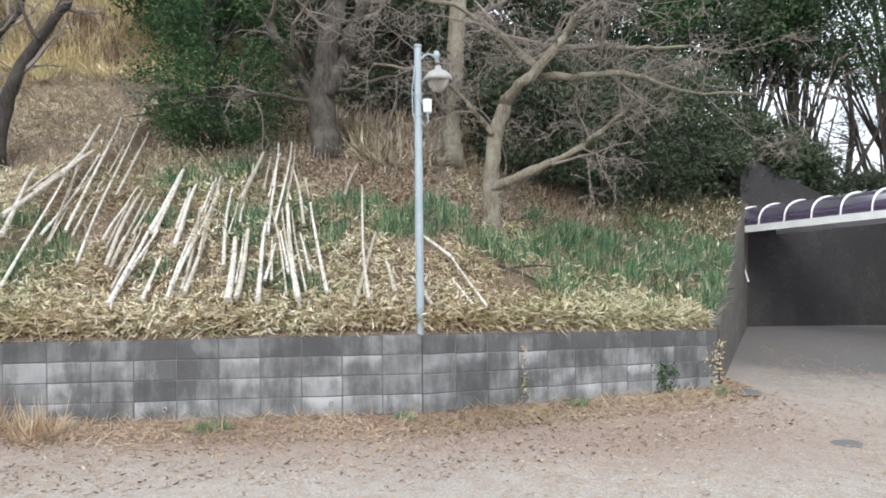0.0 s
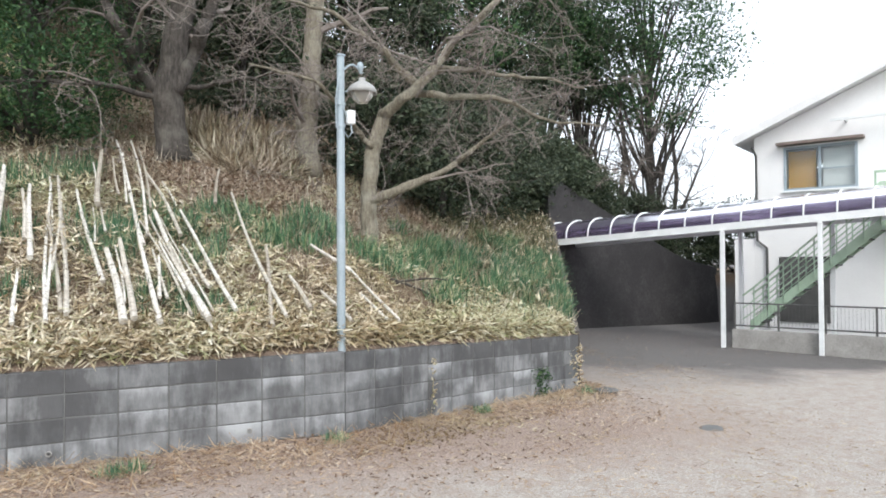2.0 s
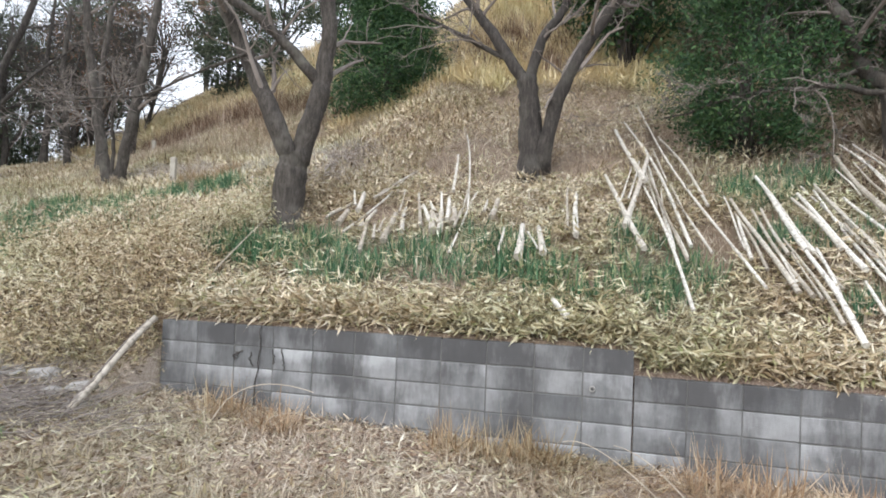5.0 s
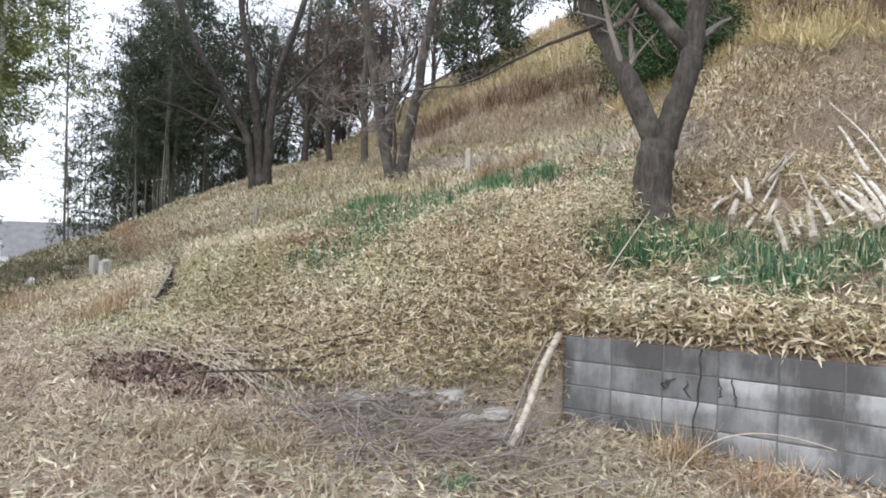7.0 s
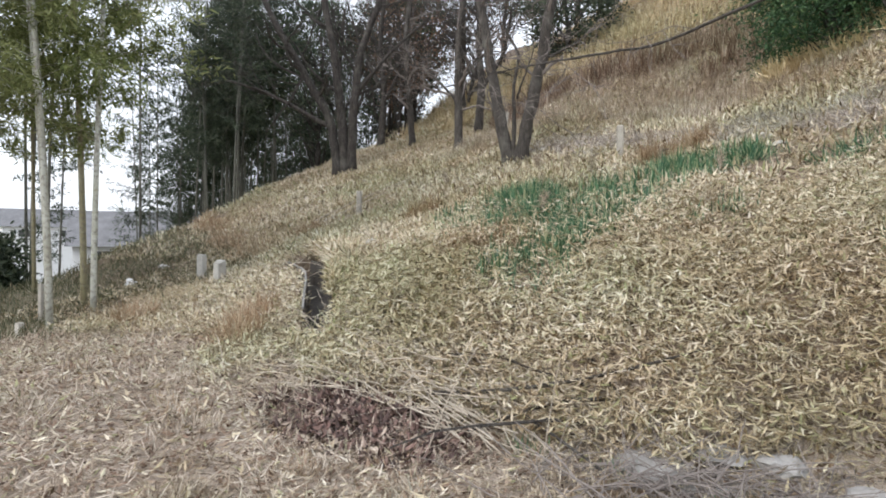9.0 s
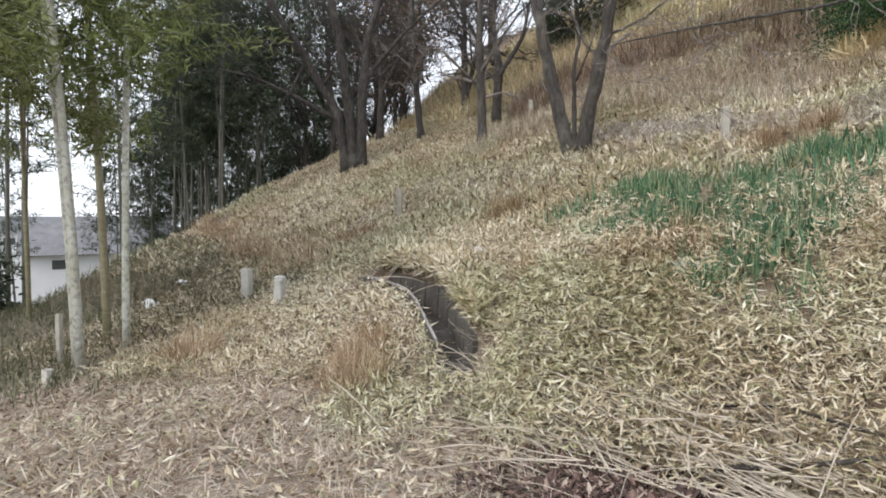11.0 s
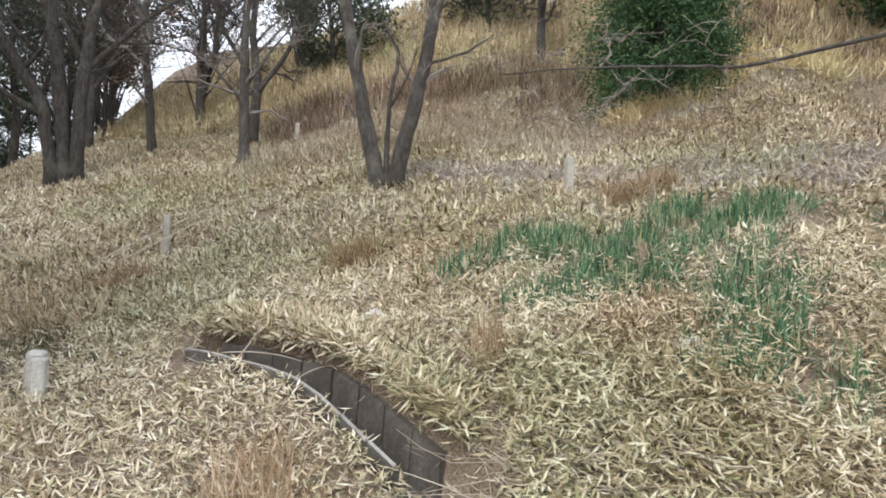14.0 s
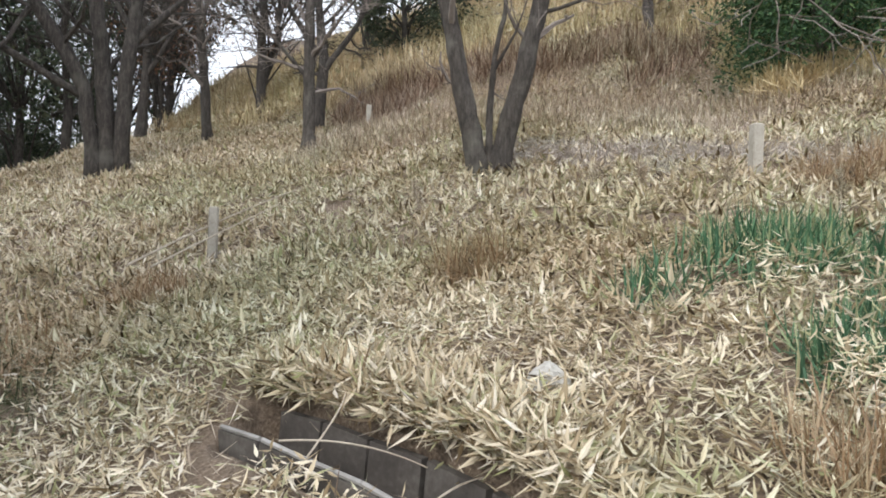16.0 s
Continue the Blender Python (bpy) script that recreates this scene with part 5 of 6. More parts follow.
def drain():
    """A concrete U channel coming down the slope, in sections."""
    line = [(px, float(drain_y(px))) for px in (-13.88, -13.62, -13.36, -13.10, -12.84, -12.62, -12.42, -12.22, -12.03)]
    e = tagged(empty("drain_channel", -12.9, 6.9, land1(-12.9, 6.9)), "dark mossy concrete drain channel sunk in the grass", "drain")
    for i in range(len(line) - 1):
        (ax, ay), (bx, by) = line[i], line[i + 1]
        az, bz = [0.5 * (land1(px - 0.24, py - 0.32) + land1(px + 0.24, py + 0.32)) - 0.01 for px, py in (line[i], line[i + 1])]
        u = unit(np.array([bx - ax, by - ay, 0.0]))
        n = np.array([-u[1], u[0], 0])
        prof = [(-0.185, 0.0), (-0.152, 0.0), (-0.13, -0.27), (0.115, -0.27), (0.138, 0.03), (0.178, 0.03), (0.178, -0.36), (-0.185, -0.36)]
        g = Geo()
        v = []
        for (px, py, pz), ins in (((ax, ay, az), 0.008), ((bx, by, bz), -0.008)):
            v += [np.array([px, py, pz]) + u * ins + n * w + np.array([0, 0, h]) for w, h in prof]
        q = [(k, (k + 1) % 8, 8 + (k + 1) % 8, 8 + k) for k in range(8)]
        g.add(np.array(v), q, [(0, 1, 7), (1, 2, 7), (2, 3, 7), (3, 6, 7), (3, 4, 6), (4, 5, 6), (8, 15, 9), (9, 15, 10), (10, 15, 11), (11, 15, 14), (11, 14, 12), (12, 14, 13)])
        child(g, "channel_section", "drain", e)
        g = Geo()
        rim = [np.array([px, py, pz]) + u * ins + n * -0.169 + np.array([0, 0, 0.012]) for (px, py, pz), ins in (((ax, ay, az), 0.01), ((bx, by, bz), -0.01))]
        g.tube(np.array(rim), 0.011, 6)
        child(g, "worn_rim", "concrete", e, "pale worn concrete rim")


drain()


def peg(x, y, h, w, label, mat="pegwood", lean=0.0, name="wooden_peg", category="peg"):
    z = land1(x, y)
    g = Geo()
    g.box(-w / 2, -w / 2, -0.12, w / 2, w / 2, h, w * 0.12, pose(x, y, z, lean, lean * 0.6, 20))
    return tagged(g.make(name, mat), label, category, "survey pegs on the slope")


peg(-10.91, 11.12, 0.52, 0.10, "pale grey wooden post standing in the dry grass")
peg(-15.66, 7.18, 0.40, 0.11, "short pale concrete peg in the grass", "stone")
peg(-14.85, 6.95, 0.34, 0.11, "short pale concrete peg beside its pair", "stone", 6)
peg(-14.70, 6.80, 0.33, 0.09, "pale weathered peg beside its pair", "stone")
peg(-16.4, 16.8, 0.45, 0.10, "pale post below the golden brow")
peg(-16.1, 10.9, 0.56, 0.09, "weathered peg among dry stalks")
peg(-16.25, 5.25, 0.52, 0.055, "thin grey stake beside the bamboo")
peg(-15.18, 4.60, 0.18, 0.07, "short cut bamboo stump by the path", "cane")
peg(-10.2, 11.0, 0.14, 0.10, "low reddish stump in the grass", "bark")


def rock(x, y, r, label, mat="stone", seed=1, flat=0.6, name="stone"):
    q = np.random.default_rng(seed)
    bm = bmesh.new()
    bmesh.ops.create_icosphere(bm, subdivisions=3, radius=r)
    off = Vector(q.uniform(0, 50, 3))
    for v in bm.verts:
        k = 1 + 0.45 * noise.noise(v.co / r * 1.1 + off) + 0.15 * noise.noise(v.co / r * 3 + off)
        v.co = Vector((v.co.x * k, v.co.y * k * 0.85, v.co.z * k * flat))
    me = bpy.data.meshes.new(name)
    bm.to_mesh(me)
    bm.free()
    me.materials.append(M[mat])
    ob = new(name, me)
    ob.location = (x, y, land1(x, y) + r * flat * 0.35)
    return tagged(ob, label, "stone" if mat != "whitepaper" else "litter", "stones in the grass" if mat != "whitepaper" else "")


rock(-12.59, 7.50, 0.095, "pale stone lying among dwarf bamboo leaves", "stone", 1, 1.0)
rock(-11.35, 7.3, 0.12, "pale stone half hidden in dry leaves", "stone", 2, 0.8)
rock(-17.5, 7.1, 0.13, "crumpled white plastic bag in the grass", "whitepaper", 3, 0.6, "plastic_bag")
rock(-17.9, 7.9, 0.12, "white scrap lying in the grass", "whitepaper", 4, 0.3, "plastic_scrap")
rock(6.2, 7.95, 0.17, "flat grey stone at the wall's end", "mortar", 5, 0.3)
rock(6.0, 5.9, 0.15, "dark patch of stone in the grit", "mortar", 6, 0.06)
rock(-8.36, 5.50, 0.25, "flat broken concrete slab among twigs", "concrete", 7, 0.26, "concrete_slab")
rock(-8.05, 5.72, 0.16, "broken piece of concrete beside the slab", "concrete", 8, 0.3, "concrete_slab")
for i, (sx, sy, sr) in enumerate(((-7.95, 5.42, 0.11), (-7.80, 5.50, 0.09), (-7.66, 5.40, 0.10), (-7.72, 5.78, 0.20), (-7.45, 5.62, 0.15), (-7.28, 5.80, 0.18), (-8.12, 5.36, 0.08), (-8.55, 5.30, 0.07), (-7.5, 5.32, 0.07), (-7.15, 5.60, 0.12))):
    rock(sx, sy, sr * 0.72, "grey rubble stone lying below the bank", "concrete", 60 + i, 0.42)
rock(-11.40, 6.95, 0.09, "pale stone half hidden in dry leaves", "stone", 81, 1.1)
rock(-10.45, 7.0, 0.12, "pale stone half hidden in dry leaves", "stone", 82, 0.8)
for i in range(9):
    q = np.random.default_rng(200 + i)
    rock(float(q.uniform(-14, -8)), float(q.uniform(9.5, 12.5)), float(q.uniform(0.05, 0.10)), "small pale stone on the mown slope", "stone", 20 + i, 0.6)


def loose_block(x, y, lx, ly, h, turn, label, mat="drain"):
    g = Geo()
    g.box(-lx / 2, -ly / 2, -0.03, lx / 2, ly / 2, h, 0.015, pose(x, y, land1(x, y), 0, 0, turn))
    return tagged(g.make("loose_block", mat), label, "block", "loose blocks by the fence")


loose_block(12.75, 11.1, 0.55, 0.16, 0.10, -60, "dark weathered timber block lying by the fence kerb")
loose_block(13.15, 10.35, 0.60, 0.16, 0.09, -64, "dark weathered timber block lying by the fence kerb")
loose_block(14.3, 9.0, 0.75, 0.40, 0.08, -62, "pale concrete slab lying by the fence kerb", "concrete")


def stick_heap(name, label, cx, cy, rx, ry, n, length, rad, seed, mat="deadtwig", heap=0.15, ang=None):
    """A heap of thin dead sticks."""
    r = np.random.default_rng(seed)
    g = Geo()
    for _ in range(n):
        a = r.uniform(0, 2 * math.pi)
        k = math.sqrt(r.random())
        x, y = cx + rx * k * math.cos(a), cy + ry * k * math.sin(a)
        d = r.uniform(0, math.pi) if ang is None else radians(ang) + r.normal(0, 0.4)
        z = land1(x, y) + 0.02 + heap * (1 - k) * r.random()
        b = wander((x, y, z), (math.cos(d), math.sin(d), r.normal(0.05, 0.12)), length * r.uniform(0.5, 1.3), 5, 0.12, -0.01, r)
        b[:, 2] = np.maximum(b[:, 2], land(b[:, 0], b[:, 1]) + 0.01)
        g.tube(b, np.linspace(rad, rad * 0.4, 6) * r.uniform(0.6, 1.4), 4, False)
    return tagged(g.make(name, mat), label, "twigs", kind="stuff")


stick_heap("twig_heap", "heap of dead twigs and canes below the wall's end", -7.7, 5.0, 1.3, 0.7, 330, 0.7, 0.0048, 1, "twig", heap=0.25)
stick_heap("twig_heap", "spread of pale dead stalks below the bank", -9.95, 5.35, 1.3, 0.5, 420, 0.9, 0.0042, 2, "deadtwig", heap=0.5, ang=150)
stick_heap("fallen_branch", "bare fallen branch lying along the bank's foot", -8.9, 5.75, 0.4, 0.12, 4, 1.6, 0.012, 3, "bark", 0.2, 200)
stick_heap("dead_stalk", "long pale dry stalks lying on the slope", -16.3, 10.3, 0.25, 0.25, 4, 2.6, 0.012, 4, "cane", 0.1, 80)
stick_heap("fallen_branch", "grey fallen branch lying in the grass below the maple", 3.2, 8.5, 0.12, 0.08, 2, 0.9, 0.022, 5, "bark", 0.05, -25)


stick_heap("twig_litter", "thin dead twigs strewn over the dry ground", -6.6, 4.9, 2.6, 1.3, 520, 0.34, 0.003, 6, "deadtwig", 0.03)
stick_heap("twig_litter", "thin dead twigs strewn over the dry ground", -10.6, 4.6, 2.2, 1.3, 360, 0.30, 0.003, 7, "deadtwig", 0.03)
stick_heap("twig_heap", "grey tangle of twigs below the wall's end", -7.9, 5.15, 0.9, 0.45, 240, 0.6, 0.004, 8, "twig", 0.22)


stick_heap("dead_stalks", "pale dry stalks leaning among the leaves of the bank", -10.7, 5.75, 0.9, 0.45, 260, 0.75, 0.0034, 9, "deadtwig", 0.35, 140)


# ---- ground cover ----
def spread(n, x0, x1, v0, v1, r, keep=None):
    """Points on the land between two x and two distances from the wall line."""
    x, v = r.uniform(x0, x1, n), r.uniform(v0, v1, n)
    y = v + edge_y(x)
    if keep is not None:
        k = keep(x, y)
        x, y = x[k], y[k]
    return np.stack([x, y, land(x, y)], 1)


def tuft_noise(x, y, s, seed=0.0):
    return np.sin(s * x + 1.3 + seed) * np.sin(s * 1.13 * y + 0.7 * seed) + 0.6 * np.sin(2.3 * s * x - 1.7 * s * y + seed) + 0.4 * np.sin(4.1 * s * (x + y) + seed)


def off_drain(x, y):
    w = y - drain_y(x)
    # narrow strip kept free of leaves so dark soil draws a shadow line
    shadow_gap = (np.abs(y - 7.60 + 0.54 * (x + 14.0) + 0.03 * np.sin(5 * x)) < 0.06) & (x < -13.75) & (x > -17.0)
    return ((w > np.where(x < -12.0, 0.17, 0.12)) | (w < np.where(x < -12.0, -0.18, -0.12)) | (x < -13.75) | (x > -11.5)) & ~shadow_gap


def leaf_cover(name, label, mat, pts, r, length, width, lift, up, spread_up, kind_label="undergrowth", whorl=1):
    """Leaves at pts: length and width in metres, lifted up to lift, pointing up by about up; whorl of them fan out from one stem tip."""
    g = Geo()
    n = len(pts) // whorl * whorl
    pts = np.repeat(pts[:n // whorl], whorl, axis=0)
    p = pts + np.stack([r.normal(0, 0.02, n), r.normal(0, 0.02, n), np.repeat(r.uniform(0.0, 1, n // whorl) ** 1.5, whorl) * lift], 1)
    a = np.repeat(r.uniform(0, 2 * np.pi, n // whorl), whorl) + (np.arange(n) % whorl) * (2 * np.pi / whorl) + r.normal(0, 0.35, n)
    el = r.normal(up, spread_up, n)
    way = np.stack([np.cos(a) * np.cos(el), np.sin(a) * np.cos(el), np.sin(el)], 1)
    tilt = r.normal(0, 0.5, n)
    side = unit(np.stack([-np.sin(a) * np.cos(tilt), np.cos(a) * np.cos(tilt), np.sin(tilt)], 1))
    ll = r.uniform(*length, n)
    g.blades(p, way, side, ll, ll * r.uniform(*width, n))
    return tagged(g.make(name, mat), label, kind_label, kind="stuff")


GREEN_EAST = ((6.6, 10.9, 0.6, 0.7), (7.1, 11.5, 0.6, 0.6), (6.4, 10.2, 0.4, 0.5), (6.5, 9.5, 0.3, 0.3), (3.3, 9.1, 0.5, 0.3), (0.0, 8.9, 0.28, 0.5), (0.9, 8.8, 0.3, 0.4), (0.5, 7.8, 0.25, 0.3), (2.1, 9.3, 0.45, 0.35), (2.6, 9.7, 0.4, 0.4), (1.3, 9.9, 0.4, 0.3), (4.3, 9.5, 0.6, 0.5), (5.0, 10.4, 0.8, 0.7), (6.2, 10.8, 0.8, 0.8), (5.6, 9.5, 0.5, 0.4), (4.0, 8.6, 0.4, 0.3), (6.2, 9.4, 0.35, 0.35), (7.2, 12.2, 0.7, 0.8), (-1.4, 10.6, 0.5, 0.4), (4.7, 10.8, 0.6, 0.4), (5.0, 8.7, 0.35, 0.25), (-0.64, 7.9, 0.25, 0.2), (-0.8, 11.1, 0.5, 0.3), (0.94, 7.6, 0.3, 0.2), (1.5, 9.3, 0.4, 0.35), (7.6, 11.8, 0.6, 0.6), (0.3, 9.7, 0.3, 0.3), (0.67, 9.4, 0.3, 0.3), (-0.15, 9.3, 0.3, 0.3), (-1.1, 9.2, 0.35, 0.3), (-2.6, 8.8, 0.35, 0.3), (-2.2, 8.4, 0.3, 0.3), (6.7, 10.3, 0.5, 0.4))
GREEN_WEST = ((-10.13, 7.04, 0.42, 0.34), (-9.83, 7.49, 0.42, 0.34), (-9.92, 6.92, 0.42, 0.34), (-12.09, 8.7, 0.22, 0.2), (-11.4, 9.0, 0.45, 0.35), (-11.1, 8.65, 0.4, 0.35), (-11.25, 7.85, 0.4, 0.3), (-10.9, 8.2, 0.45, 0.4), (-10.1, 9.5, 0.45, 0.4), (-9.7, 10.05, 0.45, 0.35), (-10.65, 7.75, 0.4, 0.3), (-10.2, 8.2, 0.5, 0.4), (-9.15, 9.95, 0.4, 0.35), (-10.5, 8.9, 0.5, 0.4), (-11.5, 9.2, 0.35, 0.3), (-11.0, 9.1, 0.4, 0.3), (-9.6, 10.3, 0.4, 0.3), (-9.0, 10.0, 0.35, 0.25), (-10.9, 8.3, 0.45, 0.35), (-10.4, 8.3, 0.45, 0.35), (-10.0, 8.25, 0.35, 0.3), (-11.2, 7.9, 0.35, 0.25), (-9.5, 8.3, 0.3, 0.25), (-10.6, 7.85, 0.4, 0.25), (-9.6, 7.8, 0.3, 0.22), (-10.65, 8.85, 0.5, 0.35), (-10.0, 7.7, 0.3, 0.2), (-9.5, 8.9, 0.4, 0.3), (-8.7, 8.15, 0.35, 0.3), (-7.8, 9.7, 0.3, 0.25), (-8.8, 9.8, 0.35, 0.25), (-7.1, 7.8, 0.4, 0.25), (-6.7, 8.0, 0.4, 0.3), (-6.3, 8.1, 0.5, 0.35), (-5.7, 7.7, 0.45, 0.35), (-5.1, 7.9, 0.45, 0.4), (-4.4, 8.2, 0.45, 0.5), (-4.0, 8.0, 0.4, 0.45), (-6.75, 7.1, 0.25, 0.2), (-3.3, 7.7, 0.45, 0.4), (-2.6, 8.1, 0.35, 0.4))


def in_green(x, y):
    hit = np.zeros(len(x), bool)
    for patches, shift in ((GREEN_EAST, 0.2), (GREEN_WEST, 0.2)):
        for cx, cy, rx, ry in patches:
            hit |= ((x - cx) / rx) ** 2 + ((y - cy + shift) / ry) ** 2 < 1.3
    return hit & (np.sin(57.0 * x + 91.0 * y) < np.where(x < -7.5, 0.75, 0.35))


def in_mown(x, y):
    """A grey band of mown stalks across the slope above the pegs."""
    w = y - (12.55 - 0.38 * (x + 11.9)) + 0.35 * tuft_noise(x, y, 1.9, 8)
    return (np.abs(w) < 0.55) & (np.sin(71.0 * x + 53.0 * y) > -0.1) & (x > -13.5) & (x < -6.8)


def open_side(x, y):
    """Leaves thin out towards the ground under the bamboo, where dark grass stands for shade."""
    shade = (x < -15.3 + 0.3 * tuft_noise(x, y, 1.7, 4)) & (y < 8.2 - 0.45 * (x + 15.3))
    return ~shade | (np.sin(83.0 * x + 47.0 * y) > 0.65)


r = np.random.default_rng(21)
# leaves of dwarf bamboo on the bank over the walls
leaf_cover("dwarf_bamboo", "pale straw-coloured dwarf bamboo leaves covering the bank above the walls", "sasa",
           spread(78000, -7.0, 6.6, 0.16, 3.4, r, lambda x, y: (tuft_noise(x, y, 1.4) > -0.75 + 0.75 * np.clip(x - 2.2, 0, 1)) & ~in_green(x, y) & ~((x > 0.8) & (y > 9.2 - 0.15 * (x - 3)) & (tuft_noise(x, y, 2.6, 9) < 0.55))), r, (0.07, 0.15), (0.15, 0.22), 0.25, -0.1, 0.5, whorl=5)
leaf_cover("dwarf_bamboo", "straw-coloured leaves hanging over the wall's top", "sasa",
           spread(28000, -7.0, 6.0, 0.085, 0.5, r), r, (0.07, 0.145), (0.15, 0.22), 0.24, -0.15, 0.5, whorl=5)
leaf_cover("dwarf_bamboo", "sparser pale leaves on the upper bank", "sasa",
           spread(30000, -7.0, 6.0, 3.2, 9.5, r, lambda x, y: tuft_noise(x, y, 1.1, 2) > -0.3 + 1.0 * np.clip(x + 0.6, 0, 1)), r, (0.08, 0.17), (0.13, 0.20), 0.25, 0.3, 0.5)
# the bank and slope to the left
leaf_cover("dwarf_bamboo", "dense pale dwarf bamboo on the bank beyond the wall", "sasa",
           spread(94000, -11.6, -7.0, -0.1, 3.0, r, lambda x, y: off_drain(x, y) & ~in_green(x, y) & (tuft_noise(x, y, 1.2, 1) > -1.75)), r, (0.05, 0.105), (0.15, 0.21), 0.33, -0.2, 0.5, whorl=4)
leaf_cover("dwarf_bamboo", "pale dwarf bamboo around the drain channel", "sasa",
           spread(105000, -17.5, -10.0, -1.3, 3.8, r, lambda x, y: off_drain(x, y) & ~in_green(x, y) & (y > edge_y(x) - np.where(x < -11.7, 0.55, 0.1) - 0.3 * tuft_noise(x, y, 2.3, 6)) & (tuft_noise(x, y, 1.1, 3) > -1.7) & open_side(x, y)), r, (0.05, 0.105), (0.15, 0.22), 0.13, 0.15, 0.5, whorl=3)
leaf_cover("dwarf_bamboo", "short dry dwarf bamboo over the mown slope", "sasa",
           spread(175000, -26.0, -6.0, 2.5, 14.5, r, lambda x, y: (tuft_noise(x, y, 0.9, 4) > -1.5) & ~in_green(x, y) & ~in_mown(x, y) & open_side(x, y)), r, (0.08, 0.17), (0.17, 0.26), 0.09, 0.35, 0.5, whorl=3)
# tips drooping over the top of the walls
tips = spread(5200, -7.0, 6.0, 0.08, 0.17, r)
n = len(tips)
way = unit(np.stack([r.normal(0, 0.7, n), r.normal(-0.8, 0.35, n), r.normal(0.0, 0.45, n)], 1))
g = Geo()
ll = r.uniform(0.10, 0.20, n)
g.blades(tips + np.stack([np.zeros(n), np.zeros(n), r.uniform(0.02, 0.2, n)], 1), way, unit(np.cross(way, r.normal(0, 1, (n, 3)))), ll, ll * 0.15)
tagged(g.make("dwarf_bamboo", "sasa"), "leaf tips drooping over the top of the block walls", "undergrowth", kind="stuff")
# dry grass
leaf_cover("dry_grass", "flattened dry grass on the open ground", "drygrass",
           spread(160000, -18.0, -1.0, -7.0, 0.5, r, lambda x, y: off_drain(x, y) & (tuft_noise(x, y, 1.6, 5) > -0.9 + 0.7 * (x > -3)) & open_side(x, y)), r, (0.05, 0.17), (0.035, 0.08), 0.05, 0.25, 0.4, "grass")
leaf_cover("dry_grass", "thin dry grass between the leaves on the slope", "drygrass",
           spread(52000, -26.0, -6.0, -0.3, 14.5, r, lambda x, y: off_drain(x, y) & open_side(x, y) & ((x < -11.4) | (y > edge_y(x) + 2.2))), r, (0.08, 0.20), (0.035, 0.065), 0.04, 0.6, 0.4, "grass")
leaf_cover("dry_grass", "brown dry grass under the leaves of the bank", "drygrass",
           spread(50000, -7.0, 6.5, 0.15, 10.0, r), r, (0.12, 0.30), (0.03, 0.055), 0.05, 0.6, 0.45, "grass")
leaf_cover("golden_grass", "tall golden grass on the brow of the hill", "goldgrass",
           spread(70000, -32.0, -2.0, 9.5, 21.0, r, lambda x, y: y > steps(x, (-60, 26), (-30, 24), (-19, 18.8), (-16, 18.7), (-12, 19.5), (-6, 18.4), (0, 17.8)) + 0.5 * tuft_noise(x, y, 0.8)), r, (0.28, 0.68), (0.04, 0.07), 0.12, 0.9, 0.42, "grass")


def clump(name, label, mat, spots, r, n, length, width, rad, el=(1.15, 0.25)):
    """Tussocks of blades that rise and fan out from each spot."""
    pts = []
    for x, y in spots:
        a, k = r.uniform(0, 2 * np.pi, n), rad * np.sqrt(r.random(n))
        px, py = x + k * np.cos(a), y + k * np.sin(a)
        pts.append(np.stack([px, py, land(px, py)], 1))
    return leaf_cover(name, label, mat, np.concatenate(pts), r, length, width, 0.02, el[0], el[1], "grass")


clump("rusty_grass", "rusty dry grass tussocks at the foot of the wall", "redgrass", [(-3.6, 6.2), (-3.3, 6.3), (-4.0, 6.15), (-2.1, 6.25), (-1.7, 6.2), (-1.2, 6.1), (-5.4, 5.9), (-6.0, 6.0)], r, 190, (0.15, 0.45), (0.015, 0.03), 0.20, (0.75, 0.45))
clump("golden_grass", "yellow-green tall grass between trunks at the wood's edge", "drygrass", [(1.6, 11.9), (2.0, 12.2), (2.3, 11.7), (1.3, 12.4), (1.9, 11.5), (2.5, 12.3), (2.2, 12.9), (1.5, 12.9), (1.0, 13.0)], r, 420, (0.2, 0.6), (0.08, 0.13), 0.4, (0.6, 0.5))
clump("rusty_grass", "small rusty tussocks on the slope", "redgrass", [(-12.6, 5.6), (-10.9, 7.1), (-11.6, 6.9), (-10.3, 10.9), (-13.2, 9.3), (-14.6, 5.6), (-9.8, 11.2), (-15.6, 9.2), (-12.9, 6.0), (-10.5, 7.4)], r, 420, (0.18, 0.40), (0.02, 0.035), 0.24, (0.85, 0.4))

for patches, shift, text in ((GREEN_EAST, 0.2, "fresh green narcissus leaves on the bank behind the lamp post"), (GREEN_WEST, 0.2, "fresh green narcissus leaves in patches among dry leaves")):
    allp = []
    for cx, cy, rx, ry in patches:
        n = int(rx * ry * 3.14 * (1000 if cx < -7.5 else 1500))
        a, k = r.uniform(0, 2 * np.pi, n), np.sqrt(r.random(n)) * (1 + 0.25 * np.sin(3 * r.uniform(0, 6.28, n)))
        px, py = cx + 1.1 * rx * k * np.cos(a), cy - shift + 1.1 * ry * k * np.sin(a)
        keep = (tuft_noise(px, py, 4.0, cx) > 0.05 * np.sin(9 * px) - 0.25) & (py > edge_y(px) + 0.12)
        px, py = px[keep], py[keep]
        allp.append(np.stack([px, py, land(px, py)], 1))
    leaf_cover("narcissus_leaves", text, "greengrass", np.concatenate(allp), r, (0.16, 0.33), (0.045, 0.07), 0.03, 0.95, 0.45, "grass")

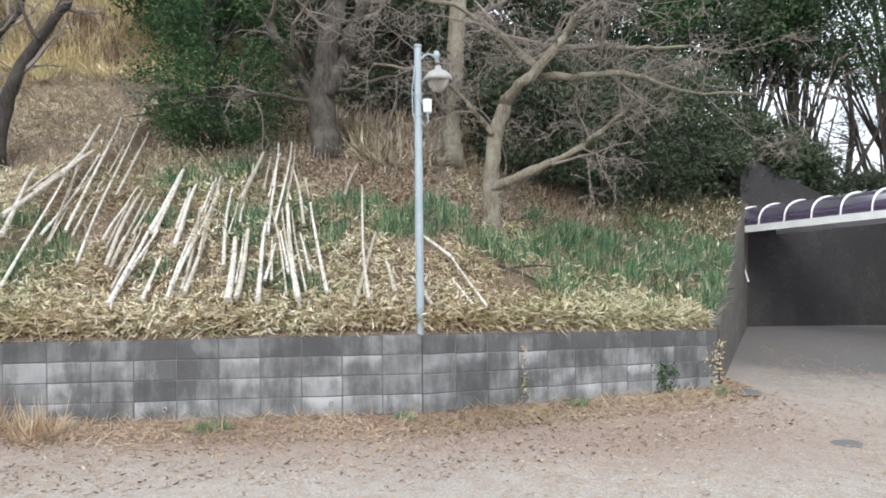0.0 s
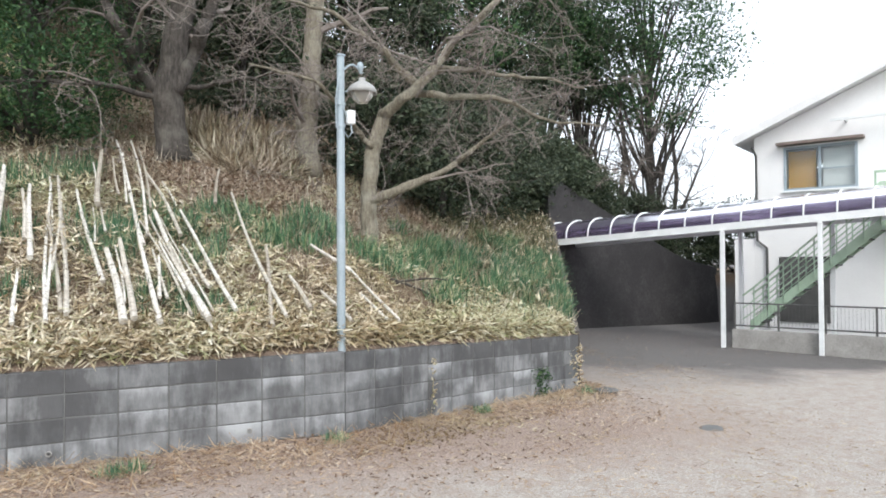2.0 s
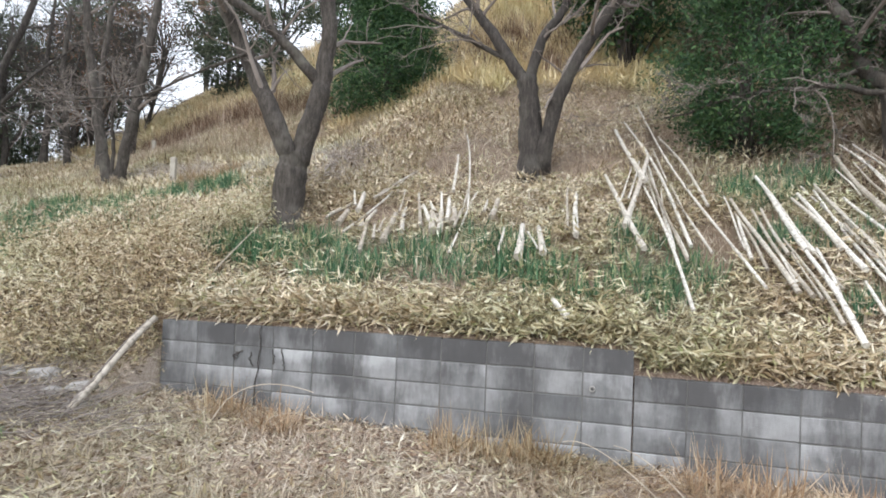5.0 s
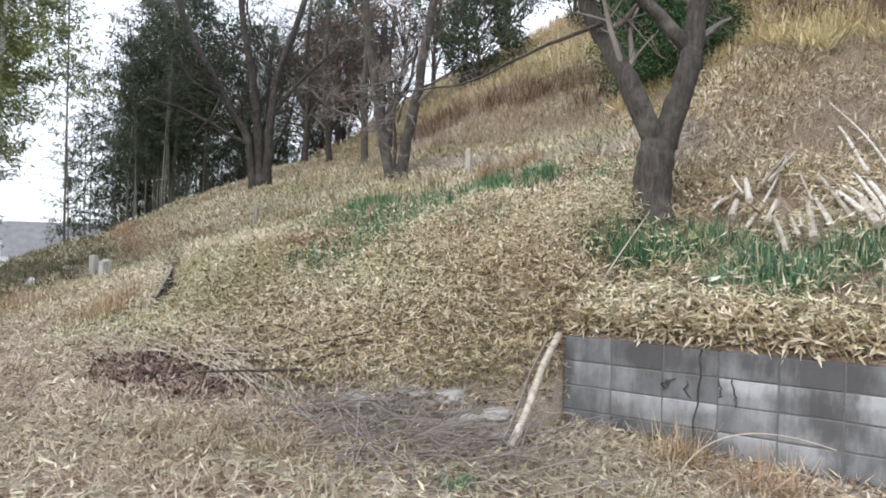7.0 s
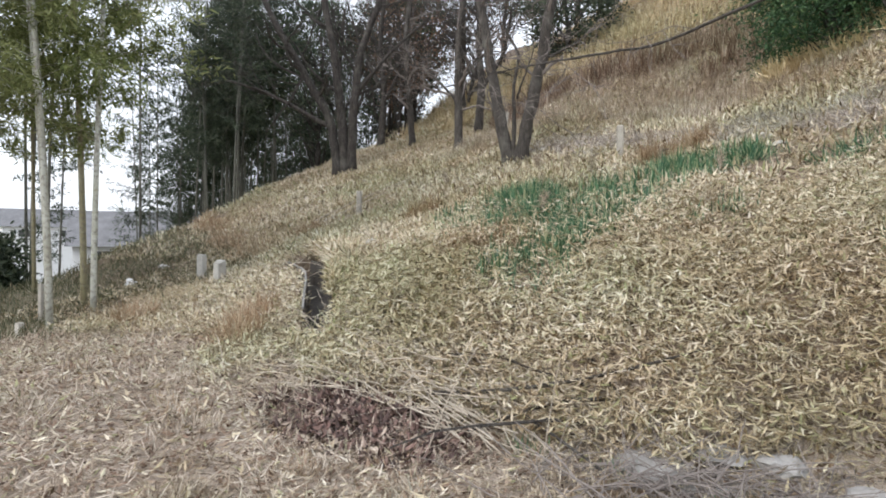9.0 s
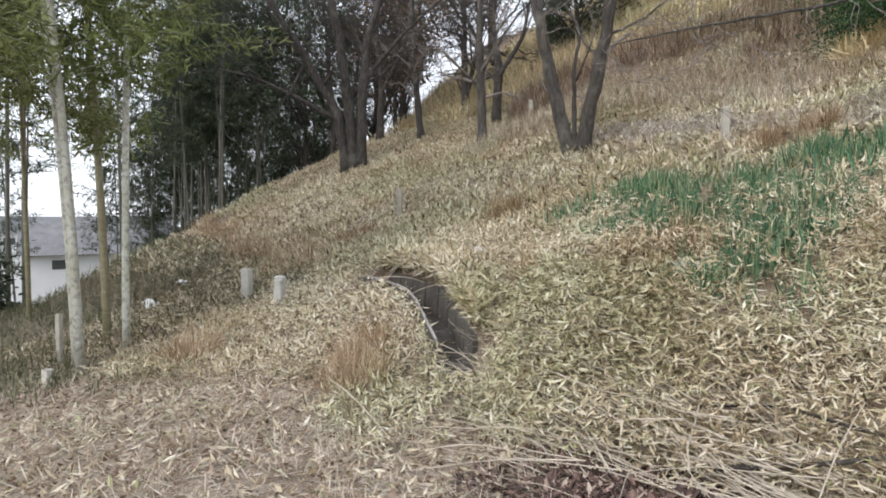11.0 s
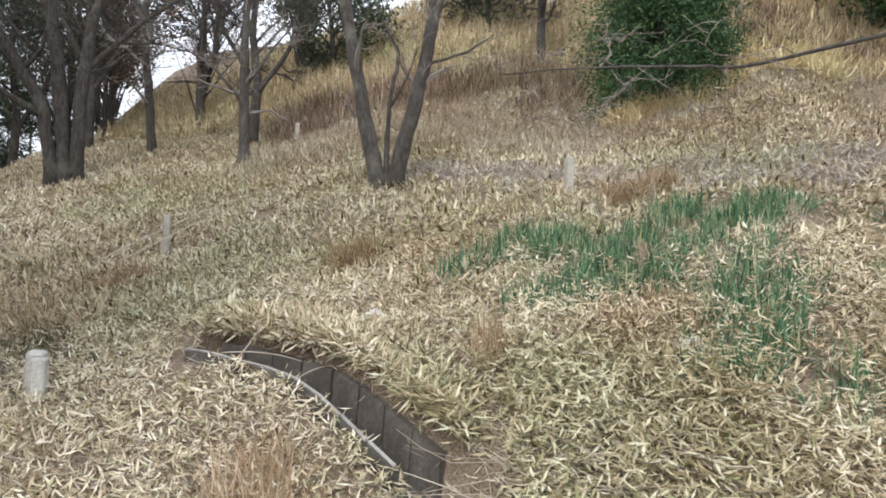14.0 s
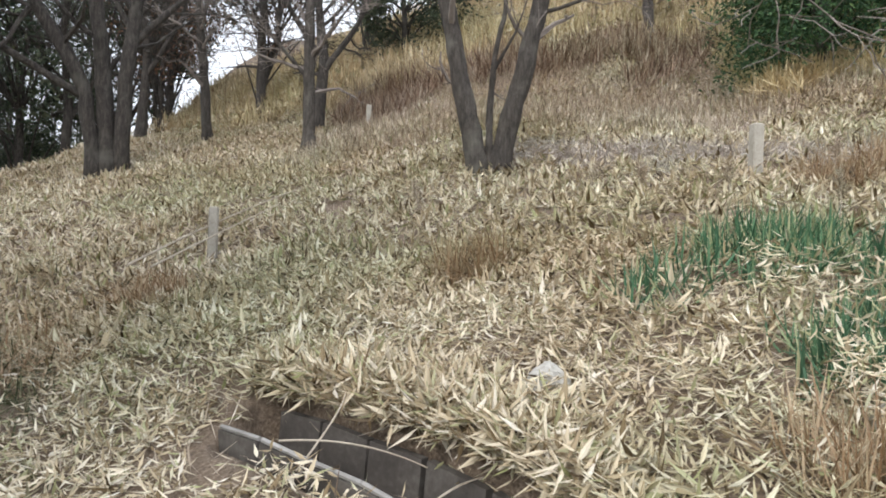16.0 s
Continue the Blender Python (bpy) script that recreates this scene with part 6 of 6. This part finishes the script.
leaf_cover("dry_grass", "taller dry grass below the brow of the hill", "drygrass",
           spread(30000, -17.0, -1.0, 8.5, 12.5, r), r, (0.15, 0.36), (0.03, 0.05), 0.08, 0.85, 0.4, "grass")
leaf_cover("dry_grass", "tangled reddish dry grass at the foot of the walls", "redgrass",
           spread(11000, -3.5, 6.4, -1.3, -0.02, r, lambda x, y: (edge_y(x) - y) < 0.5 + 0.7 * r.random(len(x))), r, (0.06, 0.24), (0.02, 0.05), 0.03, 0.2, 0.3, "grass")
leaf_cover("dry_grass", "fine dry needles and bits strewn over the grit", "redgrass",
           spread(24000, -4.0, 9.0, -5.5, -0.8, r, lambda x, y: r.random(len(x)) < 0.35 + 0.65 * (tuft_noise(x, y, 1.3, 2) > 0)), r, (0.025, 0.10), (0.04, 0.12), 0.008, 0.05, 0.12, "litter")
# shade below the bamboo, given by darker blades
leaf_cover("shade_grass", "olive grass darkened to stand for the shade of the bamboo", "shadegrass",
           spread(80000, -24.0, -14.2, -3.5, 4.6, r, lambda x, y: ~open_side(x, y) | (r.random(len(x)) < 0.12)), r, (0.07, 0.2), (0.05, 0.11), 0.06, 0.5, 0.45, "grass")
leaf_cover("dry_grass", "grey mown stalks lying in a band across the slope", "greygrass",
           spread(90000, -13.5, -6.8, 3.0, 7.5, r, in_mown), r, (0.10, 0.24), (0.05, 0.09), 0.08, 0.2, 0.3, "grass")
# the bank's growth, with its shade carried by the dark olive colour
leaf_cover("shade_grass", "olive leaves and grass, toned dark for shade, on the bank by the covered walk", "shadegrass",
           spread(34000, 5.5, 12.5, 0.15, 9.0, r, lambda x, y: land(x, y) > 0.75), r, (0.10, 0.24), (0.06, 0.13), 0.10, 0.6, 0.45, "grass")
leaf_cover("dwarf_bamboo", "straw-coloured leaves on the shaded bank by the covered walk", "sasa",
           spread(9000, 5.5, 12.5, 0.15, 9.0, r, lambda x, y: land(x, y) > 0.75), r, (0.10, 0.2), (0.14, 0.2), 0.2, 0.3, 0.5)
x, w = r.uniform(-14.0, -11.8, 9000), 0.15 + 0.4 * r.random(9000) ** 1.5
mid = drain_y(x)
rim = np.stack([x, mid + w, land(x, mid + np.sign(w) * np.maximum(np.abs(w), 0.33)) + 0.02], 1)
leaf_cover("dwarf_bamboo", "pale leaves leaning over the drain channel's edges", "sasa", rim, r, (0.07, 0.15), (0.13, 0.20), 0.14, 0.25, 0.5)
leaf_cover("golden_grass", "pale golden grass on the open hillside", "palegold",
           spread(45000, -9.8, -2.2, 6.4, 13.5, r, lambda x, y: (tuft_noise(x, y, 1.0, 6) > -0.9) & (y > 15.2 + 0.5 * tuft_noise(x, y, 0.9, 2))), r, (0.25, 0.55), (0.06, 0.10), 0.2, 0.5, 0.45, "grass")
leaf_cover("rusty_grass", "rusty trodden grass along a path on the slope", "redgrass",
           spread(60000, -23.0, -15.2, 1.0, 7.5, r, lambda x, y: np.abs(y - 8.0 + 0.5 * (x + 15.3)) < 0.3 + 0.15 * np.sin(3 * x)), r, (0.10, 0.24), (0.035, 0.06), 0.12, 0.5, 0.4, "grass")
leaf_cover("dead_stalks", "grey-brown tangle of dead stalks along the foot of the brow", "litter",
           spread(60000, -17.5, -4.0, 8.5, 15.0, r, lambda x, y: np.abs(y - steps(x, (-17.5, 18.2), (-16, 18.2), (-12, 18.7), (-6, 17.6), (-4, 17.0)) + 0.4 * tuft_noise(x, y, 1.1)) < 0.75), r, (0.25, 0.6), (0.03, 0.06), 0.15, 1.0, 0.4, "grass")
leaf_cover("dwarf_bamboo", "pale leaves scattered over the golden brow", "sasa",
           spread(30000, -24.0, -3.0, 9.5, 18.0, r, lambda x, y: y > 19.4), r, (0.12, 0.24), (0.15, 0.22), 0.45, 0.3, 0.5, whorl=3)
clump("golden_grass", "low orange-gold grass beside the drain channel", "goldgrass", [(-14.6, 6.2), (-14.3, 5.9), (-15.0, 6.4), (-14.9, 5.9), (-14.1, 5.6), (-15.4, 6.5)], r, 500, (0.07, 0.16), (0.04, 0.07), 0.4, (0.6, 0.4))
spots = [(float(px), float(py)) for px, py in zip(r.uniform(-13.0, -3.0, 130), r.uniform(3.2, 6.0, 130)) if py < float(edge_y(np.array([px]))[0]) - 0.2]
clump("dry_grass", "small straw tufts standing in the dry ground", "drygrass", spots, r, 70, (0.06, 0.18), (0.03, 0.06), 0.12, (0.7, 0.4))
clump("rusty_grass", "reddish tufts standing in the dry ground", "redgrass", spots[::4], r, 70, (0.06, 0.16), (0.03, 0.06), 0.16, (0.6, 0.4))
# litter
leaf_cover("leaf_litter", "reddish brown fallen leaves along the foot of the wall", "litter",
           spread(24000, -3.5, 6.5, -2.0, -0.02, r, lambda x, y: r.random(len(x)) < 0.25 + 0.75 * ((edge_y(x) - y) < 0.9)), r, (0.02, 0.07), (0.1, 0.45), 0.02, 0.1, 0.25, "litter")
leaf_cover("leaf_litter", "scattered fallen leaves on the grit", "litter",
           spread(4000, -4.0, 14.0, -6.5, -1.2, r), r, (0.015, 0.045), (0.3, 0.6), 0.01, 0.05, 0.2, "litter")
leaf_cover("leaf_litter", "brown leaf litter under the bare trees", "litter",
           spread(38000, -0.5, 7.8, 2.2, 7.0, r), r, (0.05, 0.10), (0.3, 0.55), 0.06, 0.1, 0.4, "litter")
leaf_cover("leaf_litter", "fallen leaves and bits among the dry grass", "litter",
           spread(42000, -15.0, -3.0, -4.5, 0.3, r, off_drain), r, (0.03, 0.08), (0.25, 0.5), 0.05, 0.1, 0.3, "litter")
k = r.random(2700) ** 0.72
a = r.uniform(0, 2 * np.pi, 2700)
px, py = -10.2 + 0.92 * k * np.cos(a) + 0.06 * np.sin(5 * a), 4.90 + 0.52 * k * np.sin(a)
heap = np.stack([px, py, land(px, py) + 0.06 * (1 - k * k) + 0.01], 1)
leaf_cover("leaf_heap", "heap of dark red fallen leaves on the dry ground", "plumleaf", heap, r, (0.05, 0.10), (0.35, 0.6), 0.03, 0.2, 0.4, "litter")


leaf_cover("fallen_leaves", "pale fallen bamboo leaves on the dry ground", "sasa",
           spread(15000, -14.0, -3.0, -4.0, 0.2, r, off_drain), r, (0.05, 0.11), (0.18, 0.3), 0.05, 0.1, 0.35, "litter")


# ---- far houses beyond the grove ----
def far_house(x, y, w, d, h, yaw, label):
    z = -1.2
    e = tagged(empty("far_house", x, y, z), label, "house", "far houses")
    t = pose(x, y, z, 0, 0, yaw)
    g = Geo()
    g.box(-w / 2, -d / 2, -6, w / 2, d / 2, h, 0.02, t)
    child(g, "wall", "whitewall", e)
    g = Geo()
    v = [(-w / 2 - 0.4, -d / 2 - 0.4, h), (w / 2 + 0.4, -d / 2 - 0.4, h), (w / 2 + 0.4, d / 2 + 0.4, h), (-w / 2 - 0.4, d / 2 + 0.4, h), (-w / 2 - 0.4, 0, h + 2.2), (w / 2 + 0.4, 0, h + 2.2)]
    g.add(np.array([tuple(t @ Vector(p)) for p in v]), [(0, 1, 5, 4), (3, 4, 5, 2), (0, 3, 2, 1)], [(0, 4, 3), (1, 2, 5)])
    child(g, "roof", "rooftile", e)
    for i in (-1, 1):
        for s in (-1, 1):
            g = Geo()
            g.box(i * w / 4 - 0.6, s * d / 2 - 0.03, h * 0.45, i * w / 4 + 0.6, s * d / 2 + 0.03, h * 0.8, 0.01, t)
            child(g, "window", "darkmetal", e)
    return e


far_house(-49.5, 24.6, 7.5, 6.0, 1.5, 62, "far white house with a big grey roof beyond the grove")
far_house(-98.0, 38.0, 9, 6, 2.2, 75, "far pale house seen between the bamboo stems")


# ---- small growth ----
def plume(x, y, h, seed):
    """A dry stalk with a fluffy pale head."""
    q = np.random.default_rng(seed)
    z = land1(x, y)
    e = tagged(empty("pampas_plume", x, y, z), "dry grass stalk with a fluffy pale plume", "grass", "pale plumes on the slope")
    line = wander((x, y, z - 0.05), (q.normal(0, 0.15), q.normal(0, 0.15), 1), h, 6, 0.08, 0.0, q)
    g = Geo()
    g.tube(line, np.linspace(0.005, 0.003, 7), 4)
    child(g, "stalk", "deadtwig", e)
    g = Geo()
    n = 170
    f = q.uniform(3.6, 6.0, n)
    k = np.minimum(f.astype(int), 5)
    p = line[k] + (line[k + 1] - line[k]) * (f - k)[:, None] + q.normal(0, 0.018, (n, 3))
    way = unit(q.normal(0, 0.8, (n, 3)) + np.array([0, 0, 0.7]))
    g.blades(p, way, unit(np.cross(way, q.normal(0, 1, (n, 3)))), q.uniform(0.04, 0.10, n), 0.007)
    child(g, "plume_head", "drygrass", e, "fluffy pale seed head")


for i, (gx, gy) in enumerate(((-11.3, 10.3), (-11.9, 10.6), (-10.7, 9.7), (-10.3, 10.9), (-10.0, 10.4), (-12.4, 11.2), (-9.4, 10.8), (-11.0, 11.9), (-9.0, 9.2), (-13.9, 10.9), (-8.6, 11.4), (-10.6, 8.0))):
    plume(gx, gy, 0.35 + 0.05 * (i % 4), 300 + i)


def arching_stalk(pts, rad, label="arching pale dead stalk before the wall", mat="deadtwig"):
    f = np.linspace(0, 1, 14)[:, None]
    a, b, c = [np.array(p, float) for p in pts]
    line = (1 - f) ** 2 * a + 2 * f * (1 - f) * b + f ** 2 * c
    g = Geo()
    g.tube(line, np.linspace(rad, rad * 0.5, 14), 5)
    return tagged(g.make("dead_stalk", mat), label, "stalk", "dead stalks")


arching_stalk(((-5.95, 5.75, 0.2), (-5.75, 5.8, 0.75), (-5.05, 5.85, 0.58)), 0.006)
arching_stalk(((-5.6, 5.9, 0.2), (-5.3, 5.9, 0.55), (-4.9, 6.0, 0.22)), 0.005)
arching_stalk(((-2.4, 5.9, 0.05), (-2.9, 5.9, 0.5), (-3.1, 5.85, 0.42)), 0.005)
arching_stalk(((-2.2, 5.8, 0.05), (-2.5, 5.8, 0.42), (-2.75, 5.8, 0.45)), 0.005)
arching_stalk(((-9.55, 4.75, 0.35), (-9.45, 4.9, 0.9), (-9.3, 5.05, 1.15)), 0.005, "upright pale dead stalk among twigs")
arching_stalk(((-8.9, 5.1, 0.35), (-8.88, 5.15, 0.8), (-8.85, 5.2, 1.05)), 0.004, "upright pale dead stalk among twigs")
arching_stalk(((-9.75, 5.45, 0.62), (-10.6, 5.75, 0.95), (-11.45, 6.0, 1.28)), 0.008, "long pale dead stalk lying over the twigs")
arching_stalk(((-9.5, 5.3, 0.55), (-10.2, 5.5, 0.75), (-10.95, 5.6, 0.98)), 0.010, "long pale dead stalk lying over the twigs")
arching_stalk(((-10.3, 5.1, 0.5), (-10.9, 5.25, 0.68), (-11.6, 5.3, 0.66)), 0.006, "long pale dead stalk lying over the twigs")
arching_stalk(((-16.45, 10.05, 1.92), (-16.1, 11.0, 2.42), (-15.6, 11.9, 2.84)), 0.013, "long pale cane lying on the slope")
arching_stalk(((-16.2, 10.05, 1.92), (-15.95, 10.8, 2.28), (-15.7, 11.55, 2.62)), 0.011, "long pale cane lying on the slope")
arching_stalk(((-12.75, 5.45, 0.75), (-12.3, 5.2, 0.78), (-11.6, 4.75, 0.66)), 0.006, "pale dead stalk lying on the dry ground")
arching_stalk(((-11.3, 4.3, 0.42), (-10.7, 4.45, 0.48), (-10.2, 4.4, 0.43)), 0.008, "pale stick lying on the dry ground")
arching_stalk(((-13.62, 7.20, 1.36), (-13.3, 7.24, 1.40), (-13.0, 7.12, 1.34)), 0.005, "pale dead stick lying across the drain channel")
arching_stalk(((-13.05, 6.80, 1.18), (-12.9, 7.0, 1.36), (-12.75, 7.16, 1.32)), 0.006, "pale dead stick lying across the drain channel")
arching_stalk(((-13.48, 7.05, 1.30), (-13.36, 7.2, 1.5), (-13.38, 7.28, 1.55)), 0.005, "pale dead stick lying across the drain channel")
arching_stalk(((-11.6, 4.9, 0.5), (-11.2, 4.8, 0.8), (-10.6, 4.7, 0.75)), 0.005, "bent dead stalk on the dry ground")
arching_stalk(((-7.0, 6.62, 1.05), (-6.96, 7.1, 1.5), (-6.75, 7.75, 2.1)), 0.009, "thin dry cane rising from the wall's corner")


def vine(x, z_top, z_low, seed):
    q = np.random.default_rng(seed)
    y = float(edge_y(np.array([x]))[0]) - 0.012
    n = 12
    line = np.stack([x + np.cumsum(q.normal(0, 0.012, n)), np.full(n, y), np.linspace(z_top, z_low, n)], 1)
    line[:, 1] = edge_y(line[:, 0]) - 0.012
    g = Geo()
    g.tube(line, 0.005, 5)
    return tagged(g.make("dry_vine", "darkbark"), "dry dark vine clinging to the block wall", "vine", "vines on the wall")


for i, (vx, zt, zl) in enumerate(((-5.95, 1.0, 0.25), (-6.05, 0.75, 0.62), (-6.15, 0.76, 0.66), (-5.85, 0.78, 0.66), (-5.75, 0.80, 0.60), (-6.22, 0.74, 0.68))):
    vine(vx, zt, zl, 400 + i)


def wall_plant(x, z0, z1, n, mat, label, seed, wide=0.07, leaf=0.06):
    """Leaves growing out of a joint."""
    q = np.random.default_rng(seed)
    px = x + q.normal(0, wide, n)
    p = np.stack([px, edge_y(px) - q.uniform(0.0, 0.06, n), q.uniform(z0, z1, n)], 1)
    way = unit(q.normal(0, 0.7, (n, 3)) + np.array([0.1, -0.8, 0.2]))
    g = Geo()
    g.blades(p, way, unit(np.cross(way, q.normal(0, 1, (n, 3)))), leaf * q.uniform(0.6, 1.4, n), leaf * 0.4)
    return tagged(g.make("wall_plant", mat), label, "plant", kind="stuff")


wall_plant(3.29, 0.0, 0.62, 60, "sasa", "withered creeper growing down a wall joint", 1, 0.02, 0.05)
wall_plant(5.2, -0.15, 0.25, 160, "evergreen", "small dark green weed at the foot of the wall", 2, 0.09, 0.06)
wall_plant(6.02, -0.15, 0.45, 90, "sasa", "withered weed at the wall's end", 3, 0.08, 0.07)
clump("grass_tuft", "small green grass tufts at the foot of the wall", "greengrass", [(0.15, 6.25), (0.3, 6.3), (2.0, 6.55), (3.9, 7.25), (5.9, 8.0)], r, 130, (0.05, 0.14), (0.05, 0.08), 0.10, (0.9, 0.4))
clump("grass_tuft", "small green grass tufts in the dry ground", "greengrass", [(-8.5, 5.35), (-6.9, 4.6), (-9.1, 5.3), (-12.0, 6.3), (-7.9, 5.2)], r, 110, (0.05, 0.13), (0.05, 0.08), 0.12, (0.8, 0.4))
arching_stalk(((-9.95, 5.3, 0.66), (-9.1, 5.55, 0.72), (-8.2, 6.15, 1.1)), 0.018, "grey fallen branch leaning on the bank", "bark")
arching_stalk(((-9.3, 5.5, 0.60), (-8.9, 5.3, 0.55), (-8.5, 5.2, 0.42)), 0.014, "grey fallen branch on the dry ground", "bark")
